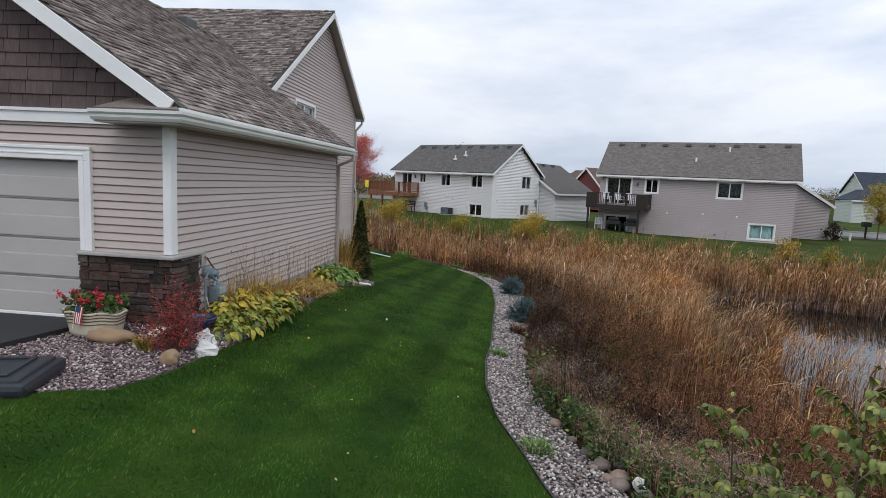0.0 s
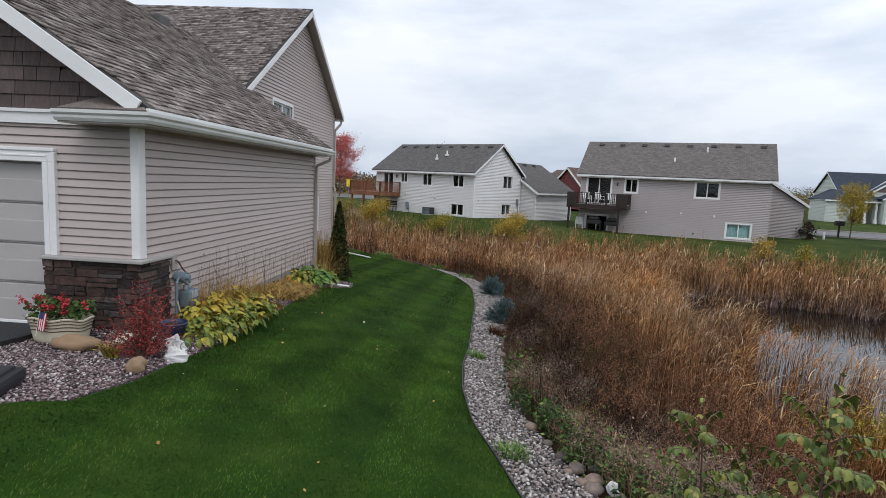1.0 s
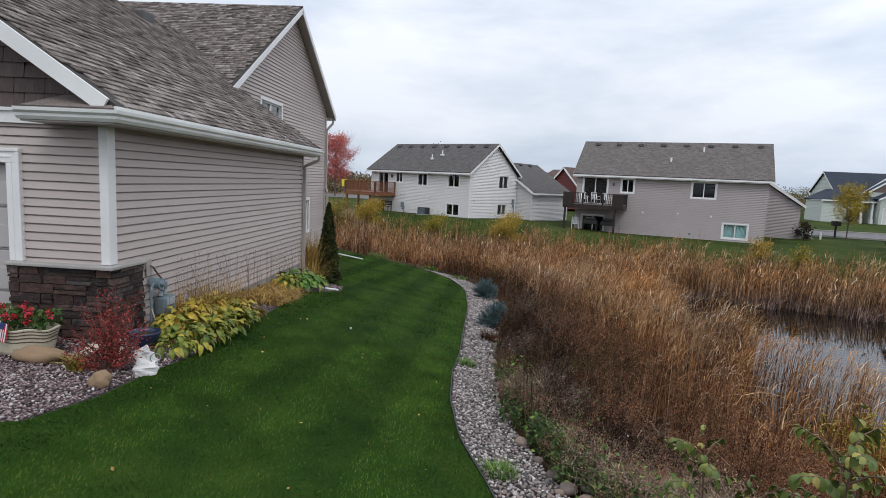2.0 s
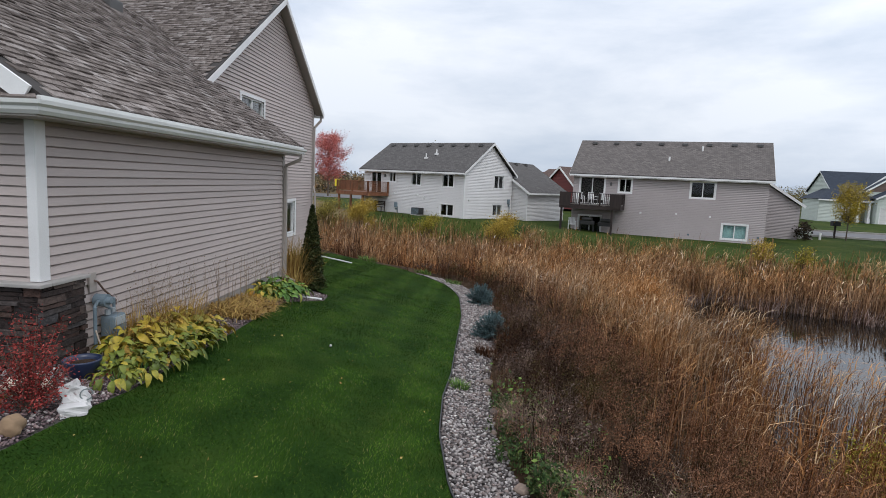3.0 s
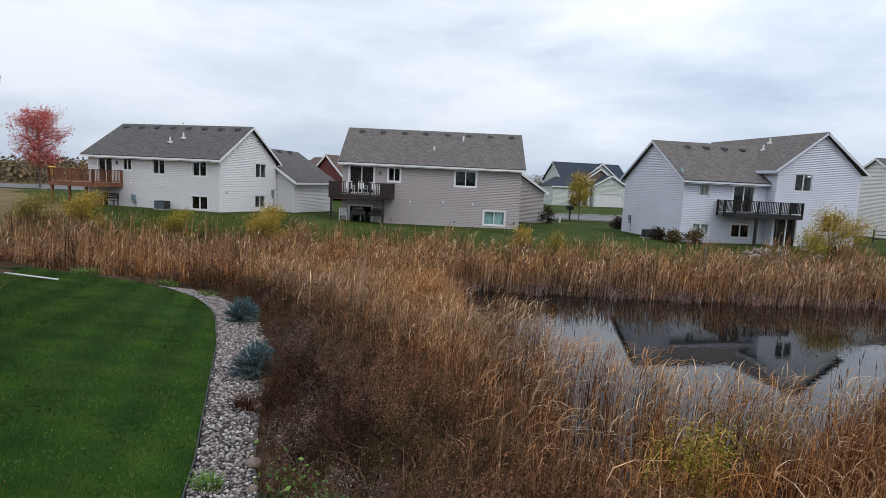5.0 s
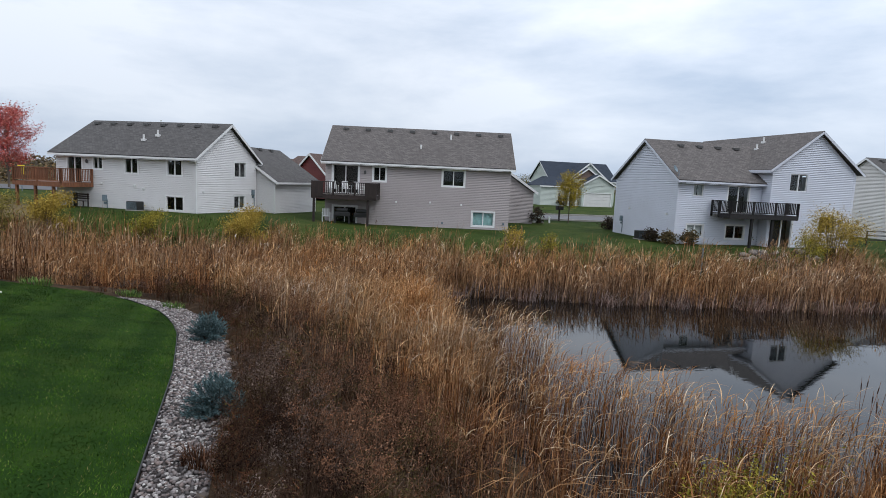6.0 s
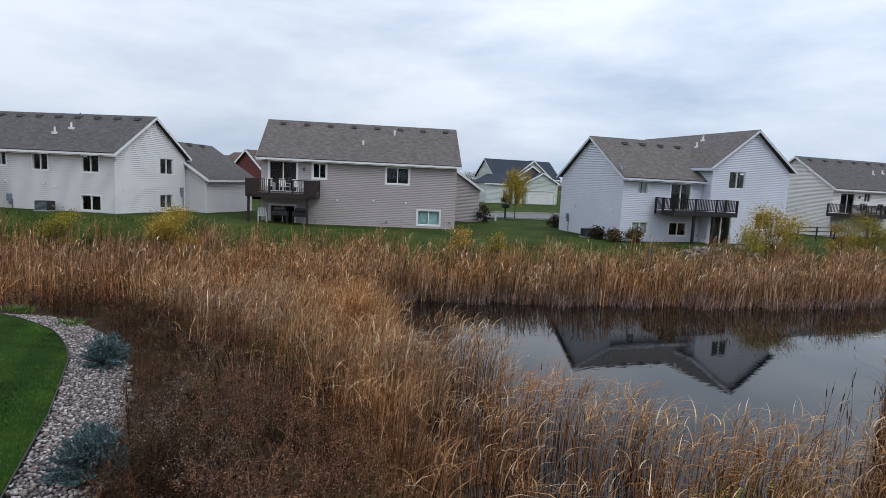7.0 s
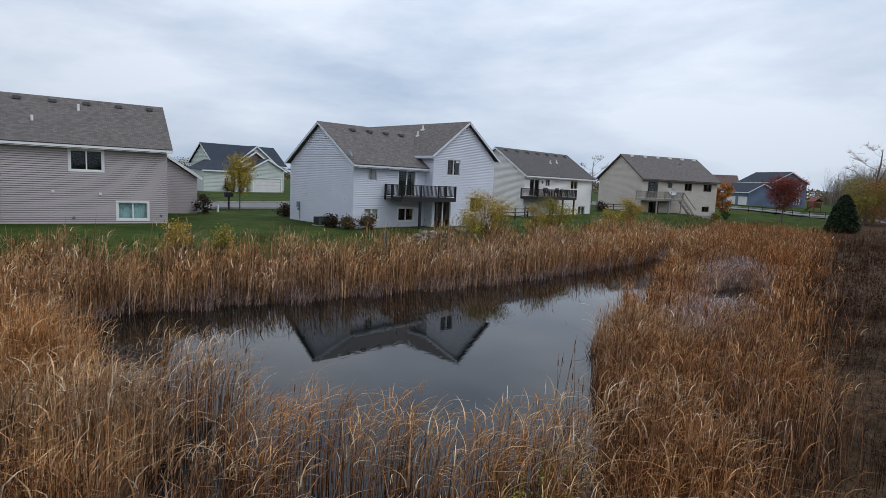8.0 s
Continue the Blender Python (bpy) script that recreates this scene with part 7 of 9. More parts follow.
for label, kind_, near_n, far_n, low, high, zone in (("feathery russet dead weeds in soft mounds on the bank", "plume", 340, 210, 0.9, 1.75, russet), ("mauve-grey dried asters in low mounds on the bank", "plume_grey", 150, 90, 0.45, 1.05, mauve),
                                                ("olive-brown dead weeds on the bank", "plume_olive", 150, 110, 0.6, 1.45, olive), ("dark brown dead weeds on the bank", "plume_dark", 150, 130, 0.6, 1.4, gloomy)):
    grow_weeds(label, M["plume_stem"], M[kind_], *feather_weeds(near_n, 1.4, 7.0, 4.6, 13.5, low, high, 0.44, 30, 7, 22, 0.0068, zone))
    grow_weeds(label, M["plume_stem"], M[kind_], *feather_weeds(far_n, -1.0, 5.8, 13, 23.6, low, high, 0.48, 20, 5, 14, 0.0105, zone))
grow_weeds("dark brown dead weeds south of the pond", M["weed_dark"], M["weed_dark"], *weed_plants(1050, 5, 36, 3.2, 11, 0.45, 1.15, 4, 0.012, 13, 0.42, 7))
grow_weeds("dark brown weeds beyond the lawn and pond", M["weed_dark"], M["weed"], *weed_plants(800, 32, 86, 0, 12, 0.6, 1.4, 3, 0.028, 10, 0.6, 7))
grow_weeds("brown weeds at the end of the lawn", M["weed"], M["weed_head"], *weed_plants(420, -26, 2.5, 22.5, 25.5, 0.5, 1.1, 4, 0.018, 10, 0.38, 7))
grow_weeds("greyish dried asters beside the gravel", M["weed_grey"], M["aster"], *weed_plants(900, 1.4, 5.8, 1.5, 8.4, 0.3, 0.85, 6, 0.008, 10, 0.25, 12, lambda x, y: (beyond_yard(x, y)[0] > 0.12) & (y + 0.7 * (x - 3) + 0.5 * np.sin(x * 3) < 6.4)))
grow_weeds("olive-brown dried weeds at the gravel's edge", M["weed"], M["plume_olive"], *weed_plants(640, -0.6, 3.4, 7.5, 23.5, 0.4, 0.9, 8, 0.008, 12, 0.26, 9, lambda x, y: beyond_yard(x, y)[0] < 0.9))


def green_edge(n):
    x, y = scatter(n, 1.4, 6, -2, 9.5)
    d, _ = beyond_yard(x, y)
    keep = (d > 0.02) & (d < 1.2 - 0.5 * (y > 7)) & (np.sin(y * 2.4 + x) > -0.3 - 0.6 * (y < 6.5))
    x, y = x[keep], y[keep]
    m = len(x)
    base = np.column_stack([x, y, ground_z(x, y)])
    stems = ribbons(base[::4], rng.uniform(0.15, 0.5, len(base[::4])), 0.008, rng.uniform(0, 6.28, len(base[::4])), rng.uniform(0.1, 0.6, len(base[::4])), 2)
    leafy = base + np.column_stack([rng.normal(0, 0.05, m), rng.normal(0, 0.05, m), rng.uniform(0.03, 1, m) ** 1.3 * (0.28 + 0.2 * np.sin(x * 5 + y * 3))])
    return joined(stems, leaf_quads(leafy, rng.uniform(0.016, 0.046, m), 0.1, 2.0))


stuff("green_weeds", [green_edge(15000)], M["weed_green"], "fresh green weeds along the outer edge of the gravel", "weeds")


def grass_blades(n, x0, x1, y0, y1, h, w, combed):
    x, y = scatter(n, x0, x1, y0, y1)
    inside = (x > np.interp(y, BED_Y, BED_X) + 0.01) & (x < np.interp(y, EDGE_Y, EDGE_X) - 0.005)
    back_part = (y > 22.4) & (x < -1.5) & (y < 22.85)
    keep = inside & (y < 22.5) | back_part
    x, y = x[keep], y[keep]
    m = len(x)
    stripe = np.sign(np.sin((x - 0.03 * y) * 2 * np.pi / 1.05) + rng.normal(0, 0.4, m))
    lean = np.where(rng.uniform(0, 1, m) < combed, stripe * np.pi / 2, rng.uniform(0, 6.28, m)) + rng.normal(0, 0.5, m)
    patch = 1 + 0.12 * np.sin(x * 1.7 + np.sin(y)) + 0.1 * np.sin(y * 1.3)
    return ribbons(np.column_stack([x, y, ground_z(x, y) - 0.004]), h * patch * rng.uniform(0.7, 1.25, m), w * rng.uniform(0.7, 1.3, m), lean, rng.uniform(0.5, 1.25, m), 1)


stuff("grass", [grass_blades(260000, -4, 4, 1.0, 8.5, 0.031, 0.0062, 0.78), grass_blades(110000, -4.7, 1, 8.5, 22.9, 0.034, 0.011, 0.55), grass_blades(9000, -5, 6, -6, 1.0, 0.05, 0.01, 0.6)], M["grass"], "short dark green mown grass", "grass")


def far_grass(n, x0, x1, reach):
    x = rng.uniform(x0, x1, n)
    y = from_table(FAR_LAWN, x) + rng.uniform(-0.5, 1, n) ** 2 * reach
    base = np.column_stack([x, y, ground_z(x, y) - 0.02])
    return ribbons(base, rng.uniform(0.12, 0.4, n), rng.uniform(0.03, 0.07, n), rng.uniform(0, 6.28, n), rng.uniform(0.2, 0.8, n), 1)


stuff("grass", [far_grass(24000, -25, 90, 5)], M["grass_far"], "longer rough grass between reeds and lawns", "grass")


def pebbles(x, y, size, subdivisions, lift=0.0):
    bm = bmesh.new()
    bmesh.ops.create_icosphere(bm, subdivisions=subdivisions, radius=1.0)
    base = np.array([v.co for v in bm.verts])
    tri = np.array([[v.index for v in f.verts] for f in bm.faces])
    bm.free()
    n = len(x)
    sc = size[:, None] * np.column_stack([rng.uniform(0.8, 1.35, n), rng.uniform(0.65, 1.0, n), rng.uniform(0.4, 0.75, n)])
    lump = 1 + rng.normal(0, 0.07, (n, len(base)))
    a, t = rng.uniform(0, 6.28, n), rng.normal(0, 0.35, n)
    p = base[None] * sc[:, None, :] * lump[:, :, None]
    px, pz = p[..., 0] * np.cos(t)[:, None] - p[..., 2] * np.sin(t)[:, None], p[..., 0] * np.sin(t)[:, None] + p[..., 2] * np.cos(t)[:, None]
    q = np.stack([px * np.cos(a)[:, None] - p[..., 1] * np.sin(a)[:, None], px * np.sin(a)[:, None] + p[..., 1] * np.cos(a)[:, None], pz], -1)
    q += np.column_stack([x, y, ground_z(x, y) + lift + rng.uniform(-0.012, 0.014, n)])[:, None, :]
    return q.reshape(-1, 3), (tri[None] + len(base) * np.arange(n)[:, None, None]).reshape(-1, 3)


def strip_points(y0, y1, gap):
    ys = np.arange(y0, y1, gap)
    X, Y = [], []
    for y in ys:
        a, b = np.interp(y, EDGE_Y, EDGE_X) + 0.03, np.interp(y, OUTER_Y, OUTER_X)
        k = int((b - a) / gap)
        X.append(a + (np.arange(k) + rng.uniform(0, 1)) * gap)
        Y.append(np.full(k, y))
    X, Y = np.concatenate(X), np.concatenate(Y)
    return X + rng.normal(0, gap * 0.3, len(X)), Y + rng.normal(0, gap * 0.3, len(Y))


sx, sy = strip_points(1.0, 9.0, 0.03)
tx, ty = strip_points(9.0, 22.4, 0.043)
ux, uy = strip_points(-5, 1.0, 0.08)
tagged(numpy_mesh("river_gravel", *pebbles(sx, sy, rng.uniform(0.012, 0.027, len(sx)), 1), M["river_rock"], smooth=True), "rounded grey and tan river stones beside the lawn", "gravel", kind="stuff")
tagged(numpy_mesh("river_gravel", *joined(pebbles(tx, ty, rng.uniform(0.016, 0.033, len(tx)), 1), pebbles(ux, uy, rng.uniform(0.035, 0.05, len(ux)), 1)), M["river_rock"], smooth=True), "rounded grey river stones further along the lawn", "gravel", kind="stuff")


def bed_points(gap):
    X, Y = np.meshgrid(np.arange(-4.6, -2.1, gap), np.arange(2.3, 13.4, gap))
    X, Y = X.ravel() + rng.normal(0, gap * 0.3, X.size), Y.ravel() + rng.normal(0, gap * 0.3, X.size)
    right = np.interp(Y, BED_Y, BED_X) - 0.03
    left = np.interp(Y, [2.2, 4.4, 5.6, 5.9, 5.95, 14.2], [-4.33, -4.33, -4.3, -4.3, -3.25, -3.25])
    keep = (X < right) & (X > left)
    return X[keep], Y[keep]


bx, by = bed_points(0.026)
thin_out = (by < 6.2) | (rng.uniform(0, 1, len(bx)) < 0.6)
bx, by = bx[thin_out], by[thin_out]
tagged(numpy_mesh("bed_gravel", *pebbles(bx, by, rng.uniform(0.009, 0.021, len(bx)), 1, 0.0), M["plum_rock"], smooth=True), "plum-grey pebbles in the planting bed", "gravel", kind="stuff")

# ---- trees and shrubs ----


def leaves_of(name, *stops, rough=0.6):
    M[name] = by_island(name, list(stops), rough, 2.0, spec=0.12, bump=0.0, mottling=0.6)


leaves_of("leaf_red", (0, (0.29, 0.04, 0.034)), (0.5, (0.54, 0.10, 0.082)), (1, (0.72, 0.25, 0.19)))
leaves_of("leaf_dark_red", (0, (0.11, 0.018, 0.016)), (0.5, (0.25, 0.036, 0.032)), (1, (0.42, 0.09, 0.075)))
leaves_of("leaf_rust", (0, (0.16, 0.06, 0.025)), (0.5, (0.28, 0.12, 0.04)), (1, (0.42, 0.22, 0.07)))
leaves_of("leaf_orange", (0, (0.30, 0.10, 0.02)), (0.5, (0.45, 0.17, 0.03)), (1, (0.60, 0.30, 0.06)))
leaves_of("leaf_yellow", (0, (0.19, 0.13, 0.022)), (0.5, (0.39, 0.275, 0.042)), (1, (0.60, 0.44, 0.085)))
leaves_of("leaf_gold", (0, (0.20, 0.14, 0.014)), (0.5, (0.42, 0.31, 0.03)), (1, (0.60, 0.47, 0.07)))
leaves_of("leaf_brown_red", (0, (0.10, 0.022, 0.014)), (0.5, (0.20, 0.045, 0.03)), (1, (0.34, 0.10, 0.06)))
leaves_of("leaf_lime", (0, (0.12, 0.11, 0.012)), (0.5, (0.26, 0.22, 0.025)), (1, (0.45, 0.37, 0.055)))
leaves_of("leaf_olive", (0, (0.10, 0.09, 0.02)), (0.5, (0.22, 0.19, 0.04)), (1, (0.40, 0.32, 0.07)))
leaves_of("leaf_green", (0, (0.03, 0.06, 0.015)), (0.5, (0.06, 0.11, 0.03)), (1, (0.12, 0.17, 0.05)))
leaves_of("arborvitae", (0, (0.016, 0.024, 0.007)), (0.6, (0.034, 0.048, 0.014)), (1, (0.075, 0.075, 0.028)))
leaves_of("conifer", (0, (0.010, 0.020, 0.010)), (0.6, (0.026, 0.044, 0.022)), (1, (0.055, 0.07, 0.035)))
leaves_of("blue_spruce", (0, (0.045, 0.082, 0.085)), (0.5, (0.105, 0.17, 0.175)), (1, (0.23, 0.32, 0.33)))
leaves_of("dark_shrub", (0, (0.02, 0.015, 0.012)), (0.6, (0.05, 0.035, 0.025)), (1, (0.10, 0.075, 0.04)))
leaves_of("shrub_brown", (0, (0.05, 0.042, 0.02)), (0.6, (0.12, 0.09, 0.042)), (1, (0.22, 0.16, 0.07)))
leaves_of("thicket_olive", (0, (0.09, 0.075, 0.03)), (0.5, (0.17, 0.14, 0.052)), (1, (0.28, 0.23, 0.08)))
leaves_of("thicket", (0, (0.09, 0.078, 0.072)), (0.6, (0.17, 0.142, 0.125)), (1, (0.24, 0.195, 0.15)))
leaves_of("far_wood", (0, (0.055, 0.045, 0.035)), (0.5, (0.12, 0.095, 0.055)), (0.85, (0.19, 0.145, 0.06)), (1, (0.22, 0.11, 0.05)))


def broadleaf(name, label, x, y, height, spread, leaf, count, size, trunk_part=0.25, bare=False, category="tree", group="", stems=1, z=None, density=0.45):
    """Trunk, limbs and a crown of many small leaves gathered round the twig ends."""
    g = float(ground_z(x, y)) if z is None else z
    t = thing(name, label, category, pose(x, y, g), group)
    bm = bmesh.new()
    tips = []
    for s in range(stems):
        a0 = s * 2.4 + rng.uniform(0, 1)
        tilt = 0.0 if stems == 1 else rng.uniform(0.04, 0.26)
        top = Vector((math.cos(a0) * tilt * height, math.sin(a0) * tilt * height, height * rng.uniform(0.75, 0.92)))
        r0 = height * (0.022 if stems == 1 else 0.008)
        pts = [Vector((math.cos(a0) * 0.05 * (stems > 1), math.sin(a0) * 0.05 * (stems > 1), -0.15)) .lerp(top, k / 5) + Vector((rng.normal(0, 0.012), rng.normal(0, 0.012), 0)) * height * (0 < k < 5) for k in range(6)]
        tube(bm, pts, [r0 * (1 - 0.16 * k) for k in range(6)], 7)
        limbs = int(9 if stems == 1 else 4)
        for k in range(limbs):
            f = trunk_part + (0.95 - trunk_part) * (k + rng.uniform(0, 0.8)) / limbs
            p = pts[0].lerp(top, f)
            a = k * 2.399 + rng.uniform(-0.4, 0.4)
            reach = spread * (1.05 - 0.65 * abs(f - 0.5)) * rng.uniform(0.7, 1.05) * (1.0 if stems == 1 else 0.6)
            e = p + Vector((math.cos(a) * reach, math.sin(a) * reach, reach * rng.uniform(0.35, 0.9)))
            mid = p.lerp(e, 0.5) + Vector((0, 0, -0.06 * reach))
            tube(bm, [p, mid, e], [r0 * 0.45 * (1.1 - f), r0 * 0.28 * (1.1 - f), r0 * 0.08], 5, False)
            for j in range(5):
                q = p.lerp(e, rng.uniform(0.35, 1.0))
                b = a + rng.normal(0, 0.9)
                d = q + Vector((math.cos(b), math.sin(b), rng.uniform(0.1, 0.9))) * reach * rng.uniform(0.25, 0.5)
                tube(bm, [q, d], [r0 * 0.1, r0 * 0.03], 3, False)
                tips.append((q, d))
                if bare:
                    for _ in range(7):
                        d2 = d.lerp(q, 0.4) + Vector((rng.normal(0, 0.3), rng.normal(0, 0.3), rng.uniform(0.1, 0.5))) * reach * 0.4
                        tube(bm, [d.lerp(q, 0.4), d2], [max(r0 * 0.05, 0.016), 0.01], 3, False)
    part("trunk", bm, M["bark"], t)
    if count:
        ends = np.array([list(a.lerp(b, u)) for a, b in tips for u in (0.4, 0.8, 1.05)])
        pick = rng.integers(0, len(ends), count)
        c = ends[pick] + rng.normal(0, spread * density * 0.4, (count, 3)) * np.array([1, 1, 0.8])
        c[:, 2] = np.maximum(c[:, 2], height * 0.08)
        crown = numpy_mesh("crown", *leaf_quads(c, size * rng.uniform(0.6, 1.3, count)), M[leaf], t)
        tagged(crown, kind="stuff")
    return t


broadleaf("tree", "small orange tree behind the beige house", 101.5, 23.6, 5.4, 1.2, "leaf_orange", 8000, 0.11, 0.12)


def street_tree(name, label, x, y, height, spread, leaf, count, size, clear, limbs=34, girth=1.0, widest=0.4):
    """A young tree with a straight bare stem and an upright crown of rising limbs and twigs."""
    t = thing(name, label, "tree", pose(x, y, float(ground_z(x, y))))
    bm = bmesh.new()
    tube(bm, [(0, 0, -0.1), (0.02, 0.01, clear * height), (0.0, 0.03, 0.65 * height), (0.01, 0.0, 0.98 * height)], [0.055 * girth, 0.045 * girth, 0.025 * girth, 0.006], 7)
    ends = []
    for k in range(limbs):
        f = clear + (0.92 - clear) * (k + rng.uniform(0, 1)) / limbs
        up = (f - clear) / (1 - clear)
        reach = spread * math.sqrt(max(0.06, 1 - (abs(up - widest) / (1 - widest if up > widest else widest + 0.25)) ** 2)) * rng.uniform(0.6, 1.12)
        a = k * 2.399
        p = Vector((0.01, 0.01, f * height * 0.9))
        e = p + Vector((math.cos(a) * reach, math.sin(a) * reach, reach * rng.uniform(0.6, 1.15)))
        mid = p.lerp(e, 0.5) - Vector((0, 0, 0.06 * reach))
        tube(bm, [p, mid, e], [0.016 * girth, 0.01 * girth, 0.004], 4, False)
        ends += [p.lerp(e, u) for u in (0.35, 0.55, 0.75, 0.92, 1.0)]
        for _ in range(5):
            q = p.lerp(e, rng.uniform(0.35, 1.0))
            w = q + Vector((rng.normal(0, 0.28), rng.normal(0, 0.28), rng.uniform(0.1, 0.5))) * spread * 0.5
            tube(bm, [q, w], [0.006 * girth, 0.003], 3, False)
            ends += [q.lerp(w, 0.5), w]
    part("trunk", bm, M["bark"], t)
    ends = np.array([list(q) for q in ends])
    c = ends[rng.integers(0, len(ends), count)] + rng.normal(0, 0.11 * spread, (count, 3))
    tagged(numpy_mesh("crown", *leaf_quads(c, size * rng.uniform(0.6, 1.3, count)), M[leaf], t), kind="stuff")
    return t


street_tree("tree", "slim young yellow street tree with loose crown", 32.7, 50.6, 4.7, 1.3, "leaf_gold", 8000, 0.06, 0.3)
street_tree("maple", "red maple with thinning scarlet leaves by the road", -19.2, 76, 8.6, 2.5, "leaf_red", 14500, 0.09, 0.2, 46, 2.2, 0.35)
street_tree("maple", "dark red maple by the far street", 93.5, 14.6, 5.9, 2.3, "leaf_brown_red", 15000, 0.085, 0.24, 40, 1.8, 0.35)
broadleaf("tree", "bare grey tree behind the cream house", 106, 47, 9.0, 3.6, "leaf_olive", 0, 0.2, 0.2, bare=True)
broadleaf("tree", "almost bare tree behind the white house", -7.8, 86, 9.8, 2.6, "leaf_olive", 120, 0.2, 0.3, bare=True)
broadleaf("tree", "bare tree with a few brown leaves at the pond's end", 100, 4.4, 12.0, 3.8, "leaf_orange", 500, 0.09, 0.2, bare=True)
broadleaf("tree", "olive and orange autumn tree at the pond's end", 96, 5.4, 5.4, 2.3, "leaf_olive", 11000, 0.085, 0.08, density=0.6)
broadleaf("tree", "rust-coloured autumn tree at the pond's end", 97, 2.9, 6.0, 2.8, "leaf_rust", 10000, 0.085, 0.08, density=0.6)
broadleaf("tree", "yellowish tree at the pond's end", 103, 5.8, 6.0, 2.3, "leaf_olive", 9000, 0.085, 0.1, density=0.6)

BUSHES = [(2.8, 37.7, 2.5, 1.9, "leaf_yellow", 3600), (-2.3, 40.1, 2.0, 1.5, "leaf_lime", 1500), (-7.6, 42.4, 2.4, 1.9, "leaf_yellow", 3200), (-10.4, 43.1, 2.3, 1.8, "leaf_olive", 2200), (16.3, 31.4, 2.2, 0.8, "leaf_yellow", 1300), (18.1, 30.6, 2.0, 0.9, "leaf_lime", 700),
          (34.6, 26.5, 3.5, 2.5, "leaf_yellow", 4600), (32.4, 26.3, 2.4, 1.2, "leaf_lime", 900), (43.2, 25.5, 3.1, 2.2, "leaf_lime", 2900), (41.4, 26.2, 2.9, 1.1, "leaf_yellow", 1000), (58.6, 24.5, 3.2, 1.8, "leaf_yellow", 2600), (53.9, 24.9, 2.2, 1.2, "leaf_yellow", 1100)]
for x, y, h, s, leaf, n in BUSHES:
    broadleaf("willow_bush", "loose yellow autumn willow bush above the reeds", x, y, h, s * 0.8, leaf, n * 3, 0.05, 0.12, category="bush", group="willow bushes", stems=17, density=0.42)
for x, y, h, s, leaf in ((28.0, 48.5, 1.6, 0.9, "dark_shrub"), (32.4, 44.1, 1.0, 0.9, "dark_shrub"), (29.4, 35.5, 0.75, 0.7, "dark_shrub"), (29.5, 34.0, 0.75, 0.7, "shrub_brown"), (30.7, 33.3, 0.9, 0.75, "shrub_brown"),
                         (76.6, 34, 1.3, 1.1, "dark_shrub"), (79, 31, 1.2, 0.9, "leaf_green"), (95.5, 22, 1.4, 0.8, "leaf_green"), (93.2, 22.9, 1.1, 0.7, "leaf_olive"), (53.5, 84.2, 1.6, 1.0, "dark_shrub"), (51.6, 85.6, 1.3, 0.6, "dark_shrub")):
    broadleaf("shrub", "dark rounded garden shrub against a house wall" if leaf == "dark_shrub" else "small green-yellow garden shrub by a house", x, y, h, s * 0.8, leaf, 900, 0.1, 0.1, category="shrub", group="garden shrubs", stems=5, density=0.6)


def conifer(name, label, x, y, height, radius, leaf, layers, per, size, power=1.0, category="tree", lift=0.02):
    g = float(ground_z(x, y))
    t = thing(name, label, category, pose(x, y, g))
    bm = bmesh.new()
    tube(bm, [(0, 0, -0.1), (0, 0, height * 0.9)], [height * 0.025, height * 0.006], 6)
    part("trunk", bm, M["bark"], t)
    n = layers * per
    f = rng.uniform(0, 1, n) ** 1.25
    a = rng.uniform(0, 6.28, n)
    edge = radius * (1 - f) ** power * (1 + 0.12 * np.sin(a * 5 + f * 20))
    r = edge * np.sqrt(rng.uniform(0.25, 1, n))
    c = np.column_stack([np.cos(a) * r, np.sin(a) * r, lift + f * height])
    crown = numpy_mesh("crown", *leaf_quads(c, size * rng.uniform(0.6, 1.3, n), -0.4, 2.4), M[leaf], t)
    tagged(crown, kind="stuff")
    return t


conifer("arborvitae", "slim dark green arborvitae at the garage corner", -2.84, 13.95, 2.0, 0.34, "arborvitae", 60, 110, 0.036, 0.72)
conifer("evergreen", "dark green evergreen at the pond's end", 87, 7.7, 4.2, 1.75, "conifer", 60, 150, 0.17, 0.5)


def spruce(x, y, r, h, label):
    g = float(ground_z(x, y))
    t = thing("spruce", label, "shrub", pose(x, y, g), "dwarf spruces in the gravel")
    bm = bmesh.new()
    tips = []
    for k in range(140):
        a, e = k * 2.399, rng.uniform(0.05, 1.35)
        d = Vector((math.cos(a) * math.cos(e) * r, math.sin(a) * math.cos(e) * r, math.sin(e) * h)) * rng.uniform(0.75, 1.05)
        o = Vector((0, 0, 0.06))
        tube(bm, [o, d * 0.6 + o, d + o], [0.008, 0.005, 0.002], 3, False)
        tips.append((o, d))
    tagged(part("branch", bm, M["bark"], t), kind="stuff")
    n = 11000
    pick = rng.integers(0, len(tips), n)
    f = rng.uniform(0.3, 1.05, n)
    D = np.array([list(tips[i][1]) for i in pick])
    c = D * f[:, None] + np.array([0, 0, 0.06])
    dirs = D / np.linalg.norm(D, axis=1)[:, None] + rng.normal(0, 0.55, (n, 3))
    dirs /= np.linalg.norm(dirs, axis=1)[:, None]
    side_ = np.cross(dirs, rng.normal(size=(n, 3)))
    side_ /= np.linalg.norm(side_, axis=1)[:, None]
    ln = rng.uniform(0.03, 0.055, n)[:, None]
    v = np.stack([c - side_ * 0.008, c + side_ * 0.008, c + dirs * ln + side_ * 0.003, c + dirs * ln - side_ * 0.003], 1).reshape(-1, 3)
    crown = numpy_mesh("needles", v, np.arange(4 * n).reshape(n, 4), M["blue_spruce"], t)
    tagged(crown, kind="stuff")


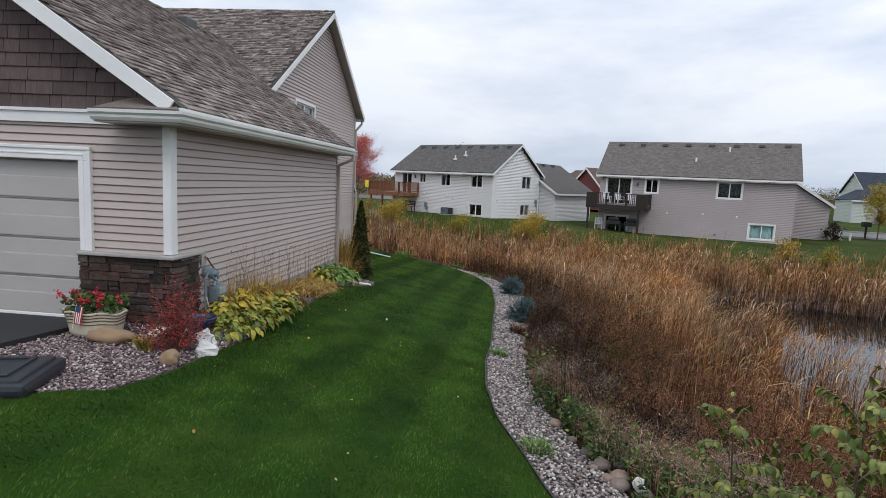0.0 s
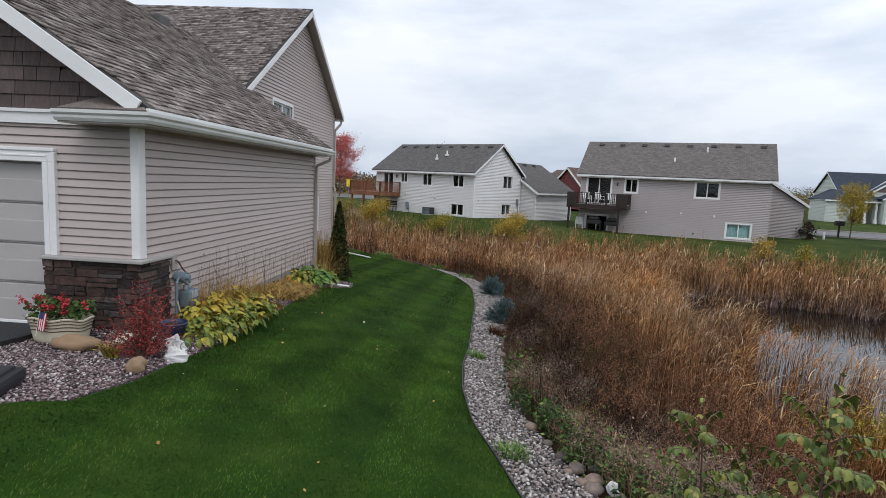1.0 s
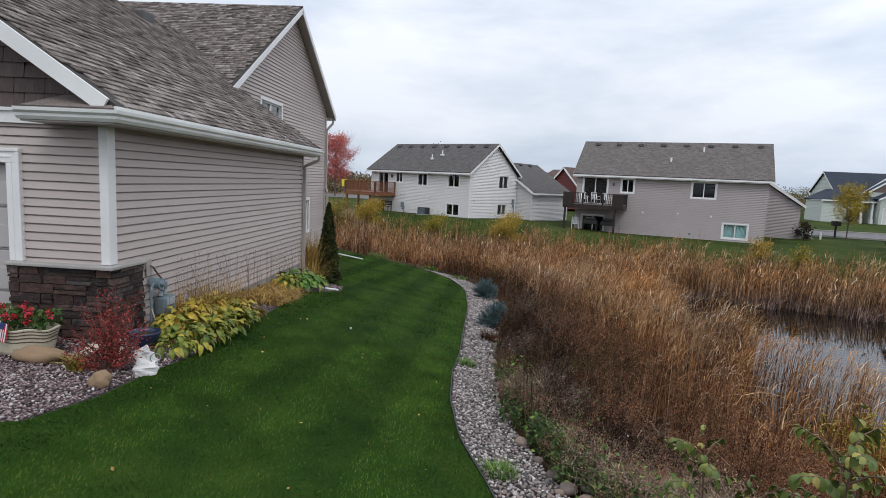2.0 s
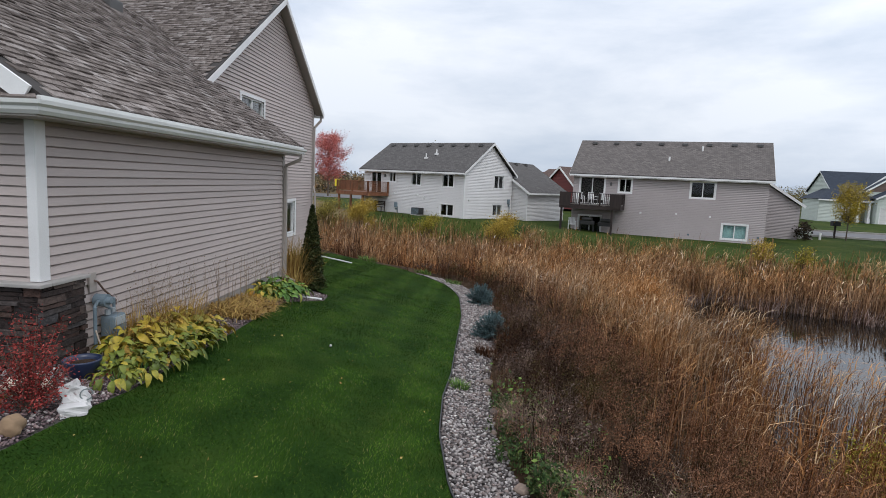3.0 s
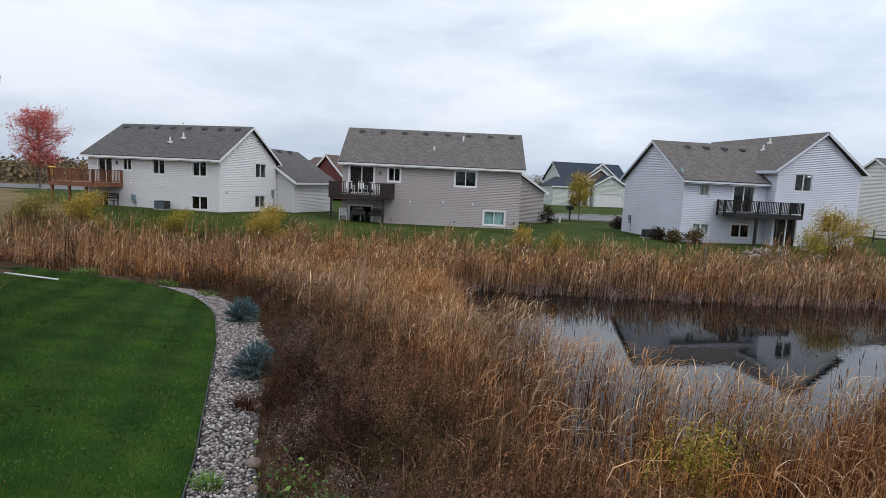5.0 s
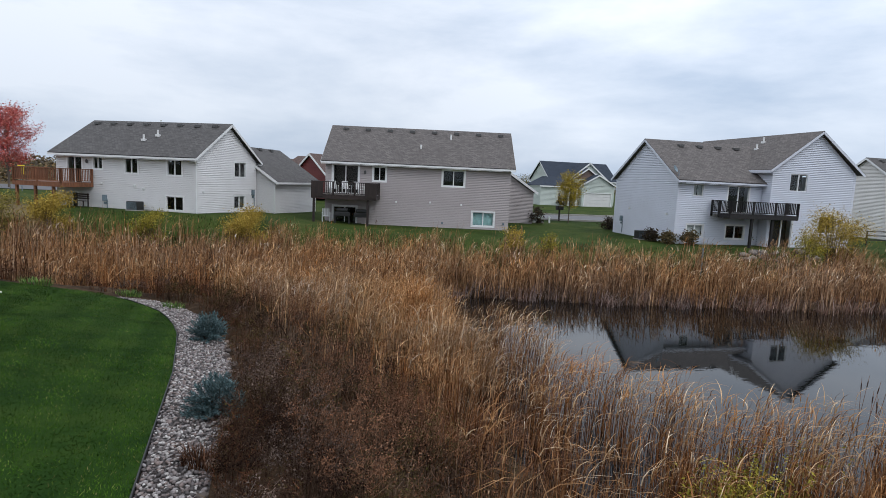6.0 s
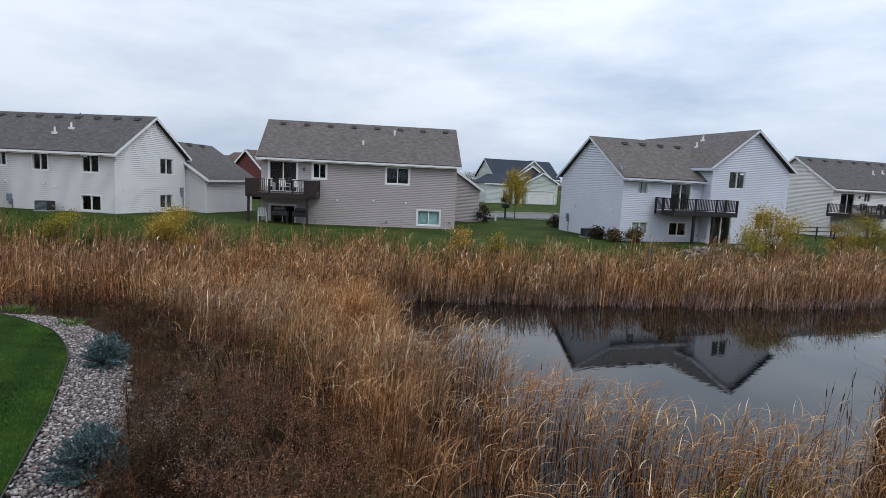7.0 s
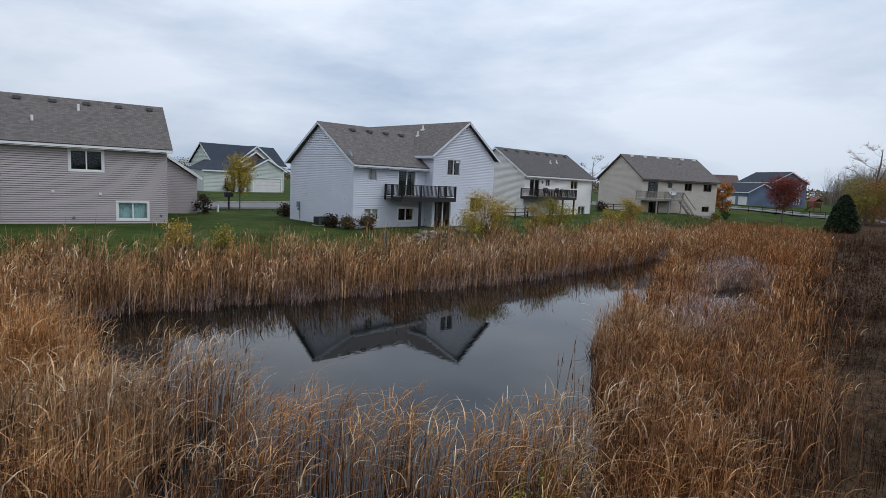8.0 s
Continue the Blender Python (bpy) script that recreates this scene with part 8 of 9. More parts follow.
spruce(1.36, 17.5, 0.44, 0.58, "blue dwarf spruce in the river gravel")
spruce(1.58, 12.5, 0.42, 0.54, "blue dwarf spruce beside the weeds")


def tuft(name, label, x, y, n, h, w, material, spread, bend=(0.2, 0.9), mess=0.5):
    a, r = rng.uniform(0, 6.28, n), spread * np.sqrt(rng.uniform(0, 1, n))
    px, py = x + np.cos(a) * r, y + np.sin(a) * r
    base = np.column_stack([px, py, ground_z(px, py)])
    ob = numpy_mesh(name, *ribbons(base, h * rng.uniform(0.5, 1.2, n), w * rng.uniform(0.6, 1.3, n), a + rng.normal(0, mess, n), rng.uniform(*bend, n), 3), M[material])
    return tagged(ob, label, "plant")


tuft("small_shrub", "small brownish shrub in the gravel", 1.42, 10.9, 260, 0.22, 0.012, "weed", 0.2)
tuft("weed_tuft", "small green weed tuft in the gravel", 1.0, 8.5, 160, 0.12, 0.014, "weed_green", 0.14)
tuft("weed_tuft", "grey-green weed tuft at the lawn edge", 1.42, 4.75, 220, 0.12, 0.012, "weed_green", 0.18)
tuft("weed_tuft", "green plants at the gravel's far end", 0.35, 21.6, 120, 0.18, 0.02, "weed_green", 0.3)
tuft("weed_tuft", "green plants behind the lawn", -0.9, 22.9, 160, 0.2, 0.02, "weed_green", 0.35)
tuft("weed_tuft", "green plants behind the lawn", -3.2, 23.0, 160, 0.22, 0.02, "weed_green", 0.4)


def leafy_stems(label, x, y, n, h, spread, material="leaf_lime", name="willow_sapling"):
    """Upright stems with narrow yellow-green leaves."""
    px, py = x + rng.normal(0, spread, n), y + rng.normal(0, spread * 0.6, n)
    base = np.column_stack([px, py, np.maximum(ground_z(px, py), WATER_Z - 0.1)])
    hh, lean, bend = h * rng.uniform(0.6, 1.15, n), rng.uniform(0, 6.28, n), rng.uniform(0.03, 0.3, n)
    f = rng.uniform(0.15, 1.0, (n, 26))
    off = bend[:, None] * hh[:, None] * f ** 2.2
    c = np.stack([px[:, None] + np.cos(lean)[:, None] * off, py[:, None] + np.sin(lean)[:, None] * off, base[:, 2:3] + hh[:, None] * f * 0.95], -1).reshape(-1, 3)
    ob = numpy_mesh(name, *joined(ribbons(base, hh, np.full(n, 0.009), lean, bend, 3), leaf_quads(c + rng.normal(0, 0.03, c.shape), rng.uniform(0.014, 0.03, len(c)), 0.1, 2.6)), M[material])
    tagged(ob, label, "plant", kind="stuff" if name == "green_herb" else "")


leafy_stems("yellow-green leafy plants among the shore reeds", 7.7, 9.4, 50, 1.15, 0.45)
leafy_stems("yellow-green leafy plants among the shore reeds", 10.3, 10.4, 25, 1.3, 0.35)
leafy_stems("yellow-green leafy plants among the shore reeds", 8.6, 9.9, 120, 1.35, 0.4)

for x, y, n, h in ((1.78, 6.25, 46, 0.34), (1.9, 5.65, 60, 0.42), (2.12, 5.5, 50, 0.4), (2.16, 4.95, 60, 0.38), (1.66, 6.9, 34, 0.3), (2.45, 4.45, 46, 0.36), (1.66, 7.8, 26, 0.28), (2.7, 4.0, 46, 0.4)):
    leafy_stems("green leafy herbs at the gravel's edge", x, y, n // 2, h * 0.85, 0.15, "herb_green", "green_herb")

# distant woods round the horizon
wn = 4600
wa = rng.uniform(0, 2 * np.pi, wn)
wr = rng.uniform(260, 420, wn)
wx, wy = wr * np.cos(wa), wr * np.sin(wa)
keep = (wy > -0.6 * np.abs(wx) - 40) 
wx, wy = wx[keep], wy[keep]
roll = 4.6 + 1.6 * np.sin(wx * 0.021 + 1) + 1.5 * np.sin(wy * 0.037 + wx * 0.013)
cl = 26
cx_ = np.repeat(wx, cl) + rng.normal(0, 3.0, len(wx) * cl)
cy_ = np.repeat(wy, cl) + rng.normal(0, 3.0, len(wx) * cl)
cz_ = ground_z(cx_, cy_) + np.repeat(roll, cl) * rng.uniform(0.0, 1.15, len(wx) * cl) ** 0.8
stuff("distant_woods", [leaf_quads(np.column_stack([cx_, cy_, cz_]), rng.uniform(0.3, 0.95, len(cx_)), long=1.8)], M["far_wood"], "brown autumn woods along the horizon", "woods")

bn = 11000
bx_ = rng.uniform(-60, 2, bn)
by_ = rng.uniform(86, 104, bn)
bz_ = ground_z(bx_, by_) + rng.uniform(0, 1, bn) * (2.4 + 0.8 * np.sin(bx_ * 0.5) + 0.6 * np.sin(bx_ * 1.3))
stuff("roadside_scrub", [leaf_quads(np.column_stack([bx_, by_, bz_]), rng.uniform(0.14, 0.42, bn))], M["far_wood"], "olive-brown scrub beyond the road", "scrub")
# bare thicket and small trees where the pond ends
bn = 9500
bx_ = rng.uniform(108, 215, bn)
by_ = rng.uniform(-50, 16, bn)
clear = by_ < np.minimum(7 + 0.044 * (bx_ - 3), 4 + 0.1 * np.maximum(bx_ - 108, 0))
bx_, by_ = bx_[clear], by_[clear]
bn = len(bx_)
bh_ = rng.uniform(0.45, 1.0, bn) * (7.0 + 0.04 * (bx_ - 95) + 1.3 * np.sin(by_ * 0.4) + 0.8 * np.sin(by_ * 1.1 + bx_ * 0.2))
trunks = ribbons(np.column_stack([bx_, by_, ground_z(bx_, by_) - 0.1]), bh_, rng.uniform(0.05, 0.16, bn), rng.uniform(0, 6.28, bn), rng.uniform(0.02, 0.3, bn), 2, tip=0.2)
k = np.repeat(np.arange(bn), 5)
tw = rng.uniform(0.3, 0.95, len(k)) * bh_[k]
twigs = ribbons(np.column_stack([bx_[k], by_[k], ground_z(bx_[k], by_[k]) + tw]), rng.uniform(0.6, 1.7, len(k)), rng.uniform(0.03, 0.08, len(k)), rng.uniform(0, 6.28, len(k)), rng.uniform(0.4, 1.2, len(k)), 1, tip=0.3)
stuff("grey_thicket", [trunks, twigs], M["thicket"], "grey-brown bare thicket at the pond's end", "thicket")

# ---- planting bed by the garage ----


def leaf_mesh(name, material, length, width, curl):
    """One leaf blade with a folded middle and a drooping tip."""
    bm = bmesh.new()
    rows = []
    for k in range(6):
        t = k / 5
        w = width * math.sin(math.pi * min(1, 0.08 + t * 0.92)) ** 0.8 / 2
        x, z = length * t * (1 - 0.12 * t), length * (0.35 * t - curl * t * t)
        rows.append([bm.verts.new((x, -w, z + w * 0.35)), bm.verts.new((x, 0, z)), bm.verts.new((x, w, z + w * 0.35))])
    for a, b in zip(rows, rows[1:]):
        for k in range(2):
            bm.faces.new((a[k], a[k + 1], b[k + 1], b[k]))
    me = bpy.data.meshes.new(name)
    bm.to_mesh(me)
    bm.free()
    me.materials.append(material)
    me.shade_smooth()
    return me


def leaf_material(name, *stops):
    n = Nodes(name, 0.55, spec=0.4)
    own = n.ramp(n.per_object(), *stops)
    blot = n.ramp(n.noise(18, 4), (0.3, (0.65, 0.68, 0.6)), (0.7, (1.2, 1.15, 1.0)))
    n.colour(n.mix(1.0, own, blot, "MULTIPLY")).bump(n.noise(40, 3, stretch=(0.3, 1, 1)), 0.3, 0.004)
    return n.mat


M["hosta"] = leaf_material("hosta_leaf", (0, (0.080, 0.118, 0.020)), (0.4, (0.155, 0.195, 0.028)), (0.72, (0.24, 0.25, 0.034)), (0.94, (0.38, 0.305, 0.036)), (1, (0.34, 0.20, 0.045)))
M["hosta_yellow"] = leaf_material("hosta_leaf_yellow", (0, (0.20, 0.195, 0.03)), (0.4, (0.36, 0.295, 0.038)), (0.8, (0.50, 0.36, 0.046)), (1, (0.42, 0.23, 0.05)))
M["hosta_green"] = leaf_material("hosta_leaf_green", (0, (0.05, 0.13, 0.02)), (0.6, (0.12, 0.24, 0.035)), (1, (0.30, 0.32, 0.05)))
M["sapling_leaf"] = leaf_material("sapling_leaf", (0, (0.062, 0.095, 0.020)), (0.6, (0.135, 0.175, 0.038)), (0.9, (0.23, 0.235, 0.055)), (1, (0.34, 0.28, 0.08)))
HOSTA = {k: [leaf_mesh("leaf", M[k], l, w, c) for l, w, c in ((0.140, 0.070, 0.7), (0.11, 0.056, 0.5), (0.17, 0.080, 0.9))] for k in ("hosta", "hosta_yellow", "hosta_green")}


def hosta(x, y, n, size, kind_, label):
    g = float(ground_z(x, y))
    t = thing("hosta", label, "plant", pose(x, y, g), "hostas along the garage wall")
    bm = bmesh.new()
    for k in range(12):
        a = k * 2.399
        tube(bm, [(0, 0, -0.02), (math.cos(a) * 0.09, math.sin(a) * 0.09, 0.14 * size)], [0.006, 0.004], 4, False)
    tagged(part("stems", bm, M["weed_green"], t), kind="stuff")
    for k in range(n):
        a = k * 2.399 + rng.normal(0, 0.2)
        f = math.sqrt((k + 0.5) / n)
        r = 0.03 + 0.25 * f * size
        z = (0.30 - 0.20 * f + rng.normal(0, 0.02)) * size
        m = pose(math.cos(a) * r, math.sin(a) * r, z, rng.normal(0, 22), -18 + 48 * f + rng.normal(0, 17), math.degrees(a)) @ Matrix.Diagonal((size * rng.uniform(0.6, 1.15),) * 3 + (1,))
        piece("leaf", HOSTA[kind_][int(rng.integers(3))], t, m)


HOSTAS = [(-2.5, 5.98, 26, 0.85, "hosta"), (-2.45, 6.3, 34, 1.0, "hosta"), (-2.8, 6.45, 34, 1.1, "hosta"), (-2.46, 6.7, 38, 1.05, "hosta"), (-2.9, 6.85, 36, 1.25, "hosta_yellow"), (-2.48, 7.1, 40, 1.05, "hosta"), (-2.88, 7.25, 40, 1.3, "hosta_yellow"), (-2.52, 7.5, 38, 1.05, "hosta"), (-2.92, 7.65, 40, 1.3, "hosta_yellow"),
          (-2.56, 7.85, 36, 1.05, "hosta"), (-2.95, 8.0, 36, 1.2, "hosta_yellow"), (-2.6, 8.2, 34, 1.0, "hosta_yellow"), (-2.9, 8.35, 32, 1.05, "hosta_yellow"),
          (-3.0, 11.2, 28, 1.2, "hosta_yellow"), (-2.82, 11.45, 32, 1.25, "hosta_green"), (-3.02, 11.7, 32, 1.4, "hosta_green"), (-2.8, 11.95, 32, 1.3, "hosta_green"), (-3.0, 12.25, 32, 1.35, "hosta_green"), (-2.75, 12.4, 30, 1.15, "hosta_green")]
for x, y, n, s, k in HOSTAS:
    hosta(x, y, int(n * 2.4), s * 0.95, k, {"hosta": "green hosta turning yellow in the planting bed", "hosta_yellow": "yellow autumn hosta in the planting bed", "hosta_green": "fresh green hosta near the garage corner"}[k])

M["daylily"] = by_island("dry_daylily", [(0, (0.20, 0.10, 0.03)), (0.5, (0.42, 0.26, 0.07)), (1, (0.55, 0.40, 0.13))], 0.7, 4, spec=0.3, bump=0.0)
tuft("daylily", "withered orange-yellow daylilies by the garage wall", -2.9, 9.75, 620, 0.27, 0.026, "daylily", 0.4, (0.7, 1.9), 1.9)
tuft("daylily", "withered orange-yellow daylilies by the garage wall", -2.92, 10.5, 620, 0.27, 0.026, "daylily", 0.42, (0.7, 1.9), 1.9)
tuft("feather_grass", "tall yellow ornamental grass behind the arborvitae", -3.35, 13.75, 620, 1.15, 0.014, "daylily", 0.38, (0.1, 0.6))
tuft("feather_grass", "tall yellow ornamental grass behind the garage", -3.5, 15.2, 420, 1.0, 0.016, "leaf_olive", 0.5, (0.1, 0.6))
tuft("feather_grass", "pale grass stems leaning by the arborvitae", -2.85, 12.9, 90, 0.8, 0.008, "daylily", 0.22, (0.4, 0.9))
tuft("yellow_grass", "golden grass clump above the hostas", -3.02, 8.1, 520, 0.62, 0.009, "daylily", 0.42, (0.15, 0.6))
tuft("yellow_grass", "golden grass clump above the hostas", -3.0, 7.2, 420, 0.55, 0.009, "daylily", 0.4, (0.15, 0.6))


M["stalk"] = by_island("dry_stalk", [(0, (0.16, 0.115, 0.07)), (0.6, (0.30, 0.22, 0.13)), (1, (0.42, 0.33, 0.21))], 0.8, 5, spec=0.2, bump=0.0)


def dry_stalks(n, y0, y1, label):
    x, y = scatter(n, -3.22, -3.0, y0, y1)
    base = np.column_stack([x, y, ground_z(x, y)])
    h = rng.uniform(0.55, 1.05, n)
    stems = ribbons(base, h, np.full(n, 0.006), rng.uniform(0, 6.28, n), rng.uniform(0.02, 0.25, n), 3, tip=0.5)
    c = np.repeat(base, 9, 0)
    c[:, 2] += np.repeat(h, 9) * rng.uniform(0.6, 1.0, n * 9)
    c += rng.normal(0, 0.016, c.shape)
    ob = numpy_mesh("dry_flower_stalks", *joined(stems, leaf_quads(c, rng.uniform(0.008, 0.016, len(c)))), M["stalk"])
    return tagged(ob, label, "plant", kind="stuff")


dry_stalks(70, 7.2, 9.4, "thin dry flower stalks against the siding")
dry_stalks(60, 9.4, 12.4, "thin dry flower stalks against the siding")

# burning bush
g = float(ground_z(-2.66, 5.05))
bush = thing("red_shrub", "small scarlet shrub in front of the stone corner", "shrub", pose(-2.66, 5.05, g))
bm = bmesh.new()
tips = []
for k in range(70):
    a, e = k * 2.399, rng.uniform(0.35, 1.55)
    d = Vector((math.cos(a) * math.cos(e), math.sin(a) * math.cos(e), math.sin(e))) * rng.uniform(0.3, 0.62) * (1 + 0.5 * max(0.0, math.sin(e) - 0.8) / 0.2)
    tube(bm, [(0, 0, -0.02), d * 0.5 + Vector((0, 0, 0.03)), d], [0.005, 0.0035, 0.0015], 4, False)
    tips.append(d)
tagged(part("branch", bm, M["bark"], bush), kind="stuff")
n = 5200
c = np.array([list(tips[i]) for i in rng.integers(0, len(tips), n)]) * rng.uniform(0.3, 1.05, n)[:, None] + rng.normal(0, 0.028, (n, 3))
c[:, 2] = np.maximum(c[:, 2], 0.02)
crown = numpy_mesh("crown", *leaf_quads(c, rng.uniform(0.008, 0.018, n), 0.1, 1.9), M["leaf_dark_red"], bush)
tagged(crown, kind="stuff")
tuft("small_plant", "small yellow-green plant under the red shrub", -2.95, 4.95, 60, 0.2, 0.03, "leaf_olive", 0.08)

# planter with geraniums and a small flag
pz = float(ground_z(-3.95, 5.42)) + 0.01
planter = thing("planter", "cream oval planter with brown wavy stripes and red geraniums", "planter", pose(-3.93, 5.44, pz, rz=4) @ Matrix.Diagonal((1.02, 1.05, 1.08, 1)))


def oval_ring(bm, prof, sx, sy, waves=0.0, n=40):
    rings = []
    for r, z in prof:
        rings.append([bm.verts.new((math.cos(k * 2 * math.pi / n) * r * sx, math.sin(k * 2 * math.pi / n) * r * sy, z + waves * math.cos(k * 2 * math.pi / n * 6) * (z / 0.28))) for k in range(n)])
    for a, b in zip(rings, rings[1:]):
        for k in range(n):
            bm.faces.new((a[k], a[(k + 1) % n], b[(k + 1) % n], b[k]))
    return rings


bm = bmesh.new()
rr = oval_ring(bm, [(0.80, 0.0), (0.84, 0.05), (0.93, 0.2), (1.0, 0.27), (1.02, 0.285), (0.96, 0.285), (0.93, 0.24), (0.9, 0.22)], 0.37, 0.2, 0.012)
bm.faces.new(rr[0][::-1])
bm.faces.new(rr[-1])
part("pot", bm, M["cream_ceramic"], planter, smooth=True)
for z in (0.15, 0.19, 0.225, 0.258):
    bm = bmesh.new()
    f = 0.9 + (z - 0.15) * 0.75
    oval_ring(bm, [(f - 0.01, z - 0.006), (f + 0.02, z - 0.004), (f + 0.02, z + 0.004), (f - 0.005, z + 0.006)], 0.37, 0.2, 0.012)
    part("stripe", bm, M["brown_glaze"], planter, smooth=True)
n = 420
c = np.column_stack([rng.uniform(-0.33, 0.33, n), rng.uniform(-0.17, 0.17, n), 0.26 + rng.uniform(0, 0.2, n)])
tagged(numpy_mesh("foliage", *leaf_quads(c, rng.uniform(0.03, 0.07, n), 0, 1.1), M["leaf_green"], planter), kind="stuff")
for k in range(20):
    p = Vector((rng.uniform(-0.36, 0.36), rng.uniform(-0.2, 0.14), 0.36 + rng.uniform(0, 0.13)))
    m = 34
    c = np.array(list(p))[None] + rng.normal(0, 0.02, (m, 3))
    tagged(numpy_mesh("flower_head", *leaf_quads(c, rng.uniform(0.014, 0.028, m), 0, 1.1), M["geranium"], planter), kind="stuff")
flag = thing("small_flag", "small striped cloth flag on a thin stick", "flag", pose(-4.02, 5.19, pz + 0.22, ry=12))
bm = bmesh.new()
tube(bm, [(0, 0, -0.1), (0, 0, 0.2)], 0.004, 6)
part("stick", bm, M["pvc"], flag)
for k in range(7):
    bm = bmesh.new()
    x0 = 0.005 + k * 0.013
    hexa(bm, [(x0, -0.006 + 0.006 * math.sin(k), -0.02), (x0 + 0.013, -0.006 + 0.006 * math.sin(k + 1), -0.02), (x0 + 0.013, -0.004 + 0.006 * math.sin(k + 1), -0.02), (x0, -0.004 + 0.006 * math.sin(k), -0.02),
              (x0, -0.006, 0.19 - (0.075 if k < 4 else 0)), (x0 + 0.013, -0.006, 0.19 - (0.075 if k < 4 else 0)), (x0 + 0.013, -0.004, 0.19 - (0.075 if k < 4 else 0)), (x0, -0.004, 0.19 - (0.075 if k < 4 else 0))])
    part("stripe", bm, M["red_cloth" if k % 2 == 0 else "white_cloth"], flag)
bm = bmesh.new()
box(bm, 0.005, 0.057, -0.009, -0.003, 0.117, 0.19)
part("canton", bm, M["navy_cloth"], flag)


def rock(name, label, x, y, sx_, sy_, sz_, material, turn=0.0, sub=3, rough=0.09, group="", sink=0.25, category="rock"):
    bm = bmesh.new()
    bmesh.ops.create_icosphere(bm, subdivisions=sub, radius=1.0)
    o = Vector((x * 3.1, y * 2.7, 0))
    for v in bm.verts:
        k = 1 + rough * 2.2 * noise.noise(v.co * 1.3 + o) + rough * noise.noise(v.co * 3.1 + o)
        v.co = Vector((v.co.x * sx_ * k, v.co.y * sy_ * k, v.co.z * sz_ * k))
    ob = link_mesh(name, bm, material, smooth=True)
    ob.matrix_world = pose(x, y, float(ground_z(x, y)) + sz_ * (1 - sink), rz=turn)
    return tagged(ob, label, category, group)


rock("rock", "long smooth tan rock in front of the planter", -3.52, 5.13, 0.28, 0.11, 0.095, M["sandstone"], 5, rough=0.16)
rock("rock", "small tan rock beside the long one", -3.2, 5.2, 0.09, 0.07, 0.06, M["sandstone"], 40)
rock("rock", "pale pinkish rock before the stone corner", -3.08, 5.42, 0.13, 0.1, 0.1, M["pale_rock"], 20, rough=0.2)
rock("rock", "pale rock before the stone corner", -2.9, 5.42, 0.12, 0.1, 0.12, M["pale_rock"], 70, rough=0.2)
rock("rock", "rough tan rock near the lawn edge", -2.47, 4.62, 0.11, 0.085, 0.085, M["sandstone"], 15, rough=0.22)

# paper bag, blue pot
bagz = float(ground_z(-2.38, 5.3))
bag = thing("paper_bag", "crumpled white printed bag lying in the bed", "bag", pose(-2.38, 5.3, bagz, rz=35))
bm = bmesh.new()
bmesh.ops.create_cube(bm, size=1.0)
bmesh.ops.subdivide_edges(bm, edges=bm.edges, cuts=5, use_grid_fill=True)
for v in bm.verts:
    k = 1.0 - 0.25 * (v.co.z + 0.5)
    v.co = Vector((v.co.x * 0.2 * k, v.co.y * 0.15 * k, (v.co.z + 0.5) * 0.27))
    v.co += Vector((noise.noise(v.co * 14), noise.noise(v.co * 14 + Vector((5, 0, 0))), noise.noise(v.co * 14 + Vector((0, 7, 0))))) * 0.035
bmesh.ops.rotate(bm, verts=bm.verts, cent=(0, 0, 0), matrix=Matrix.Rotation(radians(-22), 3, "Y"))
part("bag_body", bm, M["bag"], bag)
bm = bmesh.new()
bmesh.ops.create_cube(bm, size=1.0)
bmesh.ops.subdivide_edges(bm, edges=bm.edges, cuts=3, use_grid_fill=True)
for v in bm.verts:
    v.co = Vector((v.co.x * 0.2 - 0.06, v.co.y * 0.13 - 0.12, (v.co.z + 0.5) * 0.09))
    v.co += Vector((noise.noise(v.co * 15), noise.noise(v.co * 15 + Vector((5, 0, 0))), 0)) * 0.03
part("bag_fold", bm, M["bag"], bag)
bm = bmesh.new()
tube(bm, [(0.045 + 0.05 * math.cos(a), -0.066, 0.15 + 0.05 * math.sin(a)) for a in np.linspace(0, 5.6, 16)], 0.006, 5)
part("printed_ring", bm, M["bag_print"], bag)
bowl = thing("flower_pot", "low dark blue glazed bowl among the hostas", "flower pot", pose(-2.86, 5.98, float(ground_z(-2.86, 5.98))))
bm = bmesh.new()
rr = oval_ring(bm, [(0.6, 0.0), (0.7, 0.02), (0.95, 0.13), (1.05, 0.17), (1.06, 0.19), (0.98, 0.19), (0.92, 0.15), (0.88, 0.13)], 0.17, 0.17)
bm.faces.new(rr[0][::-1])
part("bowl", bm, M["blue_plastic"], bowl, smooth=True)
bm = bmesh.new()
bmesh.ops.create_circle(bm, cap_ends=True, segments=30, radius=0.15)
bmesh.ops.translate(bm, verts=bm.verts, vec=(0, 0, 0.135))
part("potting_soil", bm, M["mulch"], bowl)

# gas meter and conduit on the wall
gas = thing("gas_meter", "blue-grey gas meter with pipes on the garage wall", "gas meter", pose(WX + 0.02, 6.62, 0.0))
bm = bmesh.new()
tube(bm, [(0.1, 0.02, -0.18), (0.1, 0.02, 0.56), (0.1, 0.06, 0.62), (0.1, 0.12, 0.62)], 0.02, 8)
tube(bm, [(0.1, 0.36, 0.45), (0.1, 0.36, 0.6), (0.04, 0.36, 0.62), (-0.02, 0.36, 0.62)], 0.018, 8)
part("pipe", bm, M["meter"], gas)
bm = bmesh.new()
box(bm, 0.03, 0.19, 0.2, 0.46, 0.12, 0.42, 0.035)
part("meter_case", bm, M["meter"], gas)
bm = bmesh.new()
box(bm, 0.185, 0.2, 0.24, 0.42, 0.30, 0.4, 0.004)
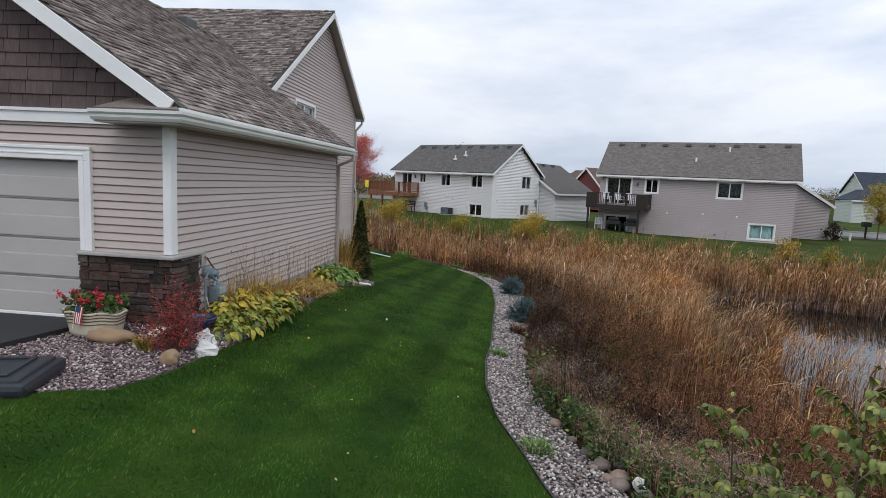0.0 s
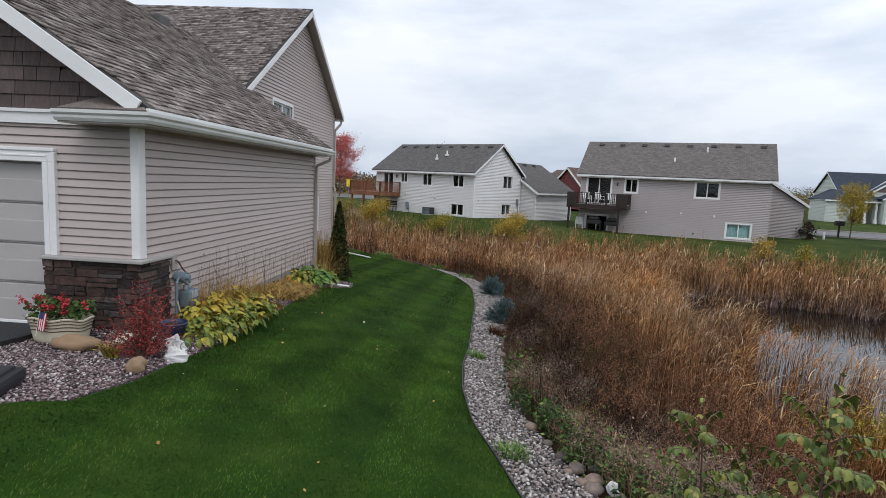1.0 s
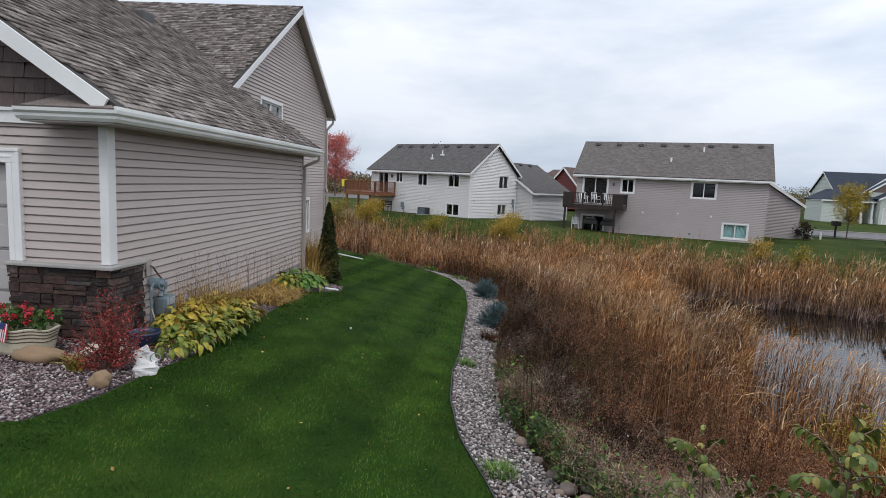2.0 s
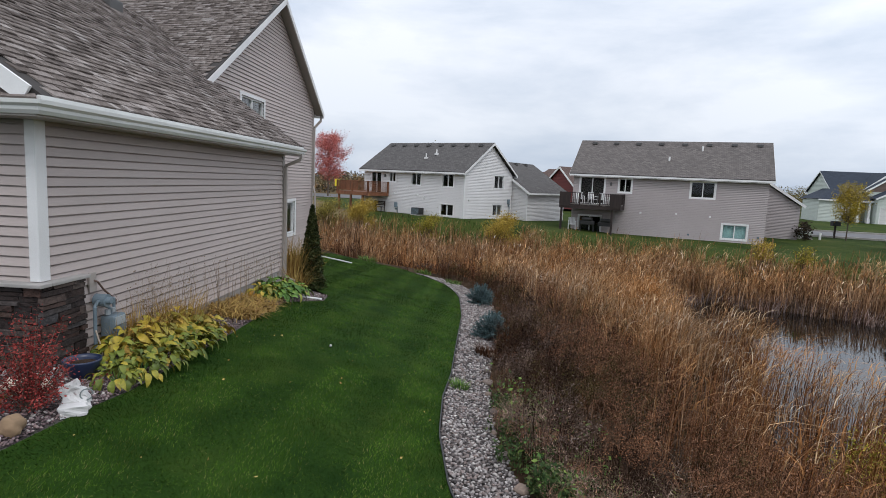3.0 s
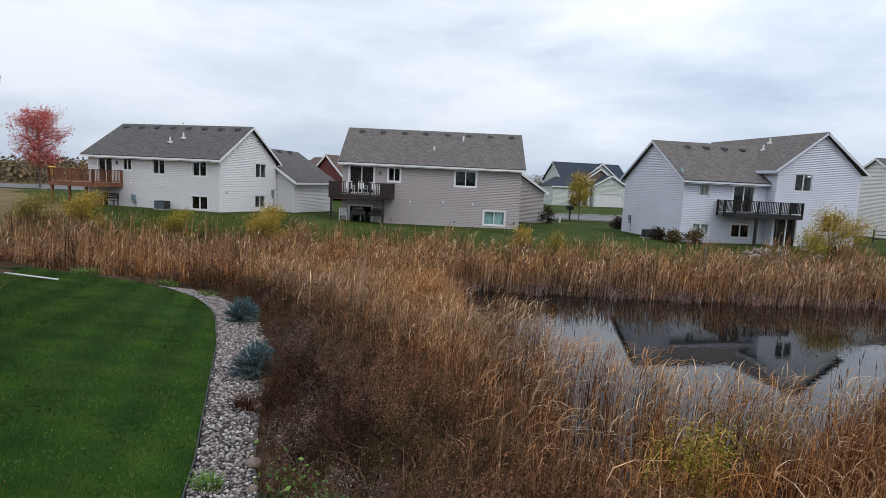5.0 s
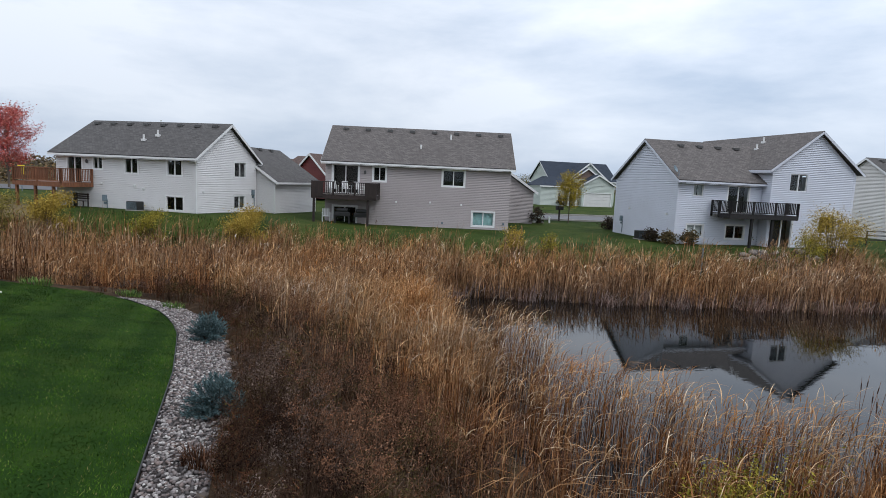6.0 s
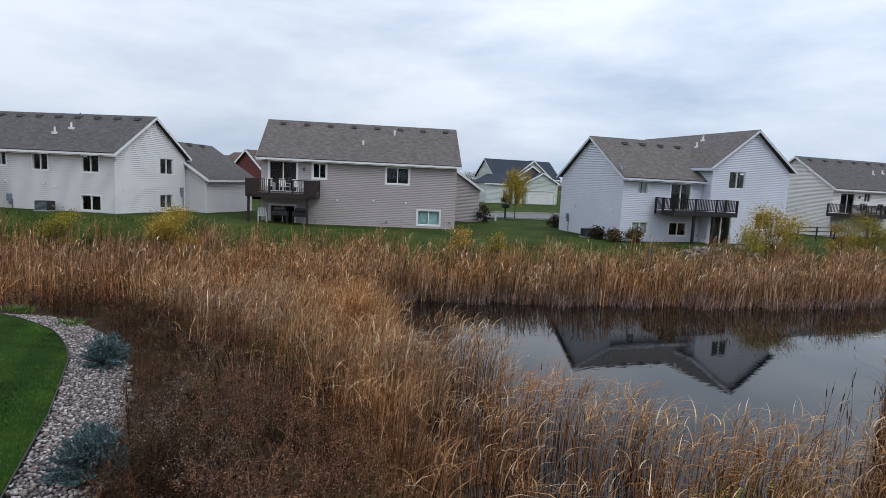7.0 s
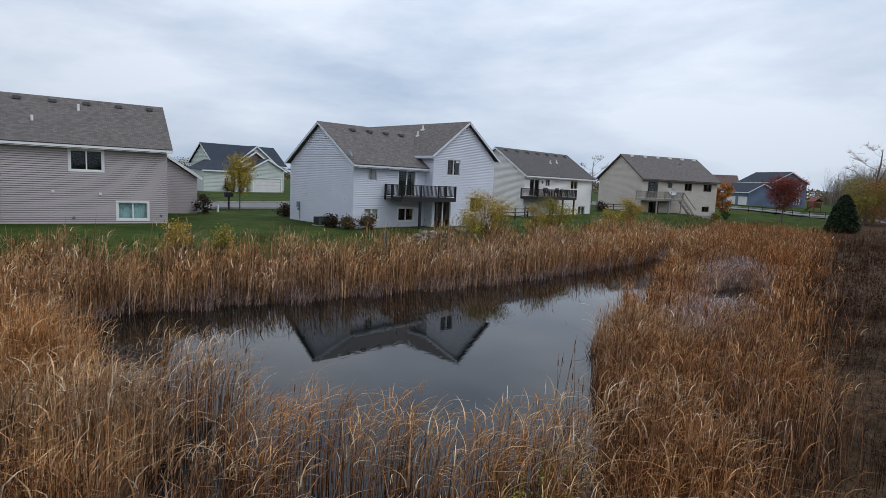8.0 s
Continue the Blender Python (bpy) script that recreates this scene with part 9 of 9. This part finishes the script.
part("dial_plate", bm, M["gutter_grey"], gas)
bm = bmesh.new()
tube(bm, [(0.12, 0.0, 0.3), (0.17, 0.03, 0.05), (0.14, 0.06, -0.2)], 0.009, 6)
part("hose", bm, M["pale_rock"], gas)
bm = bmesh.new()
tube(bm, [(0.1, 0.33, 0.44), (0.1, 0.33, 0.5)], 0.032, 8)
tube(bm, [(0.1, 0.24, 0.43), (0.1, 0.24, 0.49)], 0.032, 8)
part("union_nut", bm, M["gutter_grey"], gas)
bm = bmesh.new()
tube(bm, [(0.02, 0.16, 0.62), (0.16, 0.16, 0.62)], [0.075, 0.075], 16)
tube(bm, [(0.16, 0.16, 0.62), (0.21, 0.16, 0.62)], [0.045, 0.035], 12)
part("regulator", bm, M["meter"], gas)
bm = bmesh.new()
tube(bm, [(0.1, 0.2, 0.55), (0.1, 0.28, 0.5), (0.1, 0.3, 0.42)], 0.02, 8)
part("elbow", bm, M["meter"], gas)
cond = thing("conduit", "thin brown conduit bent out of a wall plate", "conduit", pose(WX + 0.02, 6.75, 0.0))
bm = bmesh.new()
box(bm, 0.0, 0.02, -0.07, 0.05, 0.72, 0.95, 0.006)
part("wall_plate", bm, M["taupe_trim"], cond)
bm = bmesh.new()
tube(bm, [(0.0, 0.0, 0.86), (0.05, 0.02, 0.84), (0.06, 0.12, 0.72), (0.06, 0.3, 0.58), (0.05, 0.34, 0.56), (0.05, 0.34, 0.5)], 0.012, 7)
part("tube", bm, M["copper"], cond)

# portable hoop base on the gravel
hoop = thing("basketball_hoop_base", "dark navy plastic basketball hoop base lying on the gravel", "hoop base", pose(-3.34, 3.44, float(ground_z(-3.34, 3.44)), rz=17))
bm = bmesh.new()
box(bm, -0.62, 0.42, -0.39, 0.39, 0.0, 0.13, 0.05)
box(bm, -0.56, 0.36, -0.33, 0.33, 0.1, 0.16, 0.03)
part("tank", bm, M["black_plastic"], hoop, smooth=False)
bm = bmesh.new()
for x0, x1, y0, y1 in ((-0.44, 0.24, -0.25, -0.21), (-0.44, 0.24, 0.21, 0.25), (-0.44, -0.40, -0.21, 0.21), (0.20, 0.24, -0.21, 0.21)):
    box(bm, x0, x1, y0, y1, 0.155, 0.178, 0.008)
part("top_rim", bm, M["black_plastic"], hoop)
bm = bmesh.new()
tube(bm, [(0.1, 0.3, 0.15), (-0.25, 0.8, 0.06)], 0.012, 7)
part("strut", bm, M["iron"], hoop)

# boulders along the outer edge of the gravel
bo = [(2.06, 4.7, 0.09), (1.95, 4.95, 0.07), (2.2, 4.5, 0.085), (2.08, 4.45, 0.06), (2.36, 4.2, 0.08), (1.84, 5.25, 0.06), (2.24, 4.75, 0.06), (1.97, 4.62, 0.05)]
y = 3.4
while y < 17.5:
    bo.append((float(np.interp(y, OUTER_Y, OUTER_X)) + float(rng.uniform(-0.08, 0.06)), y, float(rng.uniform(0.045, 0.085))))
    y += float(rng.uniform(0.22, 0.75))
M["boulder"] = by_object("boulder_stone", [(0, (0.10, 0.08, 0.07)), (0.5, (0.19, 0.155, 0.135)), (1, (0.30, 0.22, 0.17))], 0.85, 16, bump=0.6)
for k, (x, y, r) in enumerate(bo):
    rock("boulder", "rounded grey-tan boulder edging the gravel", x, y, r * rng.uniform(0.9, 1.3), r * rng.uniform(0.8, 1.1), r * 0.65, M["boulder"], float(rng.uniform(0, 180)), 2, 0.12, "boulders along the gravel", 0.4, "boulder")

# rocks and bare soil under the black deck
M["deck_rock"] = by_object("landscape_rock", [(0, (0.10, 0.085, 0.075)), (0.5, (0.19, 0.16, 0.14)), (1, (0.30, 0.26, 0.22))], 0.9, 12, bump=0.6)
for k in range(26):
    q = md @ Vector((float(rng.uniform(0.8, 7.0)), float(rng.uniform(-5.4, -3.6)), 0))
    r = float(rng.uniform(0.12, 0.3))
    rock("rock", "rough grey landscape rock below the black deck", q.x, q.y, r * 1.3, r, r * 0.6, M["deck_rock"], float(rng.uniform(0, 180)), 2, 0.2, "rocks below the deck", 0.35)

# litter, leaves, pipes
lit = thing("litter", "crumpled white and blue wrapper beside the gravel", "litter", pose(2.3, 4.15, float(ground_z(2.3, 4.15)) + 0.1))
bm = bmesh.new()
bmesh.ops.create_icosphere(bm, subdivisions=2, radius=0.06)
for v in bm.verts:
    v.co = Vector((v.co.x, v.co.y * 0.7, v.co.z * 1.1 + 0.04)) * (1 + 0.7 * noise.noise(v.co * 22))
part("wrapper", bm, M["bag"], lit)
bm = bmesh.new()
beam(bm, (-0.02, -0.05, 0.03), (0.03, -0.055, 0.09), 0.02, 0.004)
part("print", bm, M["navy_cloth"], lit)
for a, b, lab in (((-4.66, 21.0), (-3.4, 20.95), "white plastic drain pipe lying on the lawn"), ((-2.62, 12.35), (-2.2, 12.6), "short white downspout extension under the arborvitae")):
    bm = bmesh.new()
    pts = [(a[0] + (b[0] - a[0]) * k / 4, a[1] + (b[1] - a[1]) * k / 4) for k in range(5)]
    tube(bm, [(x, y, float(ground_z(x, y)) + 0.025) for x, y in pts], 0.024, 10)
    tagged(link_mesh("drain_pipe", bm, M["pvc"], smooth=True), lab, "pipe")
ln = 34
lx, ly = scatter(ln, -2.6, 1.2, 2.5, 9)
keep = (lx > np.interp(ly, BED_Y, BED_X)) & (lx < np.interp(ly, EDGE_Y, EDGE_X))
lx, ly = lx[keep], ly[keep]
v, f = leaf_quads(np.column_stack([lx, ly, ground_z(lx, ly) + 0.05]), rng.uniform(0.015, 0.034, len(lx)), 0, 1.2)
tagged(numpy_mesh("fallen_leaves", v, f, M["daylily"]), "scattered fallen leaves on the lawn", "leaves", kind="stuff")
rock("puffball", "tiny white mushroom on the lawn", -1.05, 9.03, 0.02, 0.02, 0.02, M["bag"], sub=2, sink=-0.6, category="mushroom")

# tall leafy saplings beside the gravel near the start
SAP = [leaf_mesh("leaf", M["sapling_leaf"], l, w, c) for l, w, c in ((0.046, 0.028, 0.3), (0.058, 0.037, 0.6), (0.074, 0.046, 0.8))]
M["sapling_bark"] = wood("sapling_bark", (0.13, 0.06, 0.045))


def sapling(x, y, top, lean, branches, label):
    """A reddish stem with arching side shoots; leaves hang in pairs along them."""
    g = float(ground_z(x, y))
    t = thing("sapling", label, "sapling", pose(x, y, g), "saplings beside the gravel")
    h = top - g
    tip = Vector((math.cos(lean) * 0.1 * h, math.sin(lean) * 0.1 * h, h))
    bm = bmesh.new()
    tube(bm, [(0, 0, -0.05), tip * 0.5 + Vector((0.02, -0.02, 0)), tip], [0.010, 0.007, 0.003], 6)
    part("stem", bm, M["sapling_bark"], t)
    shoots = [[tip * 0.7, tip * 0.85, tip]]
    for k in range(branches):
        f = 0.3 + 0.6 * (k + 0.5) / branches
        a = lean + k * 2.399
        reach = (0.42 - 0.26 * f) * rng.uniform(0.75, 1.2)
        p = tip * f
        d = Vector((math.cos(a), math.sin(a), 0))
        q = [p, p + d * reach * 0.5 + Vector((0, 0, reach * 0.42)), p + d * reach + Vector((0, 0, reach * 0.5))]
        bm = bmesh.new()
        tube(bm, q, [0.005, 0.004, 0.002], 5)
        part("shoot", bm, M["sapling_bark"], t)
        shoots.append(q)
    for q in shoots:
        n = 7 + int(rng.integers(4))
        for k in range(n):
            u = 0.25 + 0.75 * k / (n - 1)
            p = q[0].lerp(q[1], u * 2) if u < 0.5 else q[1].lerp(q[2], u * 2 - 1)
            d = (q[2] - q[0]).normalized()
            along = math.atan2(d.y, d.x) if abs(d.z) < 0.95 else rng.uniform(0, 6.28)
            for sg in (-1, 1):
                a = along + sg * rng.uniform(0.6, 1.3) * (k < n - 1)
                m = pose(p.x, p.y, p.z, sg * rng.uniform(5, 30), rng.uniform(12, 48), math.degrees(a)) @ Matrix.Diagonal((rng.uniform(0.65, 1.1),) * 3 + (1,))
                piece("leaf", SAP[int(rng.integers(3))], t, m)


sapling(2.62, 2.02, 1.28, 0.4, 22, "tall broad-leaved sapling with reddish stem")
sapling(2.42, 2.62, 0.86, 1.5, 20, "broad-leaved sapling with drooping green leaves")
sapling(2.78, 2.62, 0.62, 2.6, 13, "broad-leaved sapling with drooping green leaves")
sapling(2.98, 2.3, 0.78, 3.6, 15, "broad-leaved sapling with drooping green leaves")
sapling(3.15, 2.75, 0.85, 5.0, 18, "broad-leaved sapling with drooping green leaves")

# cattails
M["cattail"] = painted("cattail_head", (0.075, 0.035, 0.02), 0.9, 0.3, 60, 0.5)
cat_stem = bmesh.new()
tube(cat_stem, [(0, 0, 0), (0.01, 0, 0.8), (0.03, 0.01, 1.62)], [0.006, 0.005, 0.003], 5)
cat_head = bmesh.new()
tube(cat_head, [(0.022, 0.006, 1.32), (0.023, 0.006, 1.34), (0.026, 0.008, 1.46), (0.027, 0.008, 1.49)], [0.004, 0.011, 0.011, 0.004], 8)
cattail = thing("cattail", "cattail stem with dark brown head in the shallows", "cattail", pose(9.4, 11.9, WATER_Z - 0.25), "cattails in the pond")
part("stem", cat_stem, M["reed"], cattail)
part("head", cat_head, M["cattail"], cattail)
made = 1
while made < 40:
    x, y = float(rng.uniform(7.8, 17)), float(rng.uniform(9.6, 16))
    p = float(polygon_depth(x, y, POND))
    if -0.8 < p < 1.3:
        copy_thing(cattail, pose(x, y, WATER_Z - 0.3 + float(rng.uniform(-0.15, 0.15)), float(rng.normal(0, 5)), float(rng.normal(0, 5)), float(rng.uniform(0, 360))))
        made += 1

# ---- streets and street furniture ----


def road_strip(name, pts, width, material, label, lift=0.03):
    rows = []
    for (x0, y0), (x1, y1) in zip(pts, pts[1:]):
        dx, dy = x1 - x0, y1 - y0
        k = math.hypot(dx, dy)
        nx_, ny_ = -dy / k * width / 2, dx / k * width / 2
        for j in range(30):
            f = j / 30
            rows.append([(x0 + dx * f + nx_ * s, y0 + dy * f + ny_ * s) for s in (-1, -0.5, 0, 0.5, 1)])
    return sheet(name, rows, lift, material, label, "road")


road_strip("road", [(-70, 84), (-30, 80), (-14, 77.5), (-4, 77)], 9.0, M["road"], "grey asphalt street beyond the white house", 0.06)
road_strip("road", [(14, 62), (36, 55.5), (60, 52.5), (85, 48), (122, 46)], 6.0, M["road"], "grey asphalt street behind the houses", 0.10)
road_strip("road", [(117, 36), (113.2, 26), (112.9, 20.9), (111.9, 17.1), (109.9, 13.2), (108.4, 10.1), (107.5, 3), (107, -8), (104, -22)], 6.4, M["road"], "grey asphalt side street past the blue house", 0.10)
for pts in ([(17.5, 57.0), (36, 51.6), (60, 48.6)], [(14, 66), (36, 59.4), (60, 56.4)]):
    bm = bmesh.new()
    for (x0, y0), (x1, y1) in zip(pts, pts[1:]):
        for j in range(12):
            a = [(x0 + (x1 - x0) * f, y0 + (y1 - y0) * f) for f in (j / 12, (j + 1) / 12)]
            beam(bm, *[(x, y, float(ground_z(x, y)) + 0.13) for x, y in a], 0.3, 0.16)
    tagged(link_mesh("kerb", bm, M["concrete"]), "pale concrete kerb along the street", "kerb", kind="structure")
mb_ = thing("mailbox", "dark mailbox on a post by the street", "mailbox", pose(32.8, 52.4, float(ground_z(32.8, 52.4))))
bm = bmesh.new()
box(bm, -0.06, 0.06, -0.06, 0.06, -0.1, 1.1)
part("post", bm, M["dark_wood"], mb_)
bm = bmesh.new()
box(bm, -0.35, 0.35, -0.22, 0.22, 1.1, 1.55, 0.06)
part("box", bm, M["iron"], mb_)
sign = thing("road_sign", "yellow road sign by the street", "sign", pose(-16.7, 71, float(ground_z(-16.7, 71))))
bm = bmesh.new()
tube(bm, [(0, 0, -0.2), (0, 0, 2.0)], 0.04, 6)
part("post", bm, M["meter"], sign)
bm = bmesh.new()
box(bm, -0.3, 0.3, -0.03, 0.0, 1.6, 2.5, 0.02)
part("plate", bm, M["yellow"], sign)


def rail_fence(pts, h, label):
    f = thing("fence", label, "fence", Matrix.Translation((*pts[0], float(ground_z(*pts[0])))))
    o = Vector((*pts[0], float(ground_z(*pts[0]))))
    for (x0, y0), (x1, y1) in zip(pts, pts[1:]):
        n = max(1, round(math.hypot(x1 - x0, y1 - y0) / 2.4))
        for k in range(n + 1):
            x, y = x0 + (x1 - x0) * k / n, y0 + (y1 - y0) * k / n
            p = Vector((x, y, float(ground_z(x, y)))) - o
            bm = bmesh.new()
            beam(bm, p, p + Vector((0, 0, h)), 0.09, 0.09)
            part("post", bm, M["black_wood"], f)
            if k < n:
                xb, yb = x0 + (x1 - x0) * (k + 1) / n, y0 + (y1 - y0) * (k + 1) / n
                q = Vector((xb, yb, float(ground_z(xb, yb)))) - o
                for z in (h * 0.35, h * 0.65, h * 0.93):
                    bm = bmesh.new()
                    beam(bm, p + Vector((0, 0, z)), q + Vector((0, 0, z)), 0.04, 0.07)
                    part("rail", bm, M["black_wood"], f)
    return f


rail_fence([(48.5, 33.2), (52.5, 32.6), (55.5, 34.5)], 1.15, "dark low garden fence between two houses")
rail_fence([(106.5, 26), (106.5, 20.5), (105.5, 16.5), (104, 12), (103, 6)], 1.1, "dark rail fence along the street")
rail_fence([(76.5, 34.5), (80, 31.6)], 1.1, "dark low fence beside the beige house")
bm = bmesh.new()
tube(bm, [(26.0, 27.6, float(ground_z(26.0, 27.6)) - 0.2), (26.0, 27.6, float(ground_z(26.0, 27.6)) + 1.5)], 0.04, 6)
tagged(link_mesh("marker_post", bm, M["meter"]), "thin dark marker post behind the reeds", "post")
box_thing = thing("utility_box", "pale green metal utility box on the lawn behind a shrub", "utility box", pose(29.2, 50.5, float(ground_z(29.2, 50.5)), rz=-20))
bm = bmesh.new()
box(bm, -0.45, 0.45, -0.4, 0.4, 0.06, 0.82, 0.04)
part("cabinet", bm, M["vinyl_sage"], box_thing)
bm = bmesh.new()
box(bm, -0.48, 0.48, -0.43, 0.43, 0.82, 0.88, 0.02)
part("lid", bm, M["vinyl_sage"], box_thing)
bm = bmesh.new()
box(bm, -0.55, 0.55, -0.5, 0.5, -0.1, 0.06)
part("pad", bm, M["concrete"], box_thing)
bm = bmesh.new()
tube(bm, [(30.2, 50.0, float(ground_z(30.2, 50.0)) - 0.1), (30.2, 50.0, float(ground_z(30.2, 50.0)) + 0.6)], 0.09, 8)
tagged(link_mesh("cable_pedestal", bm, M["pvc"]), "short pale cable pedestal beside the utility box", "post")

hn = 26000
hx, hy = scatter(hn, 46, 84, 108, 122)
hz = ground_z(hx, hy) + rng.uniform(0, 1, hn) ** 0.8 * (4.6 + 0.7 * np.sin(hx * 0.6) + 0.6 * np.sin(hx * 1.7 + 1))
stuff("autumn_thicket", [leaf_quads(np.column_stack([hx, hy, hz]), rng.uniform(0.06, 0.2, hn))], M["thicket_olive"], "yellow-olive autumn thicket beyond the street", "thicket")

px_, py_ = 121.6, 12.3
play = thing("play_set", "dark red wooden play set on the lawn by the blue house", "play set", pose(px_, py_, float(ground_z(px_, py_)), rz=40) @ Matrix.Scale(0.8, 4))
for sx in (-1.0, 1.0):
    for sy in (-0.8, 0.8):
        bm = bmesh.new()
        box(bm, sx - 0.07, sx + 0.07, sy - 0.07, sy + 0.07, -0.1, 2.3)
        part("post", bm, M["play_red"], play)
for sy in (-0.8, 0.8):
    for k in range(6):
        bm = bmesh.new()
        box(bm, -1.0, 1.0, sy - 0.03, sy + 0.03, 0.9 + k * 0.2, 1.05 + k * 0.2)
        part("board", bm, M["play_red"], play)
bm = bmesh.new()
slab(bm, [(-1.2, -1.0, 2.3), (1.2, -1.0, 2.3), (1.2, 0, 3.0), (-1.2, 0, 3.0)], 0.06)
slab(bm, [(1.2, 1.0, 2.3), (-1.2, 1.0, 2.3), (-1.2, 0, 3.0), (1.2, 0, 3.0)], 0.06)
part("roof", bm, M["play_red"], play)
bm = bmesh.new()
beam(bm, (1.0, 0, 1.0), (3.0, 0, 0.1), 0.5, 0.06)
part("slide", bm, M["play_red"], play)
